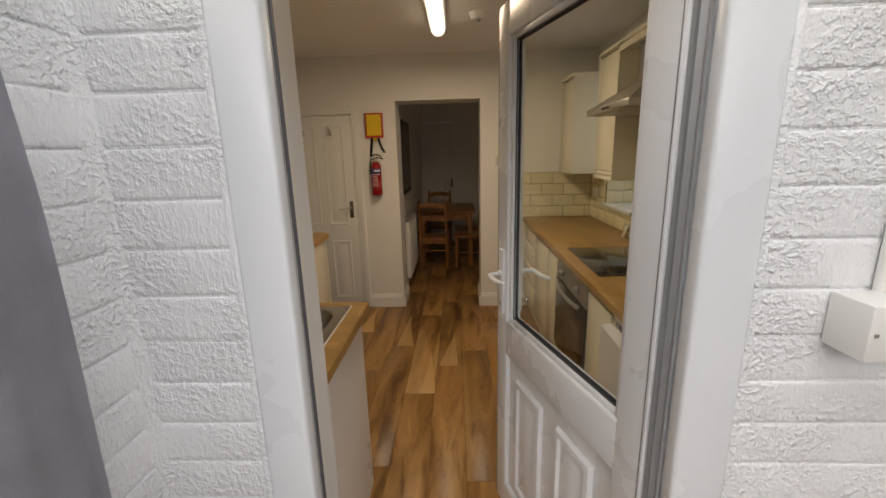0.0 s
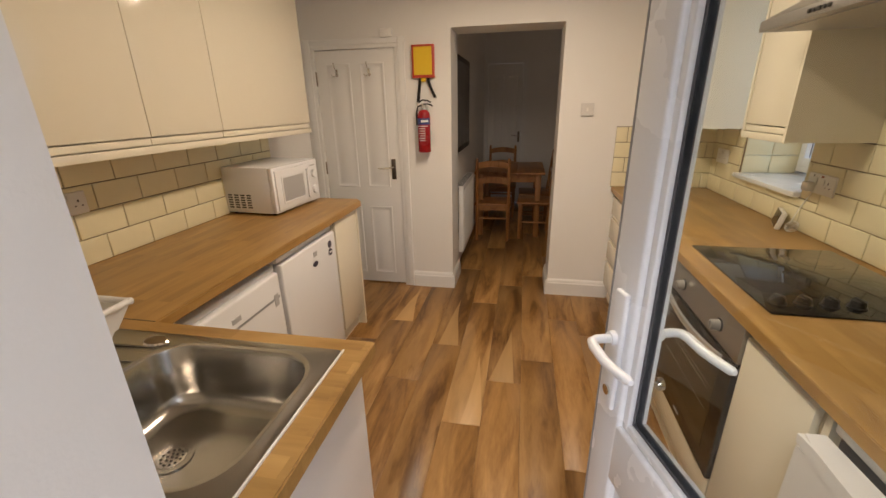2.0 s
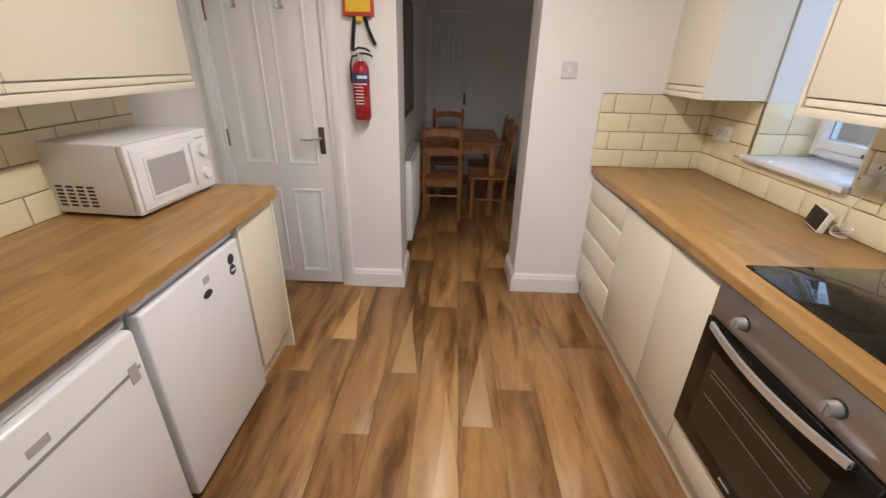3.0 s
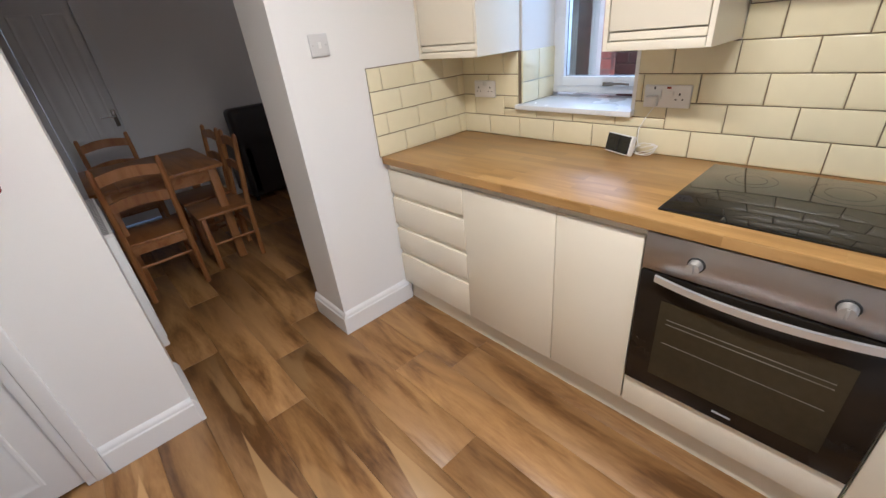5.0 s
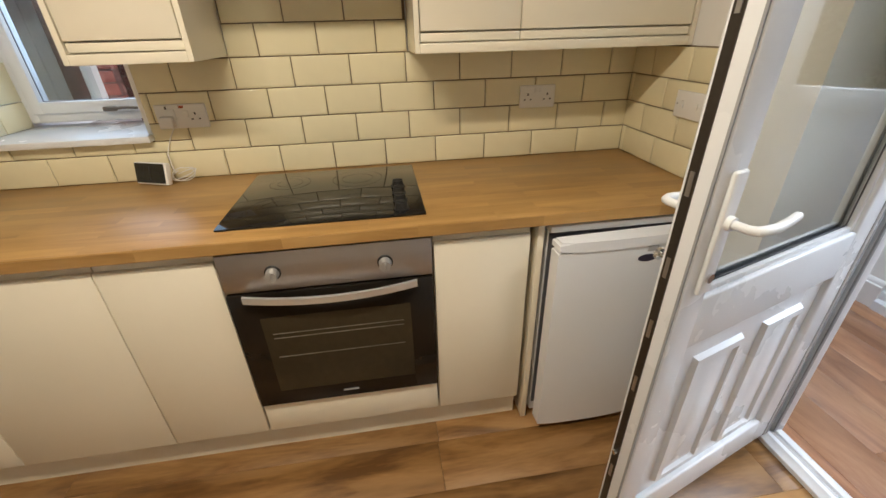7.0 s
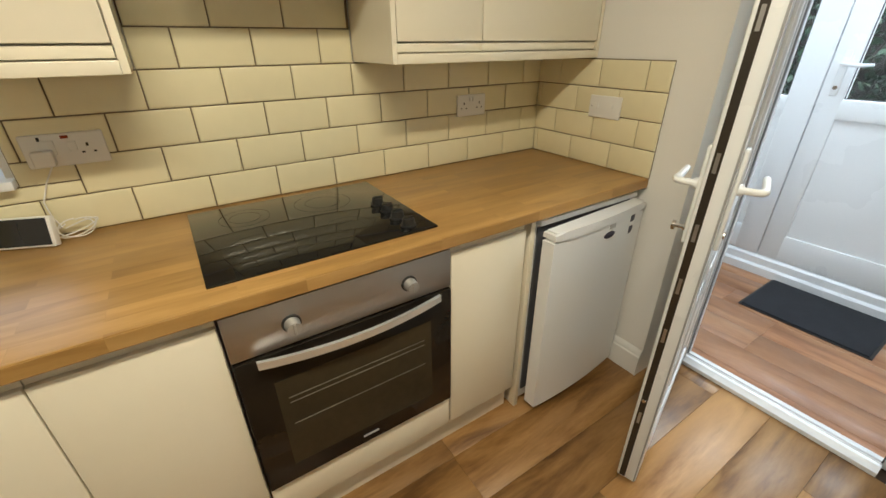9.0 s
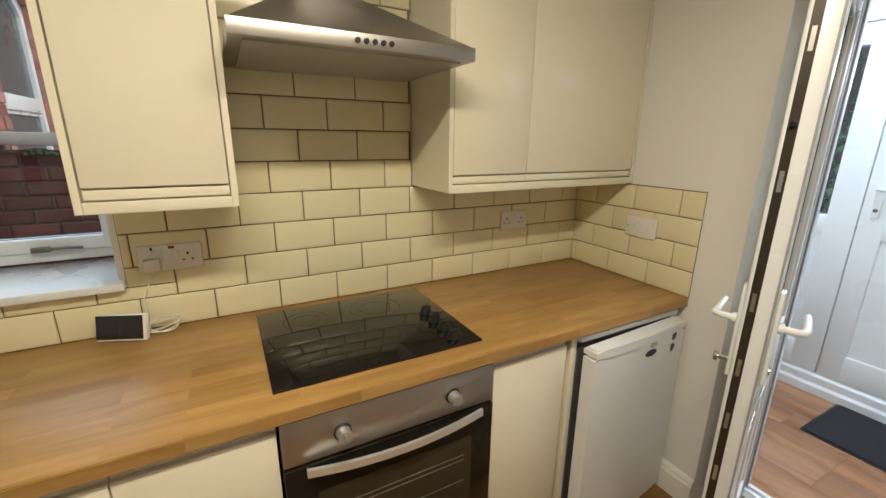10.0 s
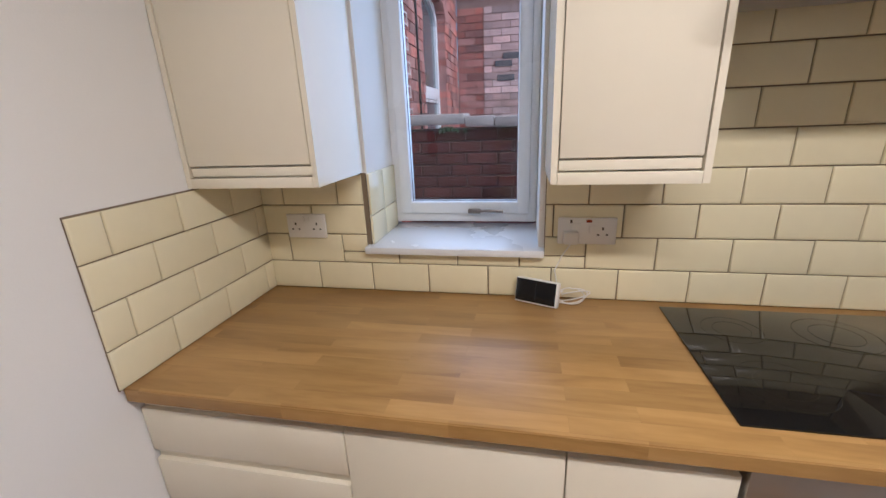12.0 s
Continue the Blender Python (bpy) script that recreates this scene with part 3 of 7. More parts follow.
box(w, RX0, RX1, PY0 - 0.12, RY0p, 2.45, 2.55)
box(w, RX0, RX1, RY1p, 0.60, 2.45, 2.55)
structure("ceiling_porch", w, ceiling_paint, "plain white porch ceiling around an assumed roof light", "ceiling")
rl = structure("roof_light", blk(RX0 - 0.01, RX1 + 0.01, RY0p - 0.01, RY1p + 0.01, 2.553, 2.559), pane_glass, "assumed, unseen roof light pane that lets daylight into the porch", "roof light")
rl.visible_shadow = False
for nm, za, zb in (("window_3", 1.831, 2.088), ("window_4", 2.252, 2.448)):
    wv = thing(nm, "long low white framed porch window above the brick wall", "window", at=(PX0 - 0.09, 0.0, za), kind="structure")
    f = B()
    for ya2, yb2, zc2, zd2 in ((-0.50, -0.475, za, zb), (0.435, 0.46, za, zb), (-0.475, 0.435, za, za + 0.022), (-0.475, 0.435, zb - 0.022, zb)):
        box(f, PX0 - 0.120, PX0 - 0.060, ya2, yb2, zc2, zd2, bevel=0.003)
    part("window_frame", f, upvc, wv)
    pv = part("pane", blk(PX0 - 0.094, PX0 - 0.090, -0.478, 0.438, za + 0.019, zb - 0.019), pane_glass, wv)
    pv.visible_shadow = False
skirting("baseboard_9", ((1.02, PY0), (PX1, PY0)), (0, 1), SK, 0.16)

# the ground outside, the yard
structure("ground", blk(-400, 400, -400, 400, -0.40, -0.13), concrete, "grey concrete yard and ground outside", "ground")

# ---- fitted units along the window wall ----
XF = 0.672                                     # front of the base doors


def board_front(parent, y0, y1, z0, z1, grip="top", x=XF):
    """A handleless gloss front: a slab with a scooped finger grip along its top edge."""
    d = part("door" if grip != "drawer" else "drawer_front", blk(x, x + 0.019, y0 + 0.0015, y1 - 0.0015, z0, z1 - 0.026, bevel=0.0025), cream, parent)
    lip = blk(x + 0.013, x + 0.019, y0 + 0.0015, y1 - 0.0015, z1 - 0.030, z1 - 0.002)
    part("finger_grip", lip, cream_matt, d, "recessed finger grip")
    return d


def base_unit(name, y0, y1, label, drawers=0, group="base units under the window worktop"):
    u = thing(name, label, "kitchen cabinet", at=(0.98, (y0 + y1) / 2, 0), group=group)
    c = B()
    box(c, XF + 0.021, 1.275, y0, y0 + 0.017, 0.125, TOP - 0.040)
    box(c, XF + 0.021, 1.275, y1 - 0.017, y1, 0.125, TOP - 0.040)
    box(c, XF + 0.021, 1.275, y0 + 0.017, y1 - 0.017, 0.125, 0.142)
    box(c, 1.262, 1.275, y0 + 0.017, y1 - 0.017, 0.142, TOP - 0.040)
    box(c, XF + 0.024, XF + 0.08, y0 + 0.017, y1 - 0.017, TOP - 0.070, TOP - 0.040)
    part("carcass", c, cream_matt, u)
    if drawers:
        zs = [0.128, 0.345, 0.510, 0.690, TOP - 0.044]
        for a, b in zip(zs, zs[1:]):
            board_front(u, y0, y1, a, b - 0.002, "drawer")
    else:
        board_front(u, y0, y1, 0.128, TOP - 0.044)
    part("plinth", blk(XF + 0.040, XF + 0.056, y0, y1, 0.0, 0.125), cream_matt, u)
    return u


base_unit("drawer_unit", 3.203, 3.740, "cream gloss four-drawer kitchen unit with recessed grips", drawers=4)
base_unit("base_cabinet", 2.728, 3.203, "cream gloss handleless base cabinet with a closed door")
base_unit("base_cabinet", 2.418, 2.728, "narrow cream gloss handleless base cabinet, door closed")
base_unit("base_cabinet", 1.505, 1.806, "narrow cream gloss base cabinet beside the oven")
solo("upright_board", blk(XF + 0.004, 1.275, 1.462, 1.482, 0, TOP - 0.040, bevel=0.001), cream_matt, "cream upright board between base cabinet and fridge", "cabinet panel", kind="structure")

# built-in oven
ov = thing("built_in_oven", "stainless steel and black glass built-in electric oven", "oven", at=(0.97, 2.11, 0))
OY0, OY1 = 1.812, 2.412
c = blk(0.70, 1.26, OY0 + 0.01, OY1 - 0.01, 0.26, 0.840)
part("oven_body", c, black_plastic, ov)
part("control_panel", blk(0.664, 0.70, OY0, OY1, 0.718, 0.842, bevel=0.003), steel, ov, "brushed steel control panel")
for yk in (2.268, 1.951):
    k = B()
    rod(k, (0.664, yk, 0.776), (0.660, yk, 0.776), 0.0235, 0.0225, 28)
    part("knob_collar", k, black_plastic, ov, "dark collar behind a knob")
    k = B()
    rod(k, (0.660, yk, 0.776), (0.634, yk, 0.776), 0.019, 0.0165, 28)
    box(k, 0.630, 0.636, yk - 0.003, yk + 0.003, 0.762, 0.790, bevel=0.001)
    part("control_knob", k, knob_grey, ov, "round grey metal knob")
d = part("oven_door", blk(0.660, 0.70, OY0, OY1, 0.262, 0.712, bevel=0.003), black_gloss, ov, "black glass drop-down door")
part("inner_glass", blk(0.6585, 0.660, OY0 + 0.075, OY1 - 0.075, 0.325, 0.625), oven_pane, d, "brown tinted viewing glass")
for zz in (0.47, 0.545, 0.562):
    part("rack_bar", blk(0.6575, 0.6583, OY0 + 0.10, OY1 - 0.10, zz, zz + 0.0025), rack_metal, d)
part("badge", blk(0.6580, 0.6598, 2.085, 2.135, 0.290, 0.296), plastic_grey, d)
h = B()
ys = [OY0 + 0.05 + (OY1 - OY0 - 0.10) * i / 16 for i in range(17)]
for ya, yb in zip(ys, ys[1:]):
    fa, fb = [1 - ((y - (OY0 + OY1) / 2) / 0.25) ** 2 for y in (ya, yb)]
    xa, xb = 0.638 - 0.016 * fa, 0.638 - 0.016 * fb
    za, zb = 0.707 - 0.014 * fa, 0.707 - 0.014 * fb
    v = [h.verts.new(p) for p in ((xa, ya, za - .0105), (xa, ya, za + .0105), (xa + .010, ya, za + .0105), (xa + .010, ya, za - .0105),
                                  (xb, yb, zb - .0105), (xb, yb, zb + .0105), (xb + .010, yb, zb + .0105), (xb + .010, yb, zb - .0105))]
    for q in ((0, 1, 5, 4), (1, 2, 6, 5), (2, 3, 7, 6), (3, 0, 4, 7)):
        h.faces.new([v[i] for i in q])
bmesh.ops.remove_doubles(h, verts=h.verts, dist=0.0002)
part("door_handle", h, bright_steel, d, "bowed polished steel bar handle")
for yy in (OY0 + 0.050, OY1 - 0.068):
    part("handle_mount", blk(0.641, 0.661, yy + 0.002, yy + 0.016, 0.692, 0.704, bevel=0.002), black_plastic, d)
part("filler_panel", blk(XF, XF + 0.019, OY0, OY1, 0.128, 0.256, bevel=0.002), cream, ov, "cream gloss panel below the oven")
part("plinth", blk(XF + 0.040, XF + 0.056, OY0 - 0.006, OY1 + 0.006, 0.0, 0.125), cream_matt, ov)

# worktop of the window wall
w = blk(0.650, 1.277, Y0 + 0.002, 3.743, TOP - 0.038, TOP, bevel=0.004, seg=2)
wk = thing("worktop", "oak-effect butcher-block laminate worktop along the window wall", "worktop", at=(0.96, 2.3, TOP - 0.038))
part("board", w, oak_top, wk)
part("edging", blk(0.6488, 0.6505, Y0 + 0.006, 3.739, TOP - 0.034, TOP - 0.004), oak_top, wk, "oak-effect edging strip")

# hob
hb = thing("ceramic_hob", "black glass ceramic hob with four knobs set in the worktop", "hob", at=(0.97, 2.115, TOP))
part("glass_plate", blk(0.721, 1.226, 1.817, 2.414, TOP, TOP + 0.006, bevel=0.002), hob_glass, hb)
for (cx, cy, r) in ((0.86, 2.27, 0.090), (1.10, 2.27, 0.072), (0.86, 2.03, 0.072), (1.10, 2.03, 0.090)):
    for rr in (r, r * 0.62):
        g = B()
        a = bmesh.ops.create_circle(g, cap_ends=False, segments=48, radius=rr, matrix=Matrix.Translation((cx, cy, TOP + 0.0063)))["verts"]
        b2 = bmesh.ops.create_circle(g, cap_ends=False, segments=48, radius=rr - 0.0015, matrix=Matrix.Translation((cx, cy, TOP + 0.0063)))["verts"]
        bmesh.ops.bridge_loops(g, edges=g.edges)
        part("cooking_ring", g, ring_print, hb)
for xk in (0.770, 0.838, 0.906, 0.974):
    k = B()
    rod(k, (xk, 1.887, TOP + 0.006), (xk, 1.887, TOP + 0.011), 0.023, 0.023, 24)
    rod(k, (xk, 1.887, TOP + 0.011), (xk, 1.887, TOP + 0.029), 0.0195, 0.017, 24)
    box(k, xk - 0.004, xk + 0.004, 1.872, 1.902, TOP + 0.028, TOP + 0.033, bevel=0.001)
    part("control_knob", k, black_plastic, hb)

# ---- wall units on the window wall ----
UF, UB, UT = 0.974, 1.310, 2.075


def wall_unit(y0, y1, splits, label, near_end=True):
    u = thing("wall_cabinet", label, "wall cabinet", at=(1.12, (y0 + y1) / 2, UB), group="cream wall cabinets on the window wall")
    part("carcass", blk(UF + 0.022, 1.275, y0, y1, UB + 0.018, UT - 0.004), cream_matt, u)
    edges = [y0 + 0.016] + splits + [y1 - 0.016]
    for a, b in zip(edges, edges[1:]):
        d = part("door", blk(UF, UF + 0.019, a + 0.0015, b - 0.0015, UB + 0.058, UT - 0.018, bevel=0.0025), cream, u)
        part("finger_grip", blk(UF + 0.006, UF + 0.019, a + 0.0015, b - 0.0015, UB + 0.030, UB + 0.053, bevel=0.001), cream, d)
    part("pelmet", blk(UF - 0.002, UF + 0.018, y0 + 0.0145, y1 - 0.0145, UB - 0.002, UB + 0.026, bevel=0.002), cream, u)
    part("side_panel", blk(UF - 0.001, 1.275, y0 - 0.001, y0 + 0.014, UB - 0.001, UT), cream, u)
    part("side_panel", blk(UF - 0.001, 1.275, y1 - 0.014, y1 + 0.001, UB - 0.001, UT), cream, u)
    part("cornice", blk(UF - 0.014, 1.275, y0, y1, UT, UT + 0.022, bevel=0.004), cream, u)
    return u


wall_unit(3.345, 3.741, [], "single cream gloss wall cabinet beside the window")
wall_unit(2.430, 2.762, [], "narrow cream gloss wall cabinet between window and cooker hood")
wall_unit(0.890, 1.802, [1.476], "double cream gloss wall cabinet, doors closed")
part_bridge = thing("bridging_panel", "cream board bridging the wall cabinets above the hood", "panel", at=(1.12, 2.12, 2.07))
part("board", blk(0.985, 1.275, 1.804, 2.428, UT - 0.030, UT - 0.012), cream_matt, part_bridge)
part("cornice", blk(UF - 0.014, 1.275, 1.804, 2.428, UT, UT + 0.022, bevel=0.004), cream, part_bridge)
part("rail", blk(UF, 0.983, 1.804, 2.428, UT - 0.035, UT - 0.001), cream, part_bridge)

# cooker hood
hd = thing("cooker_hood", "stainless steel chimney cooker hood with push buttons", "cooker hood", at=(1.04, 2.12, 1.69))
HY0, HY1, HX = 1.820, 2.420, 0.802
part("canopy_base", blk(HX, 1.272, HY0, HY1, 1.688, 1.722, bevel=0.0015), steel, hd)
c = B()
lo = [c.verts.new(p) for p in ((HX + .004, HY0 + .004, 1.7225), (HX + .004, HY1 - .004, 1.7225), (1.272, HY1 - .004, 1.7225), (1.272, HY0 + .004, 1.7225))]
hi = [c.verts.new(p) for p in ((1.005, 2.055, 1.850), (1.005, 2.250, 1.850), (1.272, 2.250, 1.850), (1.272, 2.055, 1.850))]
c.faces.new(lo)
c.faces.new(hi[::-1])
for i in range(4):
    c.faces.new((lo[i], lo[(i + 1) % 4], hi[(i + 1) % 4], hi[i]))
bmesh.ops.bevel(c, geom=[e for e in c.edges], offset=0.003, segments=2, affect="EDGES")
part("canopy", c, steel, hd)
part("chimney", blk(1.010, 1.272, 2.060, 2.245, 1.850, 2.044, bevel=0.002), steel, hd)
part("chimney_collar", blk(1.006, 1.272, 2.056, 2.249, 2.020, 2.045, bevel=0.001), steel, hd)
part("grease_filter", blk(HX + 0.03, 1.25, HY0 + 0.03, HY1 - 0.03, 1.684, 1.688), plastic_grey, hd, "grey filter under the hood")
for i in range(5):
    b2 = B()
    rod(b2, (HX + 0.001, 2.062 + i * 0.021, 1.705), (HX - 0.006, 2.062 + i * 0.021, 1.705), 0.0068, 0.006, 14)
    part("push_button", b2, black_plastic, hd)

# ---- kitchen window ----
wd = thing("window_1", "small white uPVC window with a deep tiled reveal", "window", at=(1.58, 3.055, 1.05), kind="structure")
WY0, WY1, WZ0, WZ1 = 2.775, 3.335, 1.075, 2.10


def ring_frame(x0, x1, y0, y1, z0, z1, t, bevel=0.006):
    f = B()
    box(f, x0, x1, y0, y0 + t, z0, z1, bevel=bevel)
    box(f, x0, x1, y1 - t, y1, z0, z1, bevel=bevel)
    box(f, x0 + 0.001, x1 - 0.001, y0 + t * 0.8, y1 - t * 0.8, z0, z0 + t, bevel=bevel)
    box(f, x0 + 0.001, x1 - 0.001, y0 + t * 0.8, y1 - t * 0.8, z1 - t, z1, bevel=bevel)
    return f


part("window_frame", ring_frame(1.552, 1.615, WY0, WY1, WZ0, WZ1, 0.040), upvc, wd)
s = part("sash", ring_frame(1.540, 1.60, WY0 + 0.028, WY1 - 0.028, WZ0 + 0.035, WZ1 - 0.028, 0.046), upvc, wd)
part("gasket", ring_frame(1.563, 1.567, WY0 + 0.072, WY1 - 0.072, WZ0 + 0.079, WZ1 - 0.072, 0.004, bevel=0), gasket, s)
p = part("pane", blk(1.570, 1.574, WY0 + 0.070, WY1 - 0.070, WZ0 + 0.077, WZ1 - 0.070), pane_glass, s)
p.visible_shadow = False
hh = B()
box(hh, 1.524, 1.542, 2.985, 3.035, WZ0 + 0.038, WZ0 + 0.056, bevel=0.004)
bend(hh, [(1.526, 3.02, WZ0 + 0.050), (1.518, 2.99, WZ0 + 0.050), (1.516, 2.94, WZ0 + 0.052), (1.518, 2.90, WZ0 + 0.048)], 0.0055)
part("window_handle", hh, iron_handle, s, "dark metal stay handle")
part("window_sill", blk(1.240, 1.60, 2.757, 3.352, 1.036, 1.060, bevel=0.004), upvc, wd, "white plastic sill board")
part("reveal_tile", blk(1.276, 1.412, WY1 - 0.008, WY1 - 0.0005, 1.062, 1.160, bevel=0.001), tile_glaze, wd)
part("reveal_tile", blk(1.416, 1.552, WY1 - 0.008, WY1 - 0.0005, 1.062, 1.160, bevel=0.001), tile_glaze, wd)
part("reveal_tile", blk(1.276, 1.412, WY1 - 0.008, WY1 - 0.0005, 1.164, 1.303, bevel=0.001), tile_glaze, wd)
part("reveal_tile", blk(1.416, 1.552, WY1 - 0.008, WY1 - 0.0005, 1.164, 1.303, bevel=0.001), tile_glaze, wd)

# ---- sink corner and appliance run ----
SX, SY = -0.351, 1.503
sw = thing("sink_worktop", "oak-effect laminate worktop around the sink with white end panel", "worktop", at=(-1.0, 1.2, 0))
bx0, bx1, by0, by1 = -1.345, -0.415, 0.985, 1.446
z0, z1 = TOP - 0.038, TOP
w = B()
ring_o = [(XL + 0.002, Y0 + 0.002), (SX, Y0 + 0.002), (SX, SY), (XL + 0.002, SY)]
ring_i = [(bx0 + 0.012, by0 + 0.012), (bx1 - 0.012, by0 + 0.012), (bx1 - 0.012, by1 - 0.012), (bx0 + 0.012, by1 - 0.012)]
vo = [[w.verts.new((x, y, z)) for x, y in ring_o] for z in (z0, z1)]
vi = [[w.verts.new((x, y, z)) for x, y in ring_i] for z in (z0, z1)]
for i in range(4):
    j = (i + 1) % 4
    w.faces.new((vo[1][i], vo[1][j], vi[1][j], vi[1][i]))
    w.faces.new((vo[0][i], vi[0][i], vi[0][j], vo[0][j]))
    w.faces.new((vo[0][i], vo[0][j], vo[1][j], vo[1][i]))
    w.faces.new((vi[0][i], vi[1][i], vi[1][j], vi[0][j]))
bmesh.ops.bevel(w, geom=[e for e in w.edges if e.verts[0] in vo[1] and e.verts[1] in vo[1]], offset=0.003, segments=2, affect="EDGES")
part("top", w, oak_top_x, sw)
part("end_panel", blk(SX - 0.050, SX - 0.032, Y0 + 0.004, SY - 0.030, 0, z0), plastic_white, sw, "white end panel")
part("back_panel", blk(-1.03, SX - 0.052, SY - 0.048, SY - 0.032, 0, z0), plastic_white, sw)

sk = thing("kitchen_sink", "stainless steel inset sink with drainer and single bowl", "sink", at=(-0.85, 1.22, TOP))
cx0, cx1, cy0, cy1 = -0.890, -0.446, 1.022, 1.414


def round_rect(x0, x1, y0, y1, r, z, n=7):
    pts = []
    for qx, qy, a0 in ((x1 - r, y1 - r, 0), (x0 + r, y1 - r, 90), (x0 + r, y0 + r, 180), (x1 - r, y0 + r, 270)):
        for i in range(n):
            a = radians(a0 + 90 * i / (n - 1))
            pts.append((qx + r * math.cos(a), qy + r * math.sin(a), z))
    return pts


bm = B()
levels = [(-0.012, 0.112, 0.0005), (-0.006, 0.108, 0.0032), (0.0, 0.104, 0.0036), (0.007, 0.100, 0.002), (0.012, 0.097, -0.006), (0.022, 0.092, -0.115), (0.030, 0.088, -0.135), (0.044, 0.080, -0.150), (0.064, 0.070, -0.158), (0.110, 0.050, -0.161), (0.160, 0.020, -0.164)]
rings = []
for inset, r, dz in levels:
    rings.append([bm.verts.new(p) for p in round_rect(cx0 + inset, cx1 - inset, cy0 + inset, cy1 - inset, r, TOP + 0.004 + dz)])
for ra, rb in zip(rings, rings[1:]):
    for i in range(len(ra)):
        bm.faces.new((ra[i], ra[(i + 1) % len(ra)], rb[(i + 1) % len(ra)], rb[i]))
bm.faces.new(rings[-1])
outer = [bm.verts.new(p) for p in round_rect(bx0, bx1, by0, by1, 0.012, TOP + 0.0045)]
for i in range(len(outer)):
    j = (i + 1) % len(outer)
    bm.faces.new((outer[i], outer[j], rings[0][j], rings[0][i]))
skirt = [bm.verts.new((v.co.x + (0.002 if v.co.x > -0.85 else -0.002), v.co.y + (0.002 if v.co.y > 1.22 else -0.002), TOP + 0.0004)) for v in outer]
for i in range(len(outer)):
    bm.faces.new((outer[i], outer[(i + 1) % len(outer)], skirt[(i + 1) % len(outer)], skirt[i]))
part("bowl_and_rim", bm, steel_sink, sk)
sealant = B()
box(sealant, bx1 - 0.0005, bx1 + 0.0045, by0, by1 + 0.004, TOP - 0.0005, TOP + 0.0058, bevel=0.0015)
part("sealant", sealant, plastic_white, sk, "white sealant bead along the rim")
g = B()
bend(g, [(-0.864, 1.190, TOP - 0.052), (-0.858, 1.192, TOP - 0.085), (-0.846, 1.196, TOP - 0.125), (-0.822, 1.190, TOP - 0.148), (-0.800, 1.172, TOP - 0.1475)], 0.0022, 6)
part("plug_chain", g, iron_handle, sk, "thin dark plug chain")
g = B()
rod(g, (-0.872, 1.190, TOP - 0.045), (-0.860, 1.190, TOP - 0.045), 0.017, 0.014, 18)
part("overflow_rose", g, black_plastic, sk, "black overflow rose")
g = B()
rod(g, (-0.797, 1.160, TOP - 0.1535), (-0.797, 1.160, TOP - 0.1475), 0.022, 0.024, 22)
rod(g, (-0.797, 1.160, TOP - 0.1475), (-0.797, 1.160, TOP - 0.1400), 0.008, 0.006, 12)
part("plug", g, black_plastic, sk, "black rubber plug")
for i in range(6):
    g = B()
    yy = 1.06 + i * 0.062
    bend(g, [(-1.24, yy, TOP + 0.0045), (-1.05, yy, TOP + 0.0055), (-0.90, yy + 0.01, TOP + 0.0045)], [0.0015, 0.0035, 0.0015], 8)
    part("drainer_rib", g, steel_sink, sk)
g = B()
rod(g, (-0.735, 1.21, TOP - 0.160), (-0.735, 1.21, TOP - 0.1565), 0.043, 0.043, 28)
part("waste_ring", g, steel_sink, sk, "round chrome plughole")
g = B()
rod(g, (-0.735, 1.21, TOP - 0.1575), (-0.735, 1.21, TOP - 0.1555), 0.031, 0.030, 24)
ws = part("strainer", g, chrome, sk, "perforated metal strainer")
for k in range(19):
    rr, aa = (0.0, 0.0) if k == 0 else ((0.011, k * 1.047) if k < 7 else (0.022, k * 0.5236))
    g = B()
    rod(g, (-0.735 + rr * math.cos(aa), 1.21 + rr * math.sin(aa), TOP - 0.1556), (-0.735 + rr * math.cos(aa), 1.21 + rr * math.sin(aa), TOP - 0.1550), 0.0030, 0.0030, 8)
    part("strainer_hole", g, black_plastic, ws)
g = B()
rod(g, (-0.922, 1.405, TOP + 0.004), (-0.922, 1.405, TOP + 0.009), 0.030, 0.026, 28)
bmesh.ops.scale(g, vec=(1.25, 0.8, 1), space=Matrix.Translation((0.922, -1.405, 0)), verts=g.verts)
part("tap_hole_cover", g, chrome, sk)

tp = thing("kitchen_tap", "chrome mixer tap with a swivel spout behind the sink", "tap", at=(-0.930, 1.012, TOP))
g = B()
rod(g, (-0.930, 1.012, TOP + 0.004), (-0.930, 1.012, TOP + 0.016), 0.026, 0.023, 24)
rod(g, (-0.930, 1.012, TOP + 0.016), (-0.930, 1.012, TOP + 0.105), 0.019, 0.018, 24)
part("tap_body", g, chrome, tp)
g = B()
tap_line = [(-0.930, 1.012, TOP + 0.100), (-0.928, 1.013, TOP + 0.230), (-0.915, 1.018, TOP + 0.290), (-0.885, 1.032, TOP + 0.322), (-0.845, 1.050, TOP + 0.330),
            (-0.800, 1.072, TOP + 0.316), (-0.755, 1.094, TOP + 0.282), (-0.715, 1.113, TOP + 0.238)]
bend(g, tap_line, [0.013] * 6 + [0.0135, 0.0135], 16)
sp = part("spout", g, chrome, tp)
g = B()
rod(g, (-0.722, 1.1100, TOP + 0.246), (-0.706, 1.1175, TOP + 0.229), 0.0155, 0.0155, 18)
part("nozzle", g, chrome, sp)
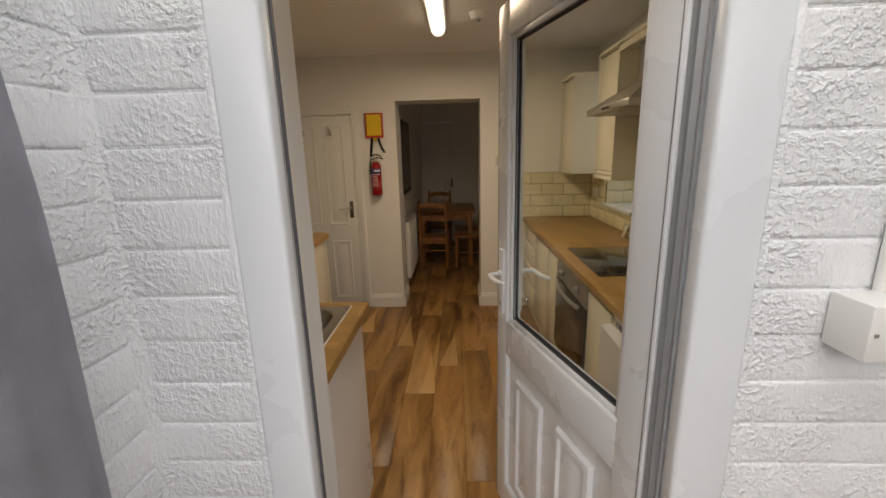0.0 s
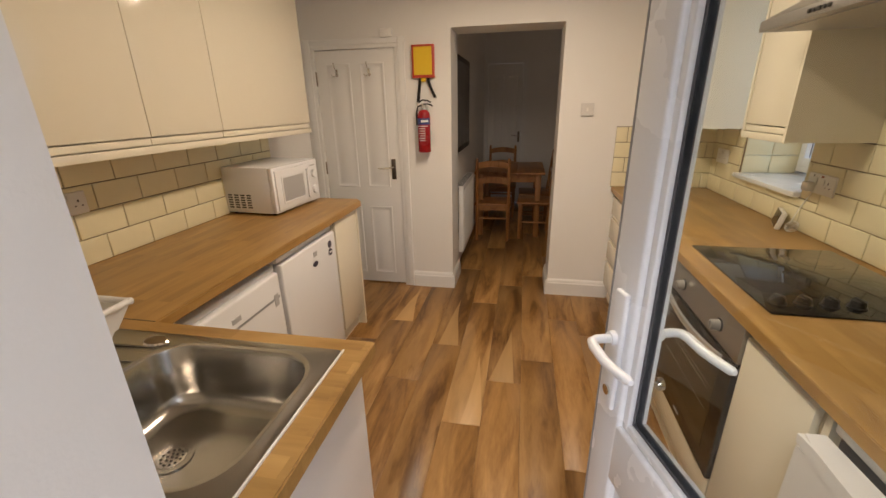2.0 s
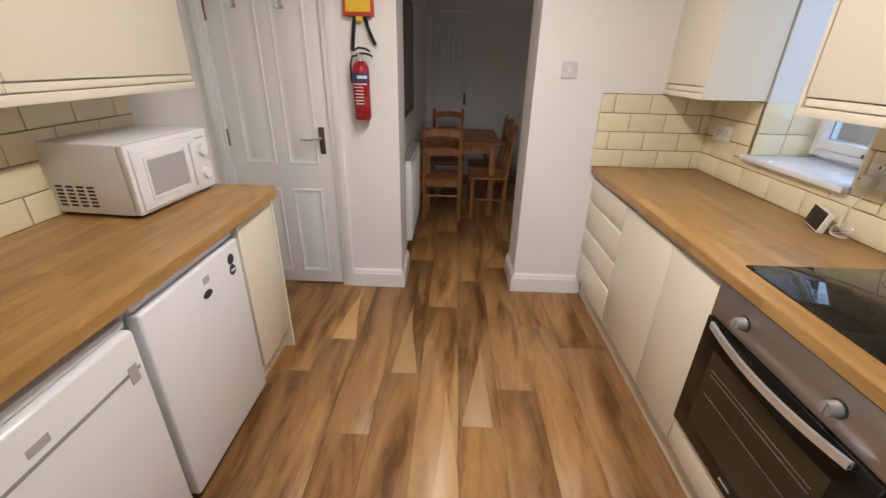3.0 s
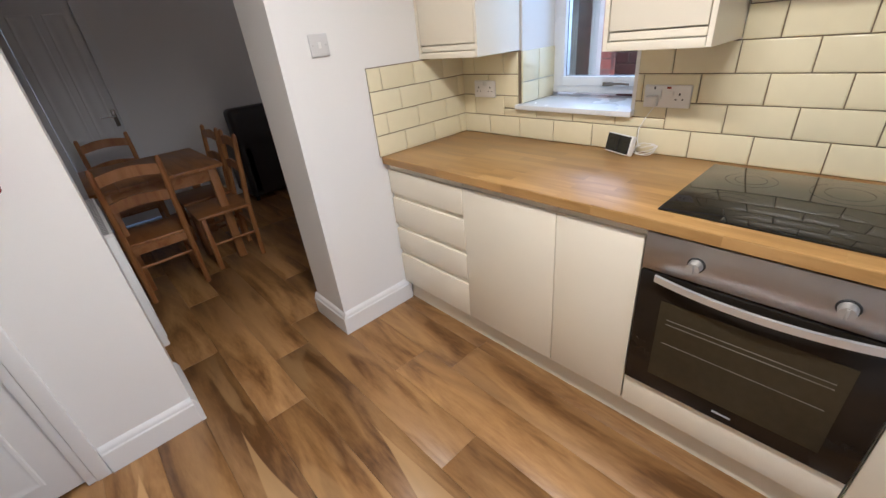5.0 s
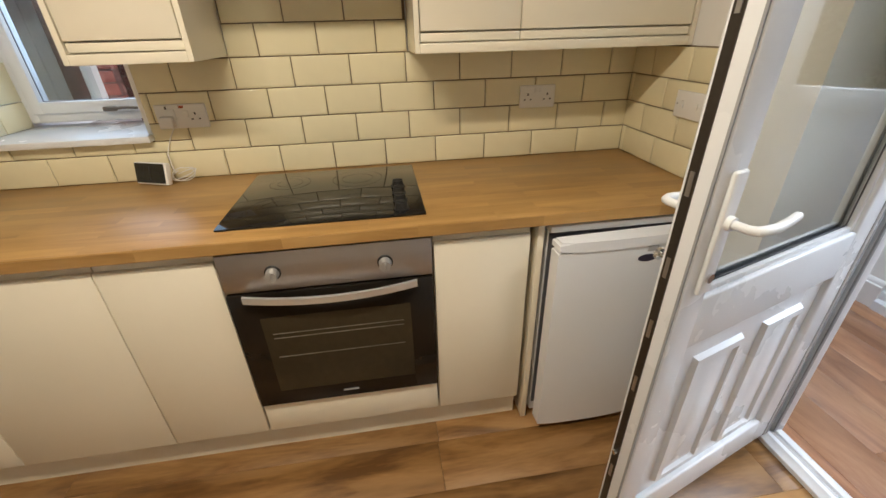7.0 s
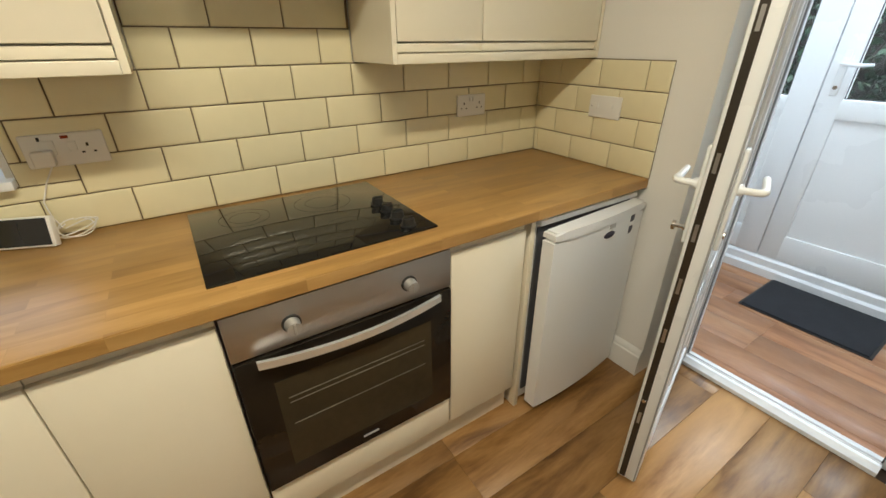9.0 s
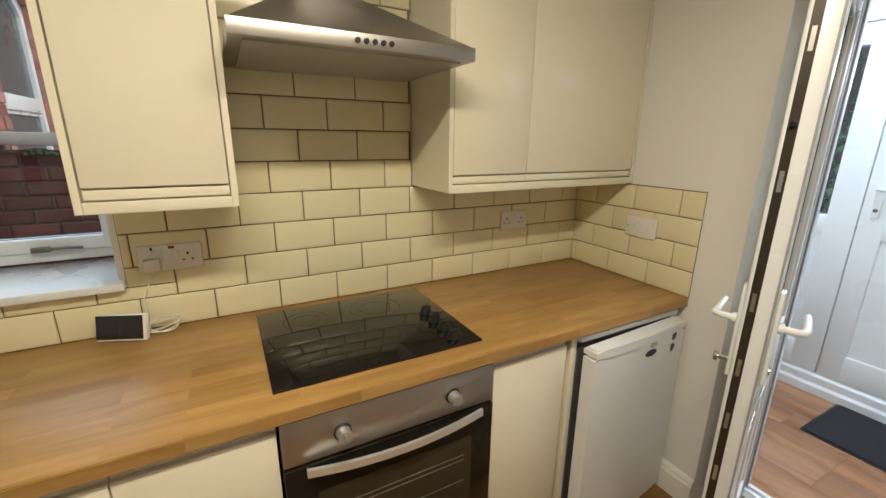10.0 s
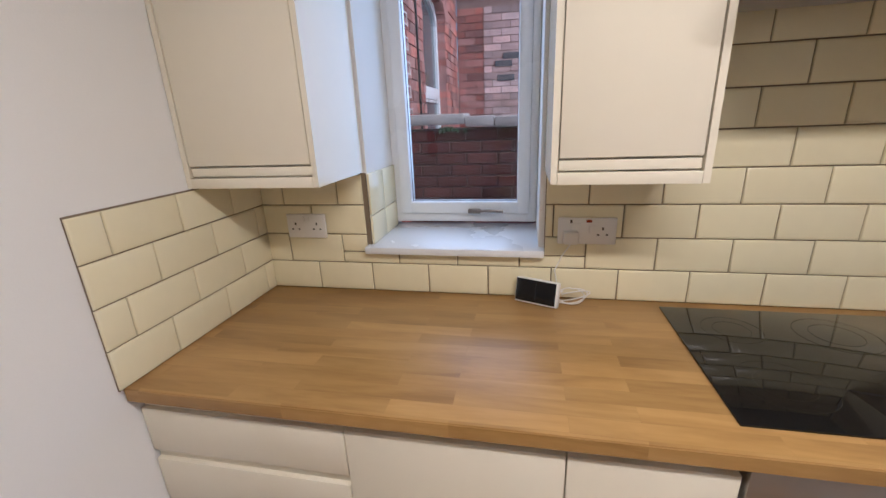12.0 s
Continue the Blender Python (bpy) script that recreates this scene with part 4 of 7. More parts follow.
for sx2 in (-1, 1):
    g = B()
    rod(g, (-0.930 + sx2 * 0.015, 1.012, TOP + 0.070), (-0.930 + sx2 * 0.050, 1.012, TOP + 0.078), 0.010, 0.012, 14)
    rod(g, (-0.930 + sx2 * 0.050, 1.012, TOP + 0.070), (-0.930 + sx2 * 0.050, 1.012, TOP + 0.100), 0.017, 0.015, 18)
    part("tap_handle", g, chrome, tp)

w = B()
prism(w, [(XL + 0.002, 1.503), (-1.020, 1.503), (-1.020, 3.085), (-1.060, 3.135), (XL + 0.002, 3.135)], "z", TOP - 0.038, TOP)
bmesh.ops.bevel(w, geom=[e for e in w.edges if abs(e.verts[0].co.z - e.verts[1].co.z) < 1e-4 and e.verts[0].co.x + e.verts[1].co.x > -2.2],
                offset=0.004, segments=2, affect="EDGES")
wk = thing("worktop", "oak-effect laminate worktop with a clipped corner above the fridges", "worktop", at=(-1.35, 2.3, TOP - 0.038))
part("board", w, oak_top, wk)
part("edging", blk(-1.0205, -1.0190, 1.507, 3.080, TOP - 0.034, TOP - 0.004), oak_top, wk, "oak-effect edging strip")
part("joint_strip", blk(XL + 0.002, -1.022, 1.5015, 1.5045, TOP - 0.001, TOP + 0.0006), iron_handle, wk, "dark worktop joint line")


def under_counter(name, y0, y1, label, ztop, band):
    a = thing(name, label, "fridge" if not band else "freezer", at=(-1.36, (y0 + y1) / 2, 0))
    part("cabinet_body", blk(-1.64, -1.095, y0, y1, 0.02, ztop - 0.012, bevel=0.006), appliance_white, a)
    part("top_plate", blk(-1.64, -1.062, y0, y1, ztop - 0.012, ztop + 0.014, bevel=0.006), appliance_white, a)
    d = part("door", blk(-1.090, -1.042, y0 + 0.002, y1 - 0.002, 0.05, ztop - 0.016, bevel=0.010, seg=3), appliance_white, a)
    if band:
        part("handle_groove", blk(-1.0425, -1.0405, y0 + 0.02, y1 - 0.02, ztop - 0.130, ztop - 0.120), gasket_grey, d)
        part("label_strip", blk(-1.0420, -1.0395, y0 + 0.22, y0 + 0.27, ztop - 0.100, ztop - 0.080), plastic_grey, d)
        part("sticker", blk(-1.0418, -1.0398, y1 - 0.060, y1 - 0.030, ztop - 0.160, ztop - 0.105), plastic_grey, d)
    else:
        g = B()
        bmesh.ops.create_cone(g, cap_ends=True, segments=24, radius1=0.026, radius2=0.026, depth=0.002)
        moved(g, Matrix.Translation((-1.041, y0 + 0.30, ztop - 0.125)) @ pose(0, 0, 0, 0, 90, 0) @ Matrix.Diagonal((0.55, 1, 1, 1)))
        part("badge", g, dark_print, d, "small dark oval badge")
        part("small_label", blk(-1.0418, -1.0398, y0 + 0.29, y0 + 0.325, ztop - 0.085, ztop - 0.060), plastic_grey, d)
        for dz in (0.075, 0.120):
            g = B()
            bmesh.ops.create_cone(g, cap_ends=True, segments=24, radius1=0.021, radius2=0.021, depth=0.002)
            moved(g, Matrix.Translation((-1.041, y1 - 0.075, ztop - dz)) @ pose(0, 0, 0, 0, 90, 0))
            part("sticker", g, dark_print, d, "round dark sticker")
        part("sticker_text", blk(-1.0399, -1.0392, y1 - 0.089, y1 - 0.061, ztop - 0.124, ztop - 0.116), print_white, d)
    for yy in (y0 + 0.05, y1 - 0.05):
        g = B()
        rod(g, (-1.12, yy, 0), (-1.12, yy, 0.03), 0.018, 0.018, 12)
        part("foot", g, black_plastic, a)
    return a


under_counter("under_counter_freezer", 1.590, 2.140, "white under-counter freezer with a grooved top band", 0.795, True)
under_counter("under_counter_fridge", 2.165, 2.715, "white under-counter fridge with dark round stickers", 0.815, False)
eu = thing("end_cabinet", "narrow cream cabinet at the end of the fridge run", "kitchen cabinet", at=(-1.35, 2.89, 0))
part("carcass", blk(-1.66, -1.068, 2.735, 3.052, 0.12, TOP - 0.040), cream_matt, eu)
part("door", blk(-1.066, -1.046, 2.737, 3.052, 0.128, TOP - 0.042, bevel=0.0025), cream, eu)
part("side_panel", blk(-1.66, -1.045, 3.054, 3.072, 0.0, TOP - 0.038), cream_matt, eu)
part("plinth", blk(-1.12, -1.10, 2.735, 3.054, 0, 0.12), cream_matt, eu)

# wall cabinets above the appliances
LF = -1.350
lu = thing("wall_cabinet_run", "row of cream gloss wall cabinets above the microwave", "wall cabinet", at=(-1.52, 2.0, 1.31))
LZ0, LZ1 = 1.318, 2.095
part("carcass", blk(XL + 0.002, LF - 0.022, 0.95, 3.165, LZ0 + 0.018, LZ1), cream_matt, lu)
ysp = [0.95, 1.45, 1.965, 2.352, 3.163]
for a, b2 in zip(ysp, ysp[1:]):
    d = part("door", blk(LF - 0.019, LF, a + 0.0015, b2 - 0.0015, LZ0 + 0.058, LZ1 - 0.010, bevel=0.0025), cream, lu)
    part("finger_grip", blk(LF - 0.019, LF - 0.006, a + 0.0015, b2 - 0.0015, LZ0 + 0.030, LZ0 + 0.053, bevel=0.001), cream, d)
part("pelmet", blk(LF - 0.018, LF + 0.002, 0.95, 3.165, LZ0 - 0.002, LZ0 + 0.026, bevel=0.002), cream, lu)
part("cornice", blk(XL + 0.002, LF + 0.014, 0.95, 3.165, LZ1, LZ1 + 0.022, bevel=0.004), cream, lu)

# ---- back door, standing open ----
fr = thing("door_frame_1", "white uPVC back door frame with dark seals", "door frame", at=(0.09, 0.60, 0), kind="structure")
FX0, FX1, FZ = -0.345, 0.530, 2.03


def jamb(x0, x1):
    return blk(x0, x1, 0.545, 0.584, 0, FZ, bevel=0.008, seg=3)


part("jamb", jamb(FX0, FX0 + 0.088), upvc, fr)
part("jamb", jamb(FX1 - 0.098, FX1), upvc, fr)
part("head", blk(FX0 + 0.08, FX1 - 0.09, 0.546, 0.624, FZ - 0.070, FZ - 0.0005, bevel=0.008), upvc, fr)
part("rebate", blk(FX0 + 0.002, FX0 + 0.058, 0.584, 0.650, 0, FZ - 0.03), upvc, fr)
part("rebate", blk(FX1 - 0.060, FX1 - 0.002, 0.584, 0.640, 0, FZ - 0.03), upvc, fr)
part("seal", blk(FX0 + 0.0875, FX0 + 0.092, 0.5845, 0.592, 0.03, FZ - 0.07), gasket, fr, "black rubber seal")
part("seal", blk(FX1 - 0.103, FX1 - 0.0975, 0.5845, 0.592, 0.03, FZ - 0.07), gasket_grey, fr, "grey rubber seal")
part("seal", blk(FX0 + 0.09, FX1 - 0.10, 0.596, 0.604, FZ - 0.075, FZ - 0.0695), gasket, fr)
# grey strip paints the shade on the rebate's inner face
part("channel", blk(FX0 + 0.0575, FX0 + 0.0595, 0.590, 0.648, 0.03, FZ - 0.07), gasket_grey, fr, "grey strip standing in for the shade in the rebate")
for zz, hgt in ((0.45, 0.12), (1.02, 0.20), (1.62, 0.12)):
    part("strike_plate", blk(FX0 + 0.0590, FX0 + 0.0625, 0.606, 0.630, zz, zz + hgt), steel, fr, "steel keep plate")
t = B()
prism(t, [(0.545, 0.0), (0.545, 0.020), (0.560, 0.030), (0.580, 0.030), (0.584, 0.022), (0.604, 0.022), (0.608, 0.034), (0.622, 0.034), (0.630, 0.026), (0.645, 0.018), (0.645, 0.0)],
      "x", FX0 + 0.086, FX1 - 0.096)
part("threshold", t, upvc, fr, "white ridged door threshold")
part("threshold_trim", blk(FX0 + 0.086, FX1 - 0.096, 0.586, 0.602, 0.0225, 0.0245), steel, fr, "aluminium threshold strip")

HX0, HY0d, LEAF_W = 0.456, 0.635, 0.800
leaf_m = pose(HX0, HY0d, 0.0, 0, 0, 107.7)
# leaf's own axes: x from hinge to latch edge, y towards the porch side, z up
dl = thing("back_door", "white half-glazed uPVC back door standing open into the kitchen", "door", m=leaf_m)
LT, LZ, LB = 0.060, 1.965, 0.035           # thickness, top, bottom
SH, ST, MID0, MID1 = 0.108, 0.082, 0.742, 0.880       # hinge stile, latch stile, middle rail
ya, yb = -LT / 2, LT / 2


def rail(x0, x1, z0, z1, t=0.0, bevel=0.007):
    return blk(x0, x1, ya - t, yb + t, z0, z1, bevel=bevel, seg=3)


part("stile", rail(0, SH, LB, LZ), upvc, dl)
part("hinge_seal", blk(-0.003, 0.006, yb - 0.004, yb + 0.003, LB, LZ), gasket_grey, dl, "grey rubber seal along the hinge side")
part("edge_trim", blk(0.014, 0.021, yb - 0.004, yb + 0.004, LB, LZ - 0.002, bevel=0.0015), upvc, dl)
part("edge_groove", blk(0.024, 0.0265, yb - 0.004, yb + 0.0012, LB, LZ - 0.003), gasket_grey, dl, "grey groove along the hinge stile")
part("stile", rail(LEAF_W - ST, LEAF_W, LB, LZ), upvc, dl)
part("top_rail", rail(SH - 0.01, LEAF_W - ST + 0.01, LZ - 0.102, LZ - 0.0005, -0.0005), upvc, dl)
part("middle_rail", rail(SH - 0.01, LEAF_W - ST + 0.01, MID0, MID1, -0.0005), upvc, dl)
part("bottom_rail", rail(SH - 0.01, LEAF_W - ST + 0.01, LB + 0.0005, LB + 0.12, -0.0005), upvc, dl)
pn = part("lower_panel", blk(SH - 0.01, LEAF_W - ST + 0.01, -0.013, 0.013, LB + 0.11, MID0 + 0.01), upvc, dl)


def raised_panel(x0, x1, z0, z1, side):
    """A raised moulded field: a sloped border round a flat middle."""
    f = B()
    s = side
    def ring(dx, y):
        return [f.verts.new(p) for p in ((x0 + dx, y, z0 + dx), (x1 - dx, y, z0 + dx), (x1 - dx, y, z1 - dx), (x0 + dx, y, z1 - dx))]
    r = [ring(0, s * 0.0125), ring(0.006, s * 0.026), ring(0.022, s * 0.028), ring(0.030, s * 0.0195), ring(0.045, s * 0.0195), ring(0.060, s * 0.025)]
    for a, b2 in zip(r, r[1:]):
        for i in range(4):
            f.faces.new((a[i], a[(i + 1) % 4], b2[(i + 1) % 4], b2[i]))
    f.faces.new(r[-1])
    return f


for side in (1, -1):
    for a, b2 in ((0.192, 0.370), (0.460, 0.648)):
        part("moulding", raised_panel(a, b2, LB + 0.165, MID0 - 0.066, side), upvc, pn, "raised rectangular moulding")
for side, s0 in ((1, yb), (-1, ya)):
    g = B()
    t = 0.016
    x0, x1, z0, z1 = SH - 0.001, LEAF_W - ST + 0.001, MID1 - 0.001, LZ - 0.101
    q0, q1 = sorted((s0 - side * 0.022, s0 - side * 0.010))
    for bb in ((x0, x0 + t, z0, z1), (x1 - t, x1, z0, z1), (x0 + t, x1 - t, z0, z0 + t), (x0 + t, x1 - t, z1 - t, z1)):
        box(g, bb[0], bb[1], q0, q1, bb[2], bb[3], bevel=0.003)
    part("glazing_bead", g, upvc, dl)
    g = B()
    t2 = 0.019
    q0, q1 = sorted((s0 - side * 0.0235, s0 - side * 0.0215))
    for bb in ((x0, x0 + t2, z0, z1), (x1 - t2, x1, z0, z1), (x0 + t2, x1 - t2, z0, z0 + t2), (x0 + t2, x1 - t2, z1 - t2, z1)):
        box(g, bb[0], bb[1], q0, q1, bb[2], bb[3])
    part("glazing_seal", g, gasket, dl, "black glazing seal")
gp = part("glass_pane", blk(SH, LEAF_W - ST, -0.002, 0.002, MID1, LZ - 0.102), pane_glass, dl)
gp.visible_shadow = False
# lock edge with the strip of the locking gear
le = part("lock_strip", blk(LEAF_W, LEAF_W + 0.0025, -0.021, -0.003, LB + 0.01, LZ - 0.01), lock_bronze, dl, "long dark metal lock strip on the door edge")
for zz in (0.30, 0.62, 0.78, 0.93, 1.10, 1.38, 1.66):
    part("lock_slot", blk(LEAF_W + 0.0025, LEAF_W + 0.0040, -0.016, -0.008, zz, zz + 0.045), steel, le)
for zz in (0.40, 1.52):
    g = B()
    rod(g, (LEAF_W + 0.0025, -0.012, zz), (LEAF_W + 0.012, -0.012, zz), 0.006, 0.006, 12)
    part("roller_bolt", g, chrome, le)
part("edge_seal", blk(LEAF_W, LEAF_W + 0.004, 0.024, 0.0285, LB + 0.01, LZ - 0.01), gasket_grey, dl)
for side in (1, -1):
    s0 = yb if side == 1 else -yb
    q0, q1 = sorted((s0, s0 + side * 0.011))
    pl = part("handle_plate", blk(LEAF_W - 0.068, LEAF_W - 0.032, q0, q1, 0.905, 1.152, bevel=0.0045, seg=3), upvc, dl)
    g = B()
    hx, hz = LEAF_W - 0.050, 1.058
    o = s0 + side * 0.011
    rod(g, (hx, o, hz), (hx, o + side * 0.010, hz), 0.014, 0.013, 18)
    bend(g, [(hx, o + side * 0.005, hz), (hx, o + side * 0.035, hz), (hx - 0.006, o + side * 0.046, hz), (hx - 0.02, o + side * 0.050, hz), (hx - 0.06, o + side * 0.050, hz - 0.004),
             (hx - 0.10, o + side * 0.048, hz + 0.0), (hx - 0.125, o + side * 0.046, hz + 0.004), (hx - 0.132, o + side * 0.046, hz + 0.005)],
         [0.0085, 0.0085, 0.009, 0.0095, 0.009, 0.0085, 0.008, 0.0045], 14)
    part("lever", g, upvc, pl, "white lever handle")
    g = B()
    rod(g, (hx, o, 0.943), (hx, o + side * 0.004, 0.943), 0.010, 0.010, 18)
    part("lock_cylinder", g, chrome, pl)
g = B()
rod(g, (LEAF_W - 0.050, -yb - 0.011, 0.943), (LEAF_W - 0.050, -yb - 0.034, 0.943), 0.006, 0.006, 12)
rod(g, (LEAF_W - 0.050, -yb - 0.034, 0.943), (LEAF_W - 0.050, -yb - 0.042, 0.943), 0.013, 0.013, 18)
part("thumb_turn", g, chrome, dl, "chrome thumb turn")
for zz in (0.28, 1.05, 1.76):
    g = B()
    rod(g, (-0.010, -yb + 0.005, zz), (-0.010, -yb + 0.005, zz + 0.10), 0.009, 0.009, 14)
    box(g, -0.006, 0.004, -yb + 0.0, -yb + 0.028, zz + 0.01, zz + 0.09, bevel=0.002)
    part("hinge", g, upvc, dl)

# ---- ceiling light and smoke alarm ----
LX, LY0, LY1 = -0.082, 1.845, 2.95
cl = thing("ceiling_batten_light", "long white batten ceiling light, switched on", "ceiling light", at=(LX, (LY0 + LY1) / 2, ZC))
part("base_tray", blk(LX - 0.060, LX + 0.060, LY0, LY1, ZC - 0.030, ZC, bevel=0.004), plastic_white, cl)
g = B()
prof = [(0.048 * math.cos(radians(a)), -0.052 * math.sin(radians(a))) for a in range(0, 181, 15)]
prism(g, [(LX + x, ZC - 0.030 + z) for x, z in prof], "y", LY0 + 0.045, LY1 - 0.045)
part("diffuser", g, tube_glow, cl, "glowing white ribbed diffuser")
for a, b2 in ((LY0, LY0 + 0.045), (LY1 - 0.045, LY1)):
    g = B()
    prism(g, [(LX + x * 1.03, ZC - 0.029 + z * 1.03) for x, z in prof], "y", a, b2)
    part("end_cap", g, plastic_white, cl)
for yy in (2.235, 2.43):
    g = B()
    prism(g, [(LX + x * 1.05, ZC - 0.030 + z * 1.05) for x, z in prof], "y", yy, yy + 0.006)
    part("clip", g, plastic_white, cl)
sm = thing("smoke_alarm", "round white smoke alarm on the ceiling", "smoke alarm", at=(0.184, 2.73, ZC))
g = B()
rod(g, (0.184, 2.73, ZC), (0.184, 2.73, ZC - 0.012), 0.062, 0.060, 32)
part("base_plate", g, plastic_white, sm)
g = B()
rod(g, (0.184, 2.73, ZC - 0.012), (0.184, 2.73, ZC - 0.040), 0.056, 0.046, 32)
part("alarm_body", g, plastic_white, sm)
g = B()
rod(g, (0.184, 2.73, ZC - 0.040), (0.184, 2.73, ZC - 0.050), 0.016, 0.012, 20)
part("sensor_cap", g, plastic_grey, sm)

# ---- cupboard door in the far wall ----
cf = thing("door_frame_2", "white gloss door lining and architrave", "door frame", at=(-1.25, 3.745, 0), kind="structure")
part("jamb", blk(-1.600, -1.568, 3.735, 4.05, 0, 1.868, bevel=0.002), gloss_white, cf)
part("jamb", blk(-0.940, -0.905, 3.735, 4.05, 0, 1.868, bevel=0.002), gloss_white, cf)
part("head", blk(-1.600, -0.905, 3.736, 4.05, 1.868, 1.905, bevel=0.002), gloss_white, cf)
part("architrave", blk(-0.912, -0.862, 3.727, 3.745, 0, 1.935, bevel=0.005, seg=3), gloss_white, cf)
part("architrave", blk(-1.640, -1.592, 3.727, 3.745, 0, 1.935, bevel=0.005, seg=3), gloss_white, cf)
part("architrave", blk(-1.592, -0.912, 3.728, 3.745, 1.893, 1.934, bevel=0.005, seg=3), gloss_white, cf)
cd = thing("cupboard_door", "white four-panel moulded cupboard door, closed", "door", at=(-1.25, 3.76, 0))
leaf = blk(-1.566, -0.942, 3.752, 3.790, 0.012, 1.864, bevel=0.003)
part("leaf", leaf, gloss_white, cd)


def sunk_panel(x0, x1, z0, z1, y):
    """A moulded panel field: a rim, a groove and a raised middle."""
    f = B()
    def ring(d, yy):
        return [f.verts.new(p) for p in ((x0 + d, yy, z0 + d), (x1 - d, yy, z0 + d), (x1 - d, yy, z1 - d), (x0 + d, yy, z1 - d))]
    r = [ring(0, y + 0.001), ring(0.004, y - 0.005), ring(0.012, y - 0.006), ring(0.022, y - 0.0005), ring(0.034, y - 0.0005), ring(0.052, y - 0.006)]
    for a, b2 in zip(r, r[1:]):
        for i in range(4):
            f.faces.new((a[i], a[(i + 1) % 4], b2[(i + 1) % 4], b2[i]))
    f.faces.new(r[-1])
    return f


for a, b2 in ((-1.482, -1.290), (-1.218, -1.026)):
    part("panel", sunk_panel(a, b2, 0.845, 1.775, 3.752), gloss_white, cd)
    part("panel", sunk_panel(a, b2, 0.095, 0.690, 3.752), gloss_white, cd)
hp = part("handle_plate", blk(-1.010, -0.975, 3.743, 3.752, 0.915, 1.075, bevel=0.003), iron_handle, cd, "dark metal handle plate")
g = B()
bend(g, [(-0.992, 3.744, 1.015), (-0.992, 3.712, 1.015), (-0.998, 3.700, 1.015), (-1.02, 3.697, 1.012), (-1.06, 3.697, 1.004), (-1.095, 3.698, 1.006), (-1.110, 3.700, 1.010)],
     [0.008, 0.008, 0.008, 0.007, 0.006, 0.006, 0.004], 12)
part("lever", g, chrome, hp)
for zz in (0.25, 0.95, 1.62):
    g = B()
    rod(g, (-1.567, 3.747, zz), (-1.567, 3.747, zz + 0.10), 0.007, 0.007, 12)
    part("hinge", g, brass_rust, cd, "dull metal butt hinge")
for hx in (-1.398, -1.143):
    hk = thing("coat_hook", "polished metal double coat hook screwed to the door", "hook", at=(hx, 3.74, 1.70), group="coat hooks on the cupboard door")
    part("hook_plate", blk(hx - 0.010, hx + 0.010, 3.7405, 3.7455, 1.690, 1.735, bevel=0.002), chrome, hk)
    g = B()
    bend(g, [(hx, 3.742, 1.725), (hx, 3.715, 1.735), (hx, 3.700, 1.760), (hx, 3.696, 1.775)], [0.004, 0.004, 0.004, 0.006], 10)
    part("upper_hook", g, chrome, hk)
    for s in (-1, 1):
        g = B()
        bend(g, [(hx, 3.742, 1.700), (hx + s * 0.006, 3.722, 1.684), (hx + s * 0.020, 3.712, 1.682), (hx + s * 0.028, 3.708, 1.697)], [0.004, 0.004, 0.004, 0.005], 10)
        part("lower_hook", g, chrome, hk)
solo("door_contact_box", blk(-1.030, -0.945, 3.715, 3.745, 1.930, 1.985, bevel=0.005), plastic_white, "small white plastic box above the cupboard door", "sensor")

# ---- fire blanket and extinguisher ----
fb = thing("fire_blanket", "red and yellow fire blanket pack with black pull straps", "fire blanket", at=(-0.723, 3.74, 1.65))
part("case", blk(-0.803, -0.642, 3.712, 3.745, 1.655, 1.873, bevel=0.004), red_plastic, fb)
part("label_card", blk(-0.788, -0.657, 3.7105, 3.7125, 1.675, 1.858), yellow_card, fb, "yellow label card")
part("tab", blk(-0.738, -0.706, 3.716, 3.735, 1.630, 1.656, bevel=0.003), yellow_card, fb)
for (xa, xb, zb) in ((-0.748, -0.768, 1.49), (-0.690, -0.640, 1.52)):
    g = B()
    n = 7
    for i in range(n):
        f0, f1 = i / n, (i + 1) / n
        pa = (xa + (xb - xa) * f0 ** 1.3, 3.728 - 0.010 * math.sin(3 * f0), 1.655 + (zb - 1.655) * f0)
        pb = (xa + (xb - xa) * f1 ** 1.3, 3.728 - 0.010 * math.sin(3 * f1), 1.655 + (zb - 1.655) * f1)
        v = [g.verts.new((p[0] + d, p[1] + e, p[2])) for p in (pa, pb) for d in (-0.010, 0.010) for e in (0, 0.003)]
        for q in ((0, 1, 3, 2), (4, 5, 7, 6), (0, 2, 6, 4), (1, 3, 7, 5), (0, 1, 5, 4), (2, 3, 7, 6)):
            g.faces.new([v[k] for k in q])
    bmesh.ops.remove_doubles(g, verts=g.verts, dist=0.0002)
    part("pull_strap", g, black_plastic, fb, "black webbing pull strap")

EX, EY = -0.722, 3.690
fe = thing("fire_extinguisher", "small red fire extinguisher on a wall bracket", "fire extinguisher", at=(EX, 3.74, 1.135))
g = B()
prof = [(0.0, 1.135), (0.043, 1.136), (0.047, 1.142), (0.047, 1.395), (0.042, 1.418), (0.028, 1.434), (0.016, 1.440), (0.0, 1.441)]
N = 28
rings = []
for r, z in prof:
    rings.append([g.verts.new((EX + max(r, 1e-4) * math.cos(2 * math.pi * k / N), EY + max(r, 1e-4) * math.sin(2 * math.pi * k / N), z)) for k in range(N)])
for ra, rb in zip(rings, rings[1:]):
    for k in range(N):
        g.faces.new((ra[k], ra[(k + 1) % N], rb[(k + 1) % N], rb[k]))
part("cylinder", g, red_paint, fe)


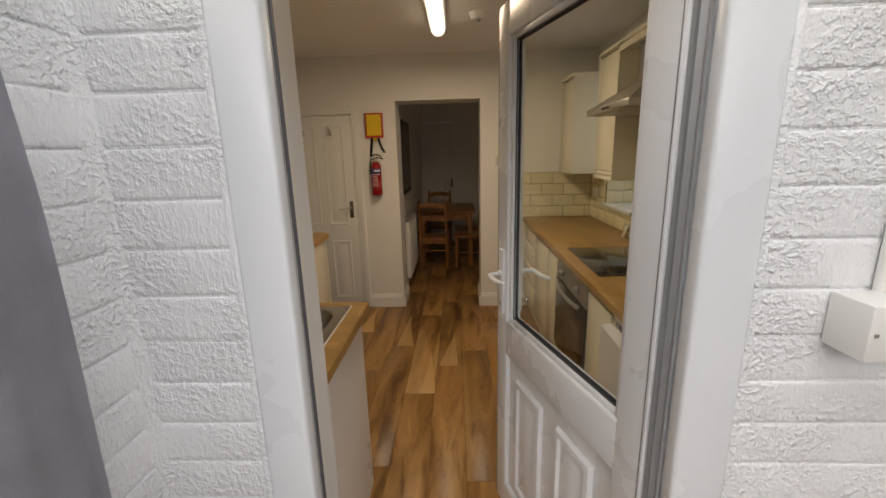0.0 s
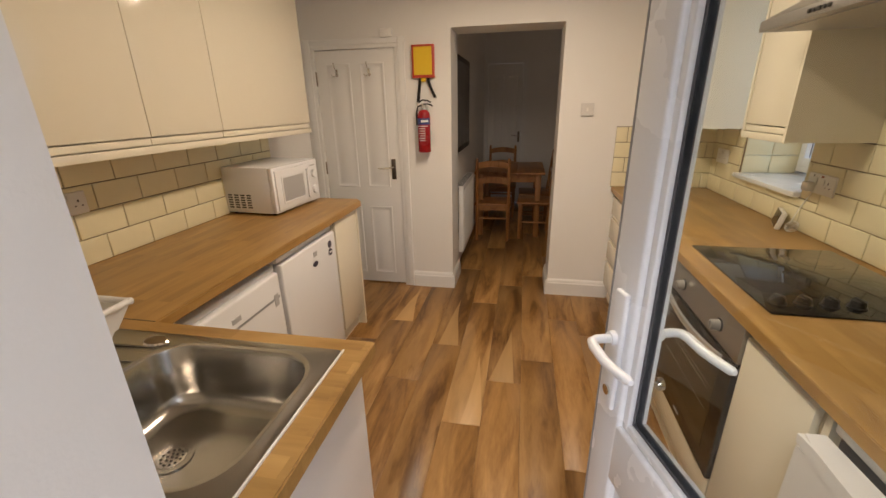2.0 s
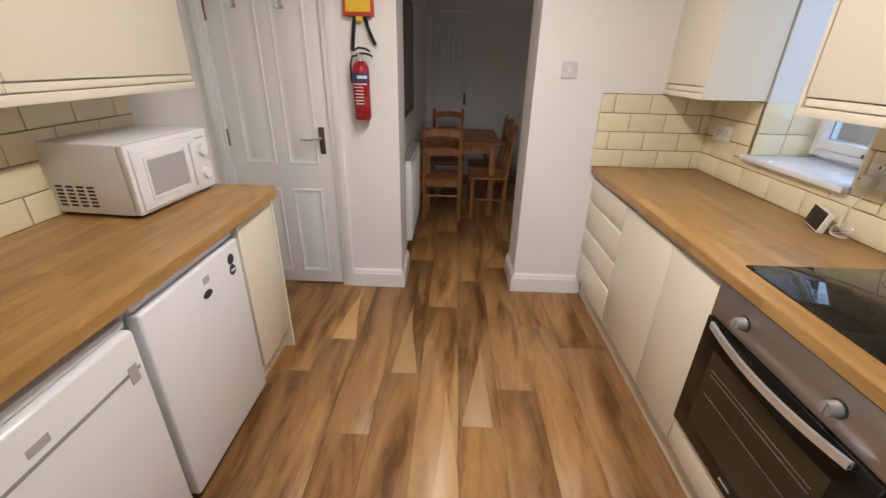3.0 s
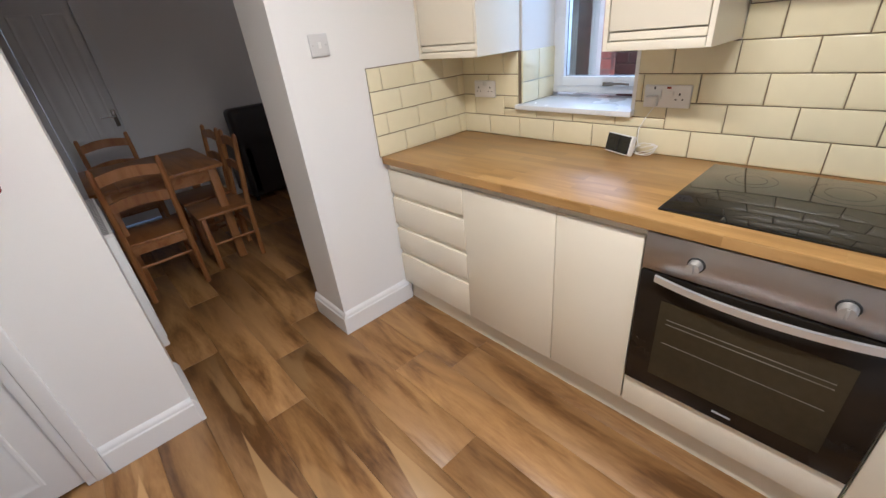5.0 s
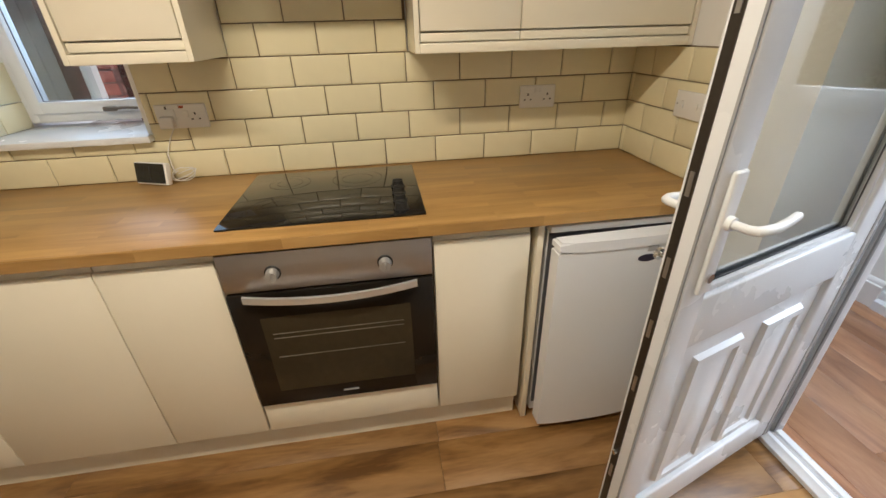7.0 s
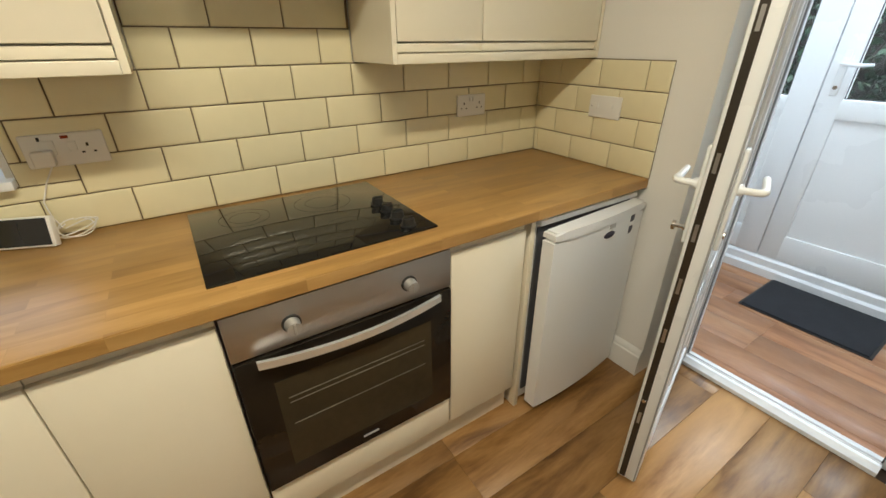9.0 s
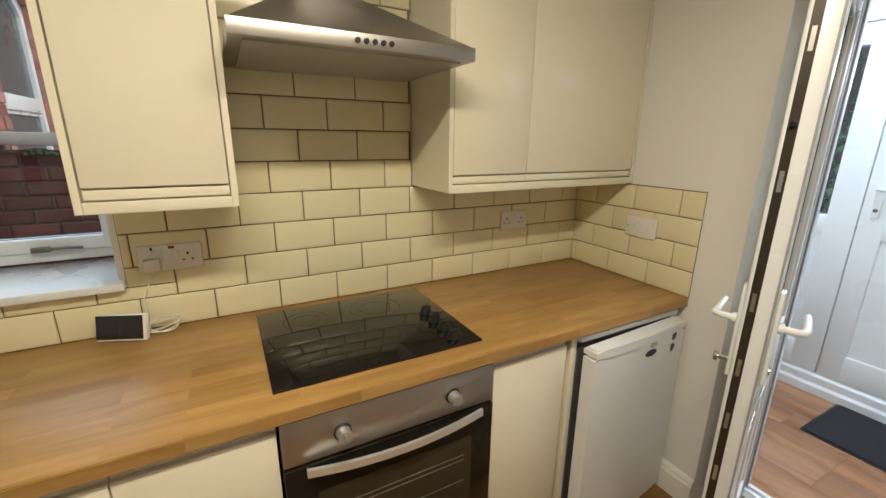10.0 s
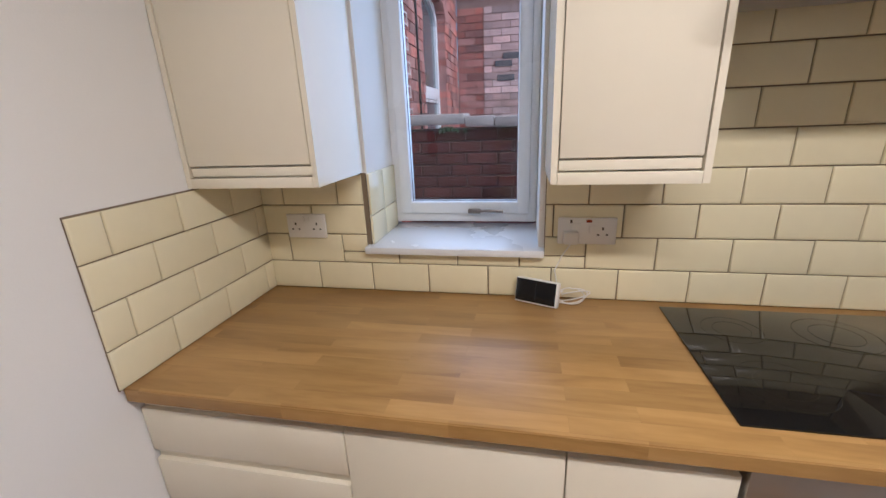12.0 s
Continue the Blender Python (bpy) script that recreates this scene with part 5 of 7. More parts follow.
def wrap(z0, z1, a0, a1, r, name, material, label=""):
    g = B()
    n = 14
    lo = [g.verts.new((EX + r * math.cos(radians(a0 + (a1 - a0) * i / n)), EY + r * math.sin(radians(a0 + (a1 - a0) * i / n)), z0)) for i in range(n + 1)]
    hi = [g.verts.new((v.co.x, v.co.y, z1)) for v in lo]
    for i in range(n):
        g.faces.new((lo[i], lo[i + 1], hi[i + 1], hi[i]))
    return part(name, g, material, fe, label)


wrap(1.335, 1.380, 195, 345, 0.0474, "label_band", navy_print, "navy blue printed band")
wrap(1.352, 1.368, 255, 325, 0.0478, "label_text", print_white)
for i in range(7):
    wrap(1.322 - i * 0.017, 1.327 - i * 0.017, 215 + (i * 37) % 25, 320 - (i * 29) % 30, 0.0476, "label_text", print_white)
g = B()
rod(g, (EX, EY, 1.438), (EX, EY, 1.468), 0.014, 0.013, 18)
box(g, EX - 0.012, EX + 0.014, EY - 0.012, EY + 0.012, 1.462, 1.480, bevel=0.003)
part("valve", g, chrome, fe, "brass and chrome valve")
g = B()
bend(g, [(EX - 0.015, EY - 0.004, 1.474), (EX + 0.030, EY - 0.012, 1.478), (EX + 0.062, EY - 0.020, 1.470), (EX + 0.072, EY - 0.022, 1.462)], 0.006, 10)
part("carry_handle", g, black_plastic, fe)
g = B()
bend(g, [(EX - 0.035, EY - 0.004, 1.488), (EX - 0.005, EY - 0.006, 1.505), (EX + 0.035, EY - 0.014, 1.500), (EX + 0.060, EY - 0.020, 1.488)], 0.006, 10)
part("lever", g, black_plastic, fe)
g = B()
bend(g, [(EX - 0.010, EY, 1.468), (EX - 0.040, EY - 0.005, 1.462), (EX - 0.053, EY - 0.004, 1.42), (EX - 0.052, EY - 0.004, 1.33)], 0.006, 10)
part("hose", g, black_plastic, fe)
part("wall_bracket", blk(EX - 0.02, EX + 0.02, EY + 0.040, 3.745, 1.17, 1.44), steel, fe)

# ---- switches and sockets ----


def plate(name, label, m, wid, hgt, bits, category="socket", group="", face=None):
    """A wall plate in its own axes: u across, v up, n out of the wall."""
    p = thing(name, label, category, m=m, group=group)
    b = blk(-wid / 2, wid / 2, -hgt / 2, hgt / 2, 0, 0.010, bevel=0.004, seg=3)
    part("face_plate", b, face or plastic_white, p)
    for nm, u0, u1, v0, v1, h, material in bits:
        part(nm, blk(u0, u1, v0, v1, 0.009, 0.010 + h, bevel=0.0008), material, p)
    return p


def wall_m(frame_m, u, v):
    return frame_m @ Matrix.Translation((u, v, 0.0))


EAST_W = Matrix(((0, 0, -1, XR - 0.0135), (-1, 0, 0, 0), (0, 1, 0, 0), (0, 0, 0, 1)))
NORTH_W = Matrix(((1, 0, 0, 0), (0, 0, -1, Y1), (0, 1, 0, 0), (0, 0, 0, 1)))
SOUTH_W = Matrix(((-1, 0, 0, 0), (0, 0, 1, Y0 + 0.0135), (0, 1, 0, 0), (0, 0, 0, 1)))
WEST_W = Matrix(((0, 0, 1, XL + 0.0135), (1, 0, 0, 0), (0, 1, 0, 0), (0, 0, 0, 1)))


def pins(u):
    return [("pin_hole", u - 0.003, u + 0.003, 0.004, 0.013, 0.0004, black_plastic), ("pin_hole", u - 0.016, u - 0.009, -0.013, -0.008, 0.0004, black_plastic),
            ("pin_hole", u + 0.009, u + 0.016, -0.013, -0.008, 0.0004, black_plastic)]


double = [("rocker", -0.014, -0.003, 0.016, 0.034, 0.003, plastic_white), ("rocker", 0.003, 0.014, 0.016, 0.034, 0.003, plastic_white)] + pins(-0.040) + pins(0.040)
SOCK = "white plastic double wall socket on the tiles"
for yy in (1.296, 3.569):
    plate("double_socket", SOCK, wall_m(EAST_W, -yy, 1.128), 0.146, 0.086, double, group="sockets over the worktop")
cooker = [("rocker", -0.046, -0.020, -0.012, 0.026, 0.004, plastic_white), ("neon", -0.003, 0.013, 0.028, 0.036, 0.001, amber), ("switch_mark", -0.050, -0.044, 0.026, 0.036, 0.001, black_plastic),
          ("rocker", 0.006, 0.024, -0.004, 0.020, 0.003, plastic_white)] + pins(0.046)
cs = plate("cooker_switch", "wide white cooker switch and socket plate with a red neon", wall_m(EAST_W, -2.632, 1.120), 0.172, 0.084, cooker, "switch")
part("plug", blk(-0.070, -0.026, -0.036, 0.004, 0.010, 0.040, bevel=0.006), plastic_white, cs, "white plug pushed in")
plate("fused_switch", "white plastic double switch plate on the tiles", wall_m(SOUTH_W, -0.890, 1.129), 0.146, 0.086,
      [("rocker", -0.040, -0.028, -0.010, 0.012, 0.003, plastic_white), ("rocker", 0.028, 0.040, -0.010, 0.012, 0.003, plastic_white), ("screw", -0.063, -0.057, -0.003, 0.003, 0.0005, steel)], "switch")
plate("light_switch", "pale grey plastic light switch on the plain wall", wall_m(NORTH_W, 0.432, 1.420), 0.086, 0.086,
      [("rocker", -0.006, 0.006, -0.012, 0.012, 0.004, plastic_white), ("screw", -0.033, -0.028, -0.002, 0.002, 0.0006, steel), ("screw", 0.028, 0.033, -0.002, 0.002, 0.0006, steel)], "switch", face=plate_grey)
plate("double_socket", SOCK, wall_m(WEST_W, 1.83, 1.140), 0.146, 0.086, double, group="sockets over the worktop")

# ---- smart meter display with its cable ----
md = thing("display_unit", "small white energy display with a dark screen on the worktop", "display", m=pose(1.214, 2.778, TOP, 0, 0, -112))
g = blk(-0.070, 0.070, -0.011, 0.011, 0.0, 0.080, bevel=0.004)
moved(g, pose(0, 0, 0.001, -12, 0, 0))
part("casing", g, plastic_white, md)
g = blk(-0.067, 0.062, -0.0125, -0.0105, 0.006, 0.077)
moved(g, pose(0, 0, 0.001, -12, 0, 0))
part("screen", g, screen_dark, md, "dark switched-off screen")
g = blk(-0.0035, -0.0015, -0.0130, -0.0120, 0.016, 0.068)
moved(g, pose(0, 0, 0.001, -12, 0, 0))
part("screen_divider", g, black_plastic, md)
cb = thing("charger_cable", "thin white cable coiled beside the display", "cable", at=(1.22, 2.68, TOP))
for k in range(3):
    g = B()
    pts = []
    for i in range(22):
        a = i / 21 * 2 * math.pi * 0.92
        pts.append((1.222 + (0.018 + 0.004 * k) * math.cos(a) * 0.7, 2.672 + (0.040 + 0.007 * k) * math.sin(a + 0.5 * k), TOP + 0.006 + 0.024 + 0.022 * math.cos(a + 1.1 * k)))
    bend(g, pts, 0.0020, 7)
    part("loop", g, plastic_white, cb)
g = B()
bend(g, [(1.225, 2.70, TOP + 0.035), (1.245, 2.715, TOP + 0.06), (1.262, 2.722, TOP + 0.10), (1.266, 2.700, TOP + 0.15), (1.266, 2.668, TOP + 0.20), (1.250, 2.662, TOP + 0.225)], 0.0020, 7)
part("lead", g, plastic_white, cb)

# ---- fridge below the window worktop, door ajar ----
rf = thing("larder_fridge", "white under-counter fridge with its door standing slightly ajar", "fridge", at=(0.95, 1.17, 0))
RY0, RY1, RT = 0.912, 1.445, 0.838
part("cabinet_body", blk(0.690, 1.255, RY0, RY1, 0.02, RT - 0.022, bevel=0.004), appliance_white, rf)
part("top_plate", blk(0.668, 1.255, RY0, RY1, RT - 0.022, RT, bevel=0.005), appliance_white, rf)
# near-black sheet paints the shade between door and solid body
part("dark_interior", blk(0.684, 0.6895, RY0 + 0.02, RY1 - 0.004, 0.07, RT - 0.03), gasket, rf, "dark sheet standing in for the shade behind the ajar door")
g = B()
NS = 10
d0, d1 = 0.0, RY1 - RY0 - 0.006
front = [(-0.050 - 0.014 * math.sin(math.pi * i / NS), d0 + (d1 - d0) * i / NS) for i in range(NS + 1)]
prism(g, front + [(0.0, d1), (0.0, d0)], "z", 0.028, RT - 0.060)
bmesh.ops.bevel(g, geom=[e for e in g.edges if abs(e.verts[0].co.z - e.verts[1].co.z) < 1e-5], offset=0.005, segments=2, affect="EDGES")
door_m = pose(0.680, RY0 + 0.004, 0, 0, 0, 2.5)
moved(g, door_m)
rd = part("door", g, appliance_white, rf)
g = B()
prism(g, [(x - 0.004, y) for x, y in front] + [(0.0, d1), (0.0, d0)], "z", RT - 0.060, RT - 0.026)
bmesh.ops.bevel(g, geom=[e for e in g.edges if abs(e.verts[0].co.z - e.verts[1].co.z) < 1e-5], offset=0.008, segments=3, affect="EDGES")
moved(g, door_m)
part("top_grip", g, appliance_white, rd, "moulded white grip along the door top")
part("door_seal", moved(blk(0.0, 0.010, d0 + 0.01, d1 - 0.012, 0.05, RT - 0.07), door_m), gasket_grey, rd)


def oval(y, z, ry, rz, material, nm, dx=0.0, label=""):
    g = B()
    bmesh.ops.create_cone(g, cap_ends=True, segments=24, radius1=1, radius2=1, depth=0.002)
    bow = 0.050 + 0.014 * math.sin(math.pi * y / d1)
    moved(g, door_m @ Matrix.Translation((-bow - 0.0004 + dx, y, z)) @ pose(0, 0, 0, 0, 90, 0) @ Matrix.Diagonal((rz, ry, 1, 1)))
    part(nm, g, material, rd, label)


oval(0.235, 0.735, 0.033, 0.013, dark_print, "badge", 0, "small purple-blue oval badge")
oval(0.090, 0.765, 0.022, 0.022, dark_print, "sticker", 0.001, "round energy sticker")
oval(0.090, 0.718, 0.020, 0.020, dark_print, "sticker", 0.001)
oval(0.090, 0.740, 0.021, 0.008, print_white, "sticker_text", -0.0008)
g = blk(-0.0655, -0.0635, 0.205, 0.240, 0.758, 0.785)
part("small_label", moved(g, door_m), plastic_grey, rd)
for yy in (RY0 + 0.04, RY1 - 0.04):
    g = B()
    rod(g, (0.72, yy, 0), (0.72, yy, 0.03), 0.016, 0.016, 12)
    part("foot", g, black_plastic, rf)

# ---- microwave on the fridge run ----
mw = thing("microwave_oven", "white microwave oven with a grey door window on the worktop", "microwave", m=pose(-1.335, 2.640, TOP, 0, 0, -4.5))
MW_W, MW_D, MW_H = 0.445, 0.350, 0.272      # own axes: front at x = 0, body towards -x, width along y
part("body", blk(-MW_D, -0.028, 0.0, MW_W, 0.012, MW_H, bevel=0.006), appliance_white, mw)
part("front_panel", blk(-0.028, 0.0, 0.0, MW_W, 0.014, MW_H - 0.002, bevel=0.005, seg=3), appliance_white, mw)
dr = part("door", blk(-0.006, 0.010, 0.016, 0.335, 0.026, MW_H - 0.020, bevel=0.005, seg=3), appliance_white, mw)
part("window", blk(0.0095, 0.0110, 0.075, 0.270, 0.072, MW_H - 0.068), plastic_grey, dr, "grey mesh door window")
part("window_rim", ring_frame(0.0095, 0.0135, 0.060, 0.285, 0.058, MW_H - 0.054, 0.013, 0.002), appliance_white, dr)
part("handle", blk(0.010, 0.024, 0.300, 0.322, 0.050, MW_H - 0.045, bevel=0.004), appliance_white, dr)
for zz in (0.185, 0.085):
    g = B()
    rod(g, (0.0, 0.392, zz), (0.016, 0.392, zz), 0.026, 0.023, 24)
    part("dial", g, appliance_white, mw)
part("print_mark", blk(0.0, 0.0008, 0.365, 0.420, 0.232, 0.240), plastic_grey, mw)
for c in range(4):
    for r in range(6):
        x0 = -0.315 + c * 0.042
        part("vent_slot", blk(x0, x0 + 0.028, -0.0008, 0.0006, 0.040 + r * 0.014, 0.048 + r * 0.014), black_plastic, mw)
for x in (-0.05, -0.31):
    for y in (0.04, MW_W - 0.04):
        g = B()
        rod(g, (x, y, 0), (x, y, 0.014), 0.014, 0.014, 12)
        part("foot", g, black_plastic, mw)

# ---- dish rack on the drainer ----
dk = thing("dish_rack", "white slotted plastic dish rack on the drainer", "dish rack", at=(-1.12, 1.20, TOP))
DX0, DX1, DY0, DYB, DZ0, DZ1 = -1.335, -0.962, 1.030, 1.400, TOP + 0.014, TOP + 0.122


def slab(g, p, thick=0.0032):
    """Adds a thin plate with the four corners p, thickened outwards."""
    nrm = (p[1] - p[0]).cross(p[3] - p[0]).normalized() * thick
    v = [g.verts.new(q) for q in p] + [g.verts.new(q + nrm) for q in p]
    for q in ((0, 1, 2, 3), (7, 6, 5, 4), (0, 4, 5, 1), (1, 5, 6, 2), (2, 6, 7, 3), (3, 7, 4, 0)):
        g.faces.new([v[k] for k in q])


def rack_side(a0, b0, a1, b1, n):
    """One tapering wall: a plain upper band, and below it wide slots between short bars, above a plain foot."""
    a0, b0, a1, b1 = Vector(a0), Vector(b0), Vector(a1), Vector(b1)
    def at(f, h):
        return a0.lerp(b0, f).lerp(a1.lerp(b1, f), h)
    g = B()
    slab(g, [at(0, 0.44), at(1, 0.44), at(1, 1), at(0, 1)])
    slab(g, [at(0, 0), at(1, 0), at(1, 0.10), at(0, 0.10)])
    for i in range(n):
        f0, f1 = (i + 0.26) / n, (i + 0.74) / n
        slab(g, [at(f0, 0.10), at(f1, 0.10), at(f1, 0.44), at(f0, 0.44)])
    return g


ix, iy = 0.024, 0.070
lo = [Vector((DX0 + ix, DY0 + iy, DZ0)), Vector((DX1 - ix, DY0 + iy, DZ0)), Vector((DX1 - ix, DYB - iy, DZ0)), Vector((DX0 + ix, DYB - iy, DZ0))]
hi = [Vector((DX0, DY0, DZ1)), Vector((DX1, DY0, DZ1)), Vector((DX1, DYB, DZ1)), Vector((DX0, DYB, DZ1))]
for i in range(4):
    j = (i + 1) % 4
    part("side", rack_side(lo[i], lo[j], hi[i], hi[j], 8 if i % 2 else 9), plastic_white, dk)
    d = (hi[j] - hi[i]).normalized() * 0.006
    g = B()
    bend(g, [hi[i] - d, hi[j] + d], 0.0085, 10)
    part("rim", g, plastic_white, dk, "rolled plastic rim")
part("base", blk(DX0 + ix, DX1 - ix, DY0 + iy, DYB - iy, DZ0 - 0.004, DZ0 + 0.001, bevel=0.0015), plastic_white, dk)
for x in (DX0 + 0.06, DX1 - 0.06):
    for y in (DY0 + 0.10, DYB - 0.10):
        part("foot", blk(x - 0.012, x + 0.012, y - 0.012, y + 0.012, TOP + 0.004, DZ0 - 0.003, bevel=0.003), plastic_white, dk)

# ---- bin beside the end cabinet ----
bn = thing("swing_bin", "dark grey plastic waste bin with a domed lid", "bin", at=(-1.29, 3.285, 0))
g = B()
rod(g, (-1.29, 3.285, 0), (-1.29, 3.285, 0.50), 0.095, 0.120, 28)
part("bin_body", g, bin_plastic, bn)
g = B()
bmesh.ops.create_uvsphere(g, u_segments=28, v_segments=12, radius=0.128)
bmesh.ops.bisect_plane(g, geom=g.verts[:] + g.edges[:] + g.faces[:], plane_co=(0, 0, 0), plane_no=(0, 0, -1), clear_outer=True)
moved(g, Matrix.Translation((-1.29, 3.285, 0.50)) @ Matrix.Diagonal((1, 1, 1.05, 1)))
part("lid", g, bin_plastic, bn)

# ---- dining room ----
tb = thing("dining_table", "square pine dining table with plain legs", "table", at=(-0.12, 5.65, 0))
TX0, TX1, TY0, TY1 = -0.520, 0.260, 5.200, 6.100
for i in range(5):
    w5 = (TX1 - TX0) / 5
    part("top_board", blk(TX0 + i * w5 + 0.0005, TX0 + (i + 1) * w5 - 0.0005, TY0, TY1, 0.725, 0.750, bevel=0.003), pine_top, tb)
part("apron", blk(TX0 + 0.06, TX1 - 0.06, TY0 + 0.05, TY0 + 0.072, 0.635, 0.725), pine_top, tb)
part("apron", blk(TX0 + 0.06, TX1 - 0.06, TY1 - 0.072, TY1 - 0.05, 0.635, 0.725), pine_top, tb)
part("apron", blk(TX0 + 0.05, TX0 + 0.072, TY0 + 0.072, TY1 - 0.072, 0.635, 0.725), pine_top, tb)
part("apron", blk(TX1 - 0.072, TX1 - 0.05, TY0 + 0.072, TY1 - 0.072, 0.635, 0.725), pine_top, tb)
for x in (TX0 + 0.04, TX1 - 0.10):
    for y in (TY0 + 0.04, TY1 - 0.10):
        part("leg", blk(x, x + 0.06, y, y + 0.06, 0, 0.725, bevel=0.005), pine, tb)


def pine_chair(m):
    """Ladder-back pine chair; own axes: back posts at y = 0, seat towards +y."""
    c = thing("dining_chair", "pine ladder-back dining chair pushed up to the table", "chair", m=m, group="chairs round the dining table")
    wd2, dp, sh, bh = 0.375, 0.36, 0.43, 0.93
    for s in (0, 1):
        x = s * (wd2 - 0.034)
        g = B()
        bend(g, [(x + 0.017, 0.030, 0), (x + 0.017, 0.018, 0.43), (x + 0.017, -0.022, 0.80), (x + 0.017, -0.035, bh - 0.015), (x + 0.017, -0.036, bh)],
             [0.017, 0.019, 0.018, 0.016, 0.008], 10)
        part("back_post", g, pine, c)
        part("leg", blk(x, x + 0.034, dp - 0.034, dp, 0, sh - 0.02, bevel=0.005), pine, c)
        g = B()
        rod(g, (x + 0.017, 0.02, 0.20), (x + 0.017, dp - 0.02, 0.20), 0.010, 0.010, 10)
        part("stretcher", g, pine, c)
    part("seat", blk(-0.012, wd2 + 0.012, 0.010, dp + 0.02, sh - 0.022, sh, bevel=0.006), pine_top, c)
    part("seat_rail", blk(0.01, wd2 - 0.01, dp - 0.03, dp - 0.01, sh - 0.075, sh - 0.022), pine_top, c)
    part("seat_rail", blk(0.01, wd2 - 0.01, 0.012, 0.030, sh - 0.075, sh - 0.022), pine_top, c)
    g = B()
    rod(g, (0.02, 0.028, 0.26), (wd2 - 0.02, 0.028, 0.26), 0.010, 0.010, 10)
    part("stretcher", g, pine, c)
    for z, yy in ((0.675, -0.009), (0.848, -0.026)):
        g = B()
        n = 10
        top = [(0.03 + (wd2 - 0.06) * i / n, z + 0.034 + 0.022 * math.sin(math.pi * i / n)) for i in range(n + 1)]
        bot = [(0.03 + (wd2 - 0.06) * i / n, z - 0.028 + 0.018 * math.sin(math.pi * i / n)) for i in range(n, -1, -1)]
        prism(g, top + bot, "y", yy - 0.008, yy + 0.008)
        part("back_slat", g, pine, c)
    return c


first = pine_chair(pose(-0.485, 5.030, 0, 0, 0, 0))
copy_thing(first, pose(-0.08, 6.42, 0, 0, 0, 180))
copy_thing(first, pose(0.345, 5.14, 0, 0, 0, 88))
copy_thing(first, pose(0.365, 5.62, 0, 0, 0, 92))

rad = thing("radiator", "white panel radiator with a slotted top grille", "radiator", at=(-0.53, 4.60, 0.15))
g = blk(-0.545, -0.500, 4.20, 4.97, 0.150, 0.765, bevel=0.006)
part("panel", g, gloss_white, rad)
for i in range(22):
    y = 4.225 + i * 0.033
    part("rib", blk(-0.5005, -0.4955, y, y + 0.018, 0.185, 0.735, bevel=0.002), gloss_white, rad)
part("grille", blk(-0.575, -0.500, 4.20, 4.97, 0.765, 0.782), gloss_white, rad)
for i in range(26):
    y = 4.215 + i * 0.029
    part("slot", blk(-0.568, -0.508, y, y + 0.012, 0.7822, 0.7830), gasket, rad)
part("bracket", blk(-0.585, -0.545, 4.35, 4.40, 0.3, 0.7), steel, rad)
part("bracket", blk(-0.585, -0.545, 4.75, 4.80, 0.3, 0.7), steel, rad)
pc = thing("framed_picture", "large dark framed picture on the dining room wall", "picture", at=(-0.575, 4.60, 1.06))
part("frame", blk(-0.585, -0.562, 4.14, 5.08, 1.06, 1.87, bevel=0.004), frame_black, pc)
part("print", blk(-0.562, -0.5600, 4.19, 5.03, 1.11, 1.82), picture_dark, pc, "dark picture behind glass")

dd = thing("dining_door", "white panelled internal door, closed", "door", at=(-0.26, DY1, 0))
part("leaf", blk(-0.525, -0.040, DY1 + 0.006, DY1 + 0.045, 0.01, 2.0, bevel=0.003), gloss_white, dd)
part("panel", sunk_panel(-0.47, -0.30, 0.85, 1.85, DY1 + 0.006), gloss_white, dd)
part("panel", sunk_panel(-0.25, -0.10, 0.85, 1.85, DY1 + 0.006), gloss_white, dd)
hp = part("handle_plate", blk(-0.088, -0.056, DY1 - 0.002, DY1 + 0.006, 0.93, 1.08, bevel=0.002), iron_handle, dd)
g = B()
bend(g, [(-0.072, DY1 - 0.002, 1.02), (-0.072, DY1 - 0.04, 1.02), (-0.085, DY1 - 0.05, 1.02), (-0.18, DY1 - 0.05, 1.03)], 0.007, 10)
part("lever", g, chrome, hp)
df = thing("door_frame_3", "white gloss internal door lining", "door frame", at=(-0.26, DY1, 0), kind="structure")
part("jamb", blk(-0.560, -0.528, DY1 - 0.012, DY1 + 0.15, 0, 2.005), gloss_white, df)
part("jamb", blk(-0.038, 0.030, DY1 - 0.012, DY1 + 0.15, 0, 2.005), gloss_white, df)
part("head", blk(-0.560, 0.030, DY1 - 0.011, DY1 + 0.15, 2.005, 2.04), gloss_white, df)


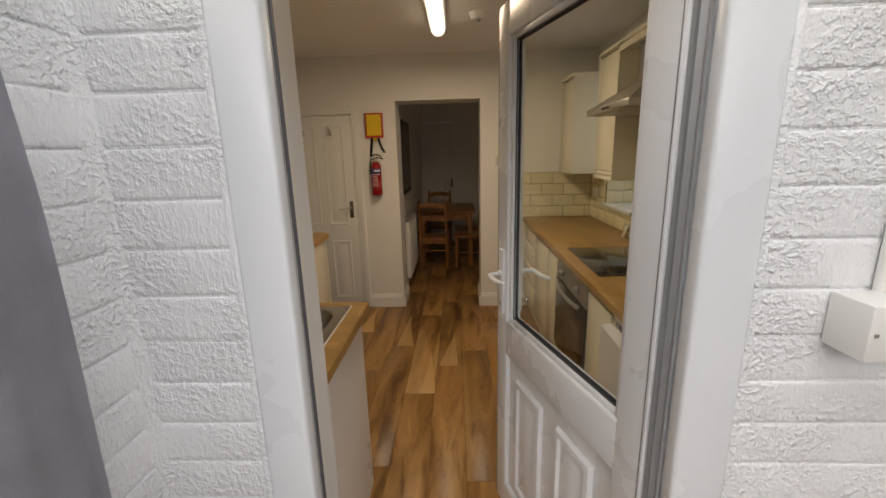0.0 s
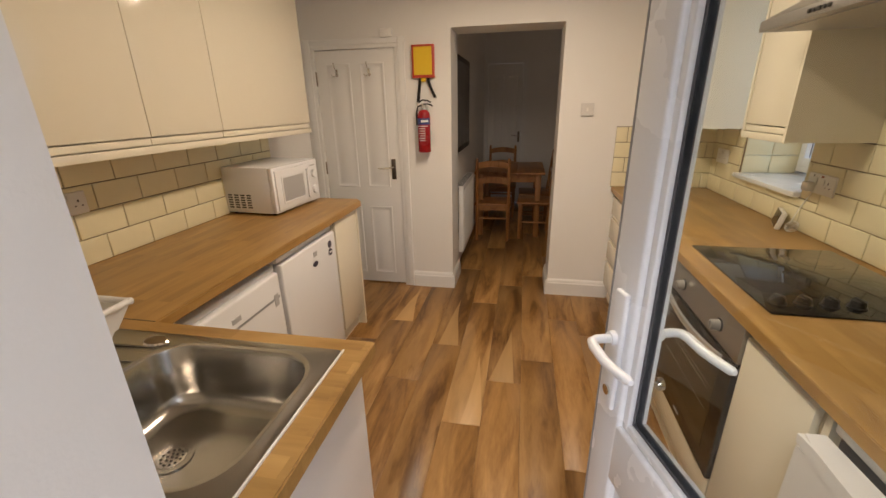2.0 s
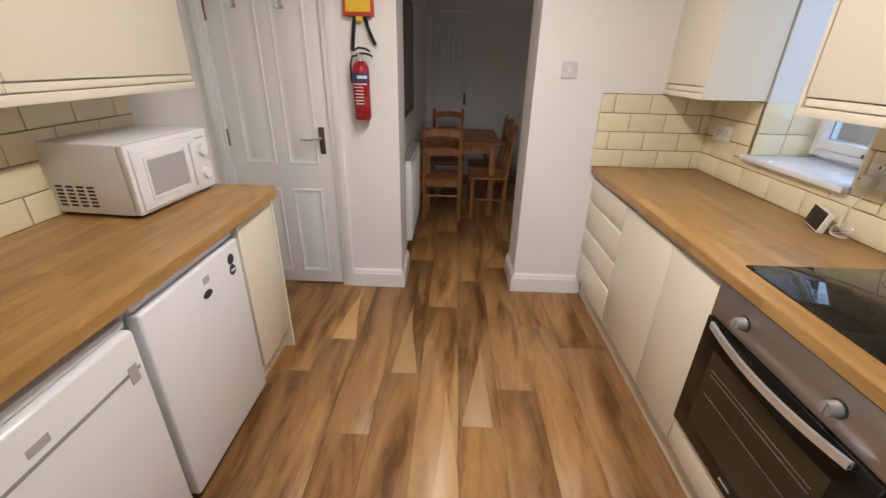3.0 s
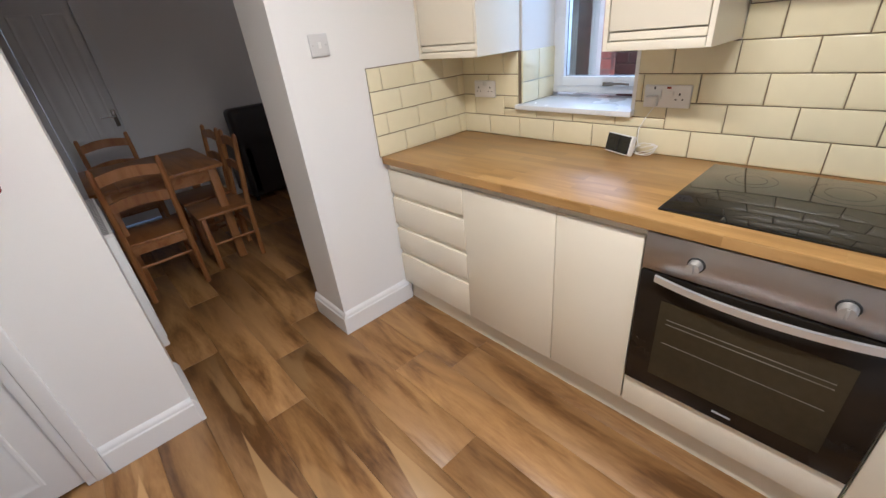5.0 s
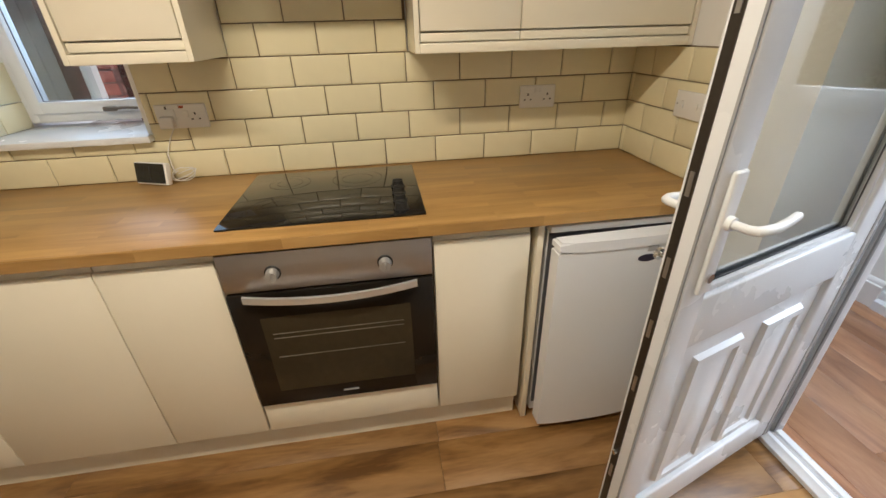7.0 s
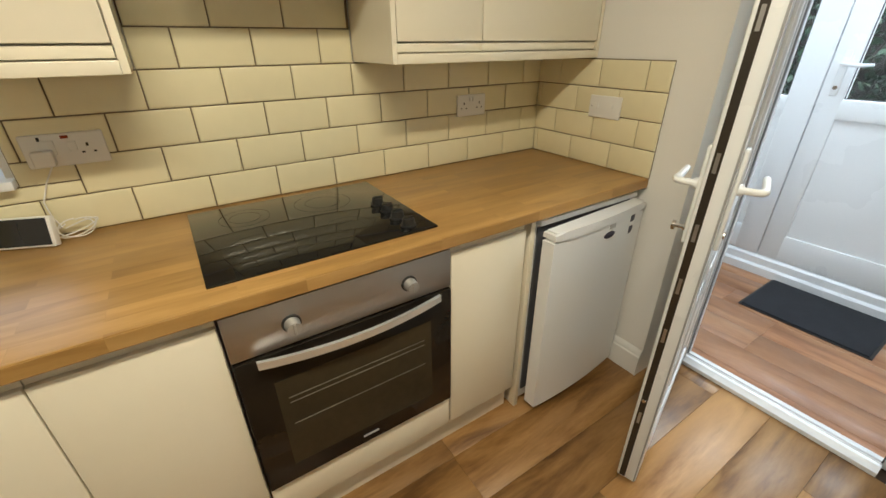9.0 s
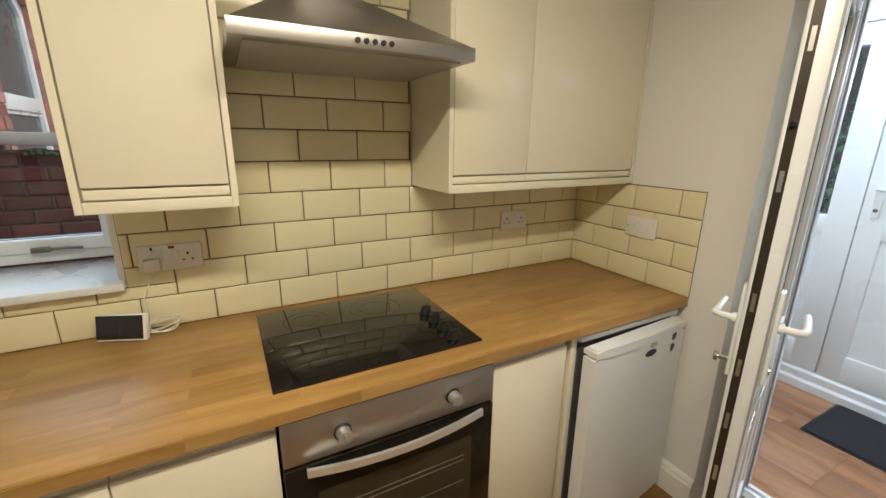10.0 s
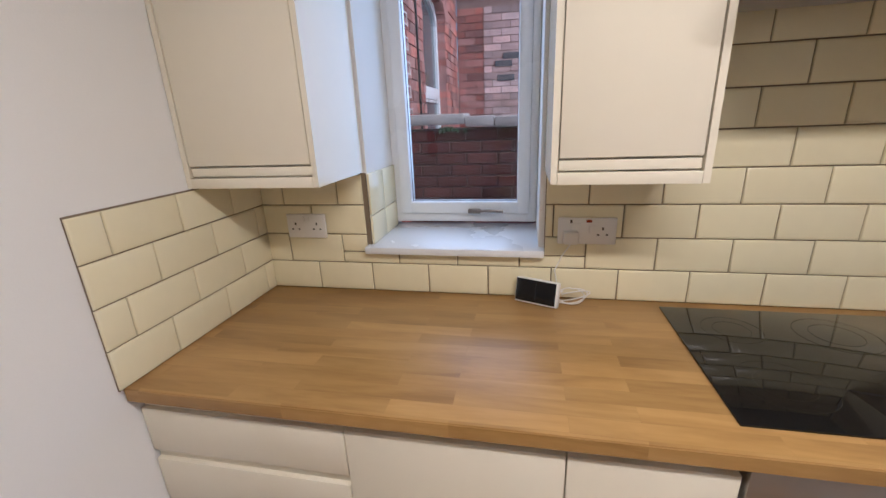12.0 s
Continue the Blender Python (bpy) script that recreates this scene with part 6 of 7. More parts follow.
def leather_seat(name, label, cat, x0, x1, y0, y1, back, face):
    """A block-armed black leather seat. face: the side that the sitter looks to."""
    s = thing(name, label, cat, at=((x0 + x1) / 2, (y0 + y1) / 2, 0))
    arm = 0.15
    if face in "xX":
        sgn = -1 if face == "x" else 1
        xb0, xb1 = (x1 - 0.2, x1) if sgn < 0 else (x0, x0 + 0.2)
        part("arm", blk(x0, x1, y0, y0 + arm, 0.05, 0.60, bevel=0.035, seg=4), black_leather, s)
        part("arm", blk(x0, x1, y1 - arm, y1, 0.05, 0.60, bevel=0.035, seg=4), black_leather, s)
        part("backrest", blk(xb0, xb1, y0 + 0.01, y1 - 0.01, 0.05, back, bevel=0.05, seg=4), black_leather, s)
        part("seat_cushion", blk(min(x0, x1) + 0.02, x1 - 0.02, y0 + arm + 0.002, y1 - arm - 0.002, 0.20, 0.44, bevel=0.04, seg=4), black_leather, s)
    else:
        sgn = -1 if face == "y" else 1
        yb0, yb1 = (y1 - 0.2, y1) if sgn < 0 else (y0, y0 + 0.2)
        part("arm", blk(x0, x0 + arm, y0, y1, 0.05, 0.60, bevel=0.035, seg=4), black_leather, s)
        part("arm", blk(x1 - arm, x1, y0, y1, 0.05, 0.60, bevel=0.035, seg=4), black_leather, s)
        part("backrest", blk(x0 + 0.01, x1 - 0.01, yb0, yb1, 0.05, back, bevel=0.05, seg=4), black_leather, s)
        part("seat_cushion", blk(x0 + arm + 0.002, x1 - arm - 0.002, y0 + 0.02, y1 - 0.02, 0.20, 0.44, bevel=0.04, seg=4), black_leather, s)
    for x in (x0 + 0.05, x1 - 0.05):
        for y in (y0 + 0.05, y1 - 0.05):
            g = B()
            rod(g, (x, y, 0), (x, y, 0.06), 0.018, 0.022, 12)
            part("foot", g, black_plastic, s)
    return s


leather_seat("leather_sofa", "black leather sofa with its back to the room", "sofa", 0.74, 1.75, 6.44, 6.93, 0.95, "Y")
leather_seat("leather_armchair", "black leather armchair in the porch", "armchair", 0.86, 1.44, -0.12, 0.46, 0.70, "X")

# ---- porch ----
GX0, GX1 = -0.055, 0.650


def glazed_leaf(name, label, x0, x1, stile_l, stile_r, handle):
    d = thing(name, label, "door", at=((x0 + x1) / 2, PY0, 0.12))
    y0, y1, z0, z1 = PY0 - 0.075, PY0 - 0.010, 0.120, 2.10
    part("stile", blk(x0, x0 + stile_l, y0, y1, z0, z1, bevel=0.006), upvc, d)
    part("stile", blk(x1 - stile_r, x1, y0, y1, z0, z1, bevel=0.006), upvc, d)
    for a, b2, nm in ((z0, z0 + 0.165, "bottom_rail"), (0.98, 1.085, "middle_rail"), (z1 - 0.11, z1, "top_rail")):
        part(nm, blk(x0 + stile_l - 0.01, x1 - stile_r + 0.01, y0 + 0.0005, y1 - 0.0005, a, b2, bevel=0.006), upvc, d)
    part("lower_panel", blk(x0 + stile_l - 0.01, x1 - stile_r + 0.01, y0 + 0.022, y1 - 0.014, z0 + 0.15, 0.99), upvc, d)
    part("glazing_seal", ring_frame_y(y1 - 0.020, y1 - 0.014, x0 + stile_l - 0.001, x1 - stile_r + 0.001, 1.084, z1 - 0.109, 0.005), gasket, d)
    p = part("glass_pane", blk(x0 + stile_l - 0.005, x1 - stile_r + 0.005, y0 + 0.030, y0 + 0.034, 1.08, z1 - 0.105), pane_glass, d)
    p.visible_shadow = False
    if handle:
        pl = part("handle_plate", blk(x1 - 0.075, x1 - 0.042, y1, y1 + 0.010, 1.10, 1.32, bevel=0.004), upvc, d)
        g = B()
        hx = x1 - 0.058
        bend(g, [(hx, y1 + 0.008, 1.255), (hx, y1 + 0.045, 1.255), (hx - 0.012, y1 + 0.052, 1.255), (hx - 0.07, y1 + 0.052, 1.250), (hx - 0.125, y1 + 0.050, 1.255)],
             [0.010, 0.010, 0.010, 0.010, 0.006], 12)
        part("lever", g, upvc, pl)
        g = B()
        rod(g, (hx, y1 + 0.009, 1.14), (hx, y1 + 0.014, 1.14), 0.010, 0.010, 16)
        part("lock_cylinder", g, brass_rust, pl)
    return d


def ring_frame_y(y0, y1, x0, x1, z0, z1, t):
    f = B()
    box(f, x0, x0 + t, y0, y1, z0, z1)
    box(f, x1 - t, x1, y0, y1, z0, z1)
    box(f, x0 + t, x1 - t, y0, y1, z0, z0 + t)
    box(f, x0 + t, x1 - t, y0, y1, z1 - t, z1)
    return f


glazed_leaf("porch_door", "white half-glazed uPVC porch door with lever handle, closed", GX0, GX1 - 0.002, 0.105, 0.108, True)
glazed_leaf("porch_side_door", "narrow white half-glazed uPVC side leaf of the porch doors", GX1 + 0.002, 1.005, 0.135, 0.060, False)
glazed_leaf("porch_side_light", "white half-glazed uPVC side light of the porch", -0.490, GX0 - 0.030, 0.070, 0.070, False)
pf = thing("porch_door_frame", "white stepped uPVC porch door frame and sill", "door frame", at=(0.25, PY0, 0), kind="structure")
t = B()
prism(t, [(PY0 - 0.11, 0), (PY0 - 0.11, 0.118), (PY0 - 0.008, 0.118), (PY0 + 0.006, 0.105), (PY0 + 0.006, 0.062), (PY0 + 0.026, 0.050), (PY0 + 0.026, 0.0)], "x", -0.50, 1.02)
part("sill_step", t, upvc, pf)
part("frame_post", blk(GX0 - 0.028, GX0 - 0.002, PY0 - 0.08, PY0 - 0.004, 0.118, 2.10), upvc, pf)
part("head", blk(-0.50, 1.02, PY0 - 0.10, PY0 - 0.002, 2.102, 2.20), upvc, pf)
part("frame_post", blk(1.006, 1.02, PY0 - 0.10, PY0 - 0.002, 0.118, 2.102), upvc, pf)
pw = thing("window_2", "white uPVC porch window beside the doors", "window", at=(1.5, PY0, 0.95), kind="structure")
f = B()
for bb in ((1.10, 1.16, 0.95, 2.20), (1.84, 1.90, 0.95, 2.20), (1.16, 1.84, 0.95, 1.01), (1.16, 1.84, 2.14, 2.20)):
    box(f, bb[0], bb[1], PY0 - 0.09, PY0 - 0.02, bb[2], bb[3], bevel=0.004)
part("window_frame", f, upvc, pw)
p = part("pane", blk(1.155, 1.845, PY0 - 0.058, PY0 - 0.054, 1.005, 2.145), pane_glass, pw)
p.visible_shadow = False
m2 = thing("door_mat", "dark charcoal rectangular door mat on the porch floor", "mat", at=(0.22, -0.35, 0))
part("woven_face", blk(-0.060, 0.500, -0.570, -0.130, 0.0005, 0.012, bevel=0.004), mat_fibre, m2)
part("rubber_edge", blk(-0.072, 0.512, -0.582, -0.118, 0.0002, 0.005), black_plastic, m2)

# grey garment hung on the porch wall
cu = thing("hanging_coat", "dark grey fabric hanging from a hook on the porch wall", "coat", at=(PX0 + 0.04, 0.20, 0.70))
g = B()
NU, NV = 46, 26
grid = []
for j in range(NV + 1):
    fz = j / NV
    z = 1.800 - 1.07 * fz
    spread = 0.13 + 0.20 * min(1, fz * 2.2) ** 0.7
    row = []
    for i in range(NU + 1):
        fy = i / NU
        y = 0.392 - spread * 2 * (1 - fy) + 0.012 * fz
        fold = math.sin(fy * 24 + 0.6 * math.sin(fz * 4)) * 0.5 + math.sin(fy * 41 + 2 * fz) * 0.22
        x = PX0 + 0.030 + (0.016 + 0.028 * min(1, fz * 3)) * (1 + fold) - 0.006 * fz
        row.append(g.verts.new((x, y, z + 0.018 * math.sin(fy * 3.1) * (1 - fz))))
    grid.append(row)
for j in range(NV):
    for i in range(NU):
        g.faces.new((grid[j][i], grid[j][i + 1], grid[j + 1][i + 1], grid[j + 1][i]))
bmesh.ops.solidify(g, geom=g.faces[:], thickness=0.006)
part("cloth", g, grey_fabric, cu)
g = B()
bend(g, [(PX0 - 0.012, 0.27, 1.80), (PX0 + 0.03, 0.27, 1.80), (PX0 + 0.055, 0.27, 1.81), (PX0 + 0.060, 0.27, 1.84)], 0.006, 10)
part("hook", g, iron_handle, cu)
solo("brick_ledge", blk(PX0 - 0.15, PX0 + 0.006, PY0, 0.556, 1.802, 1.830, bevel=0.006), masonry_white, "white painted ledge on top of the brick wall", "ledge", kind="structure")

jb = thing("junction_box", "white plastic junction box on painted brickwork", "junction box", at=(0.72, 0.54, 1.16))
part("box_body", blk(0.660, 0.780, 0.480, 0.558, 1.162, 1.258, bevel=0.006), plastic_white, jb)
g = B()
rod(g, (0.732, 0.548, 1.250), (0.732, 0.548, 1.76), 0.010, 0.010, 12)
part("conduit", g, plastic_white, jb)
part("cover_screw", blk(0.668, 0.674, 0.4785, 0.4805, 1.207, 1.213), steel, jb)
bl = thing("bulkhead_light", "round white bulkhead wall light, switched off", "wall light", at=(0.715, 0.558, 1.86))
g = B()
rod(g, (0.715, 0.558, 1.865), (0.715, 0.515, 1.865), 0.105, 0.105, 36)
part("base", g, plastic_white, bl)
g = B()
bmesh.ops.create_uvsphere(g, u_segments=32, v_segments=16, radius=0.098)
moved(g, Matrix.Translation((0.715, 0.515, 1.865)) @ Matrix.Diagonal((1, 0.45, 1, 1)))
part("diffuser", g, plastic_white, bl)

# ---- outside the kitchen window: boundary wall and the neighbouring brick house ----


def brick_run(bm, x0, x1, z0, z1, depth, bl_=0.275, bh=0.094, gap=0.012, holes=None):
    """Bricks in a running bond in the xz plane, front at y = 0, joined. holes(z): spans to leave out."""
    r = 0
    z = z0
    while z + bh <= z1 + 0.001:
        x = x0 - ((bl_ + gap) / 2 if r % 2 else 0)
        while x < x1:
            spans = [(max(x, x0), min(x + bl_, x1))]
            for h0, h1 in (holes(z + bh / 2) if holes else ()):
                spans = [q for a, b2 in spans for q in ((a, min(b2, h0)), (max(a, h1), b2)) if q[1] - q[0] > 0.02]
            for a, b2 in spans:
                o = random.uniform(-0.005, 0.005)
                v = [bm.verts.new(p) for p in ((a, o, z), (b2, o, z), (b2, o, z + bh), (a, o, z + bh), (a, depth, z), (b2, depth, z), (b2, depth, z + bh), (a, depth, z + bh))]
                for q in ((3, 2, 1, 0), (0, 1, 5, 4), (1, 2, 6, 5), (2, 3, 7, 6), (3, 0, 4, 7)):
                    bm.faces.new([v[k] for k in q])
            x += bl_ + gap
        z += bh + gap
        r += 1


hs = thing("terraced_house", "red brick rear wall of the terrace with arched white windows", "house", at=(4.0, 3.9, -0.13))
HY, HX1, EAVE = 3.70, 5.60, 3.08               # face of the rear wall, face of the next house's wing, the wing's eaves
WINS = ((1.90, 2.93, 2.22), (3.75, 4.78, 2.47))  # sides and springing height of each arched opening
SILL_Z, RISE = 0.90, 0.20


def window_spans(z):
    out = []
    for a, b2, spring in WINS:
        if SILL_Z < z < spring + RISE:
            k = math.sqrt(max(0, 1 - (max(0, z - spring) / RISE) ** 2))
            out.append(((a + b2) / 2 - k * (b2 - a) / 2, (a + b2) / 2 + k * (b2 - a) / 2))
    return out


g = B()
xs = [1.62, WINS[0][0], WINS[0][1], WINS[1][0], WINS[1][1], HX1]
for a, b2 in ((xs[0], xs[1] - 0.006), (xs[2] + 0.006, xs[3] - 0.006), (xs[4] + 0.006, xs[5])):
    box(g, a, b2, HY + 0.010, 4.05, -0.13, 4.4)
for a, b2, spring in WINS:
    box(g, a, b2, HY + 0.010, 4.05, -0.13, SILL_Z)
    box(g, a, b2, HY + 0.010, 4.05, spring + RISE - 0.01, 4.4)
part("wall_core", g, mortar, hs, "grey-pink mortar")
g = B()
brick_run(g, 1.63, HX1, 0.2, 4.35, 0.10, 0.215, 0.073, 0.010, holes=window_spans)
moved(g, Matrix.Translation((0, HY, 0)))
bw = part("brickwork", g, brick_red, hs, "weathered red facing bricks")
bw["kind"] = "stuff"
for k, (a, b2, spring) in enumerate(WINS):
    top, cx = spring + RISE, (a + b2) / 2
    f = ring_frame_y(HY + 0.085, HY + 0.150, a, b2, SILL_Z, top, 0.070)
    # the arched head that fills the frame's top corners
    arc = [(cx + (b2 - a) / 2 * math.cos(math.pi * i / 14) * 0.88, spring - 0.09 + (RISE + 0.02) * math.sin(math.pi * i / 14)) for i in range(15)]
    prism(f, [(b2, top), (b2, spring - 0.09)] + arc + [(a, spring - 0.09), (a, top)], "y", HY + 0.087, HY + 0.148)
    wn2 = part("window", f, upvc, hs, "white framed arched window")
    pane = part("pane", blk(a + 0.06, b2 - 0.06, HY + 0.112, HY + 0.118, SILL_Z + 0.06, top - 0.05), far_glass if k else pane_glass, wn2)
    pane.visible_shadow = bool(k)
    part("transom", blk(a + 0.065, b2 - 0.065, HY + 0.080, HY + 0.152, 1.668, 1.785, bevel=0.006), upvc, wn2)
    part("sash_bar", blk(a + 0.068, b2 - 0.068, HY + 0.095, HY + 0.145, 1.640, 1.672, bevel=0.004), upvc, wn2)
    part("sill", blk(a - 0.06, b2 + 0.06, HY - 0.05, HY + 0.15, SILL_Z - 0.09, SILL_Z, bevel=0.008), coping, wn2)
    n = 17
    for i in range(n):
        ang = math.pi * (i + 0.5) / n
        g = blk(-0.0335, 0.0335, -0.012, 0.085, -0.1, 0.1, bevel=0.004, seg=1)
        moved(g, Matrix.Translation((cx + ((b2 - a) / 2 + 0.095) * math.cos(ang), HY, spring + (RISE + 0.095) * math.sin(ang))) @ Matrix.Rotation(math.pi / 2 - ang, 4, "Y"))
        part("arch_brick", g, brick_red, wn2)
    if not k:
        g = B()
        cols = [[g.verts.new((a + 0.02 + (b2 - a - 0.04) * i / 60, 4.0 + 0.016 * math.sin(i * 0.95) + 0.008 * math.sin(i * 0.41), z)) for i in range(61)] for z in (SILL_Z + 0.02, top)]
        for i in range(60):
            g.faces.new((cols[0][i], cols[0][i + 1], cols[1][i + 1], cols[1][i]))
        bmesh.ops.solidify(g, geom=g.faces[:], thickness=0.002)
        part("net_curtain", g, net_cloth, wn2, "white gathered net curtain")
# the next house's lower wing
part("wing_wall", blk(HX1 + 0.012, HX1 + 0.26, 0.0, HY - 0.002, -0.13, EAVE), mortar, hs)
for nm, y0, y1, z0, z1, material, label in (("wing_brickwork", 0.0, 3.36, 0.6, 2.83, brick_pale, "faded pinkish facing bricks"), ("wing_brickwork", 3.37, HY - 0.012, 0.6, 2.83, brick_red, "red facing bricks"),
                                            ("wing_brickwork", 0.0, HY - 0.012, 2.841, EAVE, brick_red, "red facing bricks")):
    g = B()
    brick_run(g, y0, y1, z0, z1, 0.03, 0.215, 0.073, 0.010)
    moved(g, Matrix(((0, 1, 0, HX1), (1, 0, 0, 0.0), (0, 0, 1, 0), (0, 0, 0, 1))))
    bw = part(nm, g, material, hs, label)
    bw["kind"] = "stuff"
for yy, zz in ((3.02, 2.155), (2.80, 2.155), (3.12, 2.07), (3.09, 1.904)):
    part("dark_brick", blk(HX1 - 0.008, HX1 + 0.02, yy - 0.107, yy + 0.107, zz, zz + 0.073, bevel=0.003, seg=1), slate, hs, "sooty dark brick")
part("wing_roof", prism(B(), [(HX1 - 0.16, EAVE + 0.01), (HX1 - 0.16, EAVE + 0.05), (HX1 + 2.4, EAVE + 1.5), (HX1 + 2.4, EAVE + 1.46)], "y", 0.0, HY - 0.003), slate, hs, "dark slate roof")
part("roof", prism(B(), [(HY - 0.25, 4.40), (HY - 0.25, 4.46), (HY + 3.0, 6.6), (HY + 3.0, 6.5)], "x", 1.62, 9.0), slate, hs)
g = B()
rod(g, (HX1 - 0.10, 0.0, EAVE - 0.03), (HX1 - 0.10, HY - 0.06, EAVE - 0.03), 0.055, 0.055, 12)
part("gutter", g, black_plastic, hs, "black gutter")
g = B()
rod(g, (3.49, HY - 0.012, 0.5), (3.49, HY - 0.012, 4.3), 0.009, 0.009, 8)
part("cable", g, black_plastic, hs, "black cable down the brick wall")

# old pale pointing left round every other quoin brick, joined by short strokes
for i in range(11):
    z = 1.308 + i * 0.166
    q0 = 3.00 + (0.012 if i % 2 else 0.0)
    part("pointing", ring_frame_y(HY - 0.007, HY + 0.004, q0, q0 + 0.228, z - 0.008, z + 0.081, 0.011), pale_pointing, hs, "white painted pointing")
    part("pointing", blk(q0 + 0.105, q0 + 0.117, HY - 0.006, HY + 0.004, z + 0.081, z + 0.158), pale_pointing, hs)

bwall = thing("boundary_wall", "dark brick boundary wall with stone coping", "garden wall", at=(3.11, 2.0, -0.13))
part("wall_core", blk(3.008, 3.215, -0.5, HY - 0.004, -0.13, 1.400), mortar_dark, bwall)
for i, (a, b2) in enumerate(((3.250, HY - 0.006), (3.042, 3.244), (2.60, 3.036), (2.0, 2.594), (1.2, 1.994), (-0.5, 1.194))):
    g = moved(blk(-0.155, 0.155, a, b2, 0, 0.073, bevel=0.012, seg=2), pose(3.11, 0, 1.400 + (0.005 if i % 2 else 0), 0.5 if i == 0 else 0, 1.0 if i % 2 else -0.6, 0))
    part("coping_stone", g, coping, bwall)
g = B()
for k in range(26):
    rr = random.Random(k)
    c = Vector((2.985 + rr.uniform(-0.02, 0.008), 3.22 + 0.22 * rr.random(), 1.395 + rr.uniform(-0.018, 0.012)))
    bmesh.ops.create_icosphere(g, subdivisions=1, radius=rr.uniform(0.008, 0.017), matrix=Matrix.Translation(c))
part("moss", g, leaf_green, bwall, "dark moss under the coping")
BRICK_MESH = mesh_of("brick", blk(0, 0.03, 0, 0.215, 0, 0.073, bevel=0.004, seg=1), brick_dark)
HALF_MESH = mesh_of("brick", blk(0, 0.03, 0, 0.100, 0, 0.073, bevel=0.004, seg=1), brick_dark)
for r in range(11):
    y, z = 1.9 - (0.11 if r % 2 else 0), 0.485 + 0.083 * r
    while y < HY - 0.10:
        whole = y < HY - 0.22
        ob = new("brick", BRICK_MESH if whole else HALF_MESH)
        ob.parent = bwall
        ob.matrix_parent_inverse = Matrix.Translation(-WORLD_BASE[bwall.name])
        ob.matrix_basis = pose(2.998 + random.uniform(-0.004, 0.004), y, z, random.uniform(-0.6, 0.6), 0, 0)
        y += 0.225 if whole else 0.110

# ---- greenery beyond the porch ----


def shrub(name, label, cx, cy, h, w, seed, n=900):
    rnd = random.Random(seed)
    s = thing(name, label, "shrub", at=(cx, cy, -0.13))
    g = B()
    for k in range(5):
        a = rnd.uniform(0, 6.28)
        bend(g, [(cx + 0.05 * math.cos(a), cy + 0.05 * math.sin(a), -0.13), (cx + 0.2 * w * math.cos(a), cy + 0.2 * w * math.sin(a), h * 0.4),
                 (cx + 0.4 * w * math.cos(a + 0.4), cy + 0.4 * w * math.sin(a + 0.4), h * 0.85)], [0.025, 0.016, 0.006], 7)
    part("stem", g, bark, s)
    g = B()
    for k in range(n):
        a, u = rnd.uniform(0, 6.28), rnd.random() ** 0.6
        zz = rnd.uniform(0.05, 1.0)
        rad2 = w * 0.5 * u * (0.55 + 0.45 * math.sin(zz * 2.6)) * rnd.uniform(0.8, 1.25)
        p = Matrix.Translation((cx + rad2 * math.cos(a), cy + rad2 * math.sin(a), zz * h)) @ Euler((rnd.uniform(-1, 1), rnd.uniform(-1, 1), a)).to_matrix().to_4x4()
        l = rnd.uniform(0.05, 0.11)
        v = [g.verts.new(p @ Vector(q)) for q in ((0, 0, 0), (l * 0.5, l * 0.28, 0.01), (l, 0, 0), (l * 0.5, -l * 0.28, 0.01))]
        g.faces.new(v)
    lv = part("leaves", g, leaf_green, s)
    lv["kind"] = "stuff"
    return s


for i, (x, y, h, w) in enumerate(((1.6, -3.2, 1.7, 1.5), (2.9, -4.0, 2.2, 1.8), (0.4, -4.1, 2.0, 1.7), (4.2, -4.6, 2.3, 1.9), (1.5, -5.2, 2.6, 2.0))):
    shrub("garden_shrub", "leafy dark green garden shrub outside the porch", x, y, h, w, 11 + i)

def hedge(x0, x1, y0, y1, h, seed):
    """A clipped but shaggy hedge: a dark twiggy core under a coat of single leaves."""
    rnd = random.Random(seed)
    s = thing("garden_hedge", "tall dense dark green hedge beyond the porch doors", "hedge", at=((x0 + x1) / 2, (y0 + y1) / 2, -0.13))
    g = B()
    n = 40
    prism(g, [(x0 + (x1 - x0) * i / n, h - 0.15 + 0.16 * math.sin(i * 1.7) + rnd.uniform(-0.06, 0.06)) for i in range(n + 1)] + [(x1, -0.13), (x0, -0.13)], "y", y0 + 0.12, y1 - 0.12)
    part("core", g, bark, s, "dark twigs inside the hedge")
    verts, faces = [], []
    for k in range(15000):
        x, z = rnd.uniform(x0, x1), rnd.uniform(0.05, h) + rnd.uniform(-0.1, 0.12)
        y = y1 - 0.12 + rnd.uniform(-0.05, 0.16) + 0.08 * math.sin(x * 5 + z * 4)
        p = Matrix.Translation((x, y, z)) @ Euler((rnd.uniform(-1.2, 1.2), rnd.uniform(-1.2, 1.2), rnd.uniform(0, 6.28))).to_matrix().to_4x4()
        ln = rnd.uniform(0.05, 0.10)
        verts += [p @ Vector(q) for q in ((0, 0, 0), (ln * 0.5, ln * 0.3, 0.01), (ln, 0, 0), (ln * 0.5, -ln * 0.3, 0.01))]
        faces.append((4 * k, 4 * k + 1, 4 * k + 2, 4 * k + 3))
    me = bpy.data.meshes.new("leaves")
    me.from_pydata(verts, [], faces)
    me.materials.append(leaf_green)
    ob = new("leaves", me)
    ob.parent = s
    ob.matrix_parent_inverse = Matrix.Translation(-WORLD_BASE[s.name])
    ob["kind"] = "stuff"


hedge(-4.0, 9.0, -6.8, -5.6, 2.9, 5)

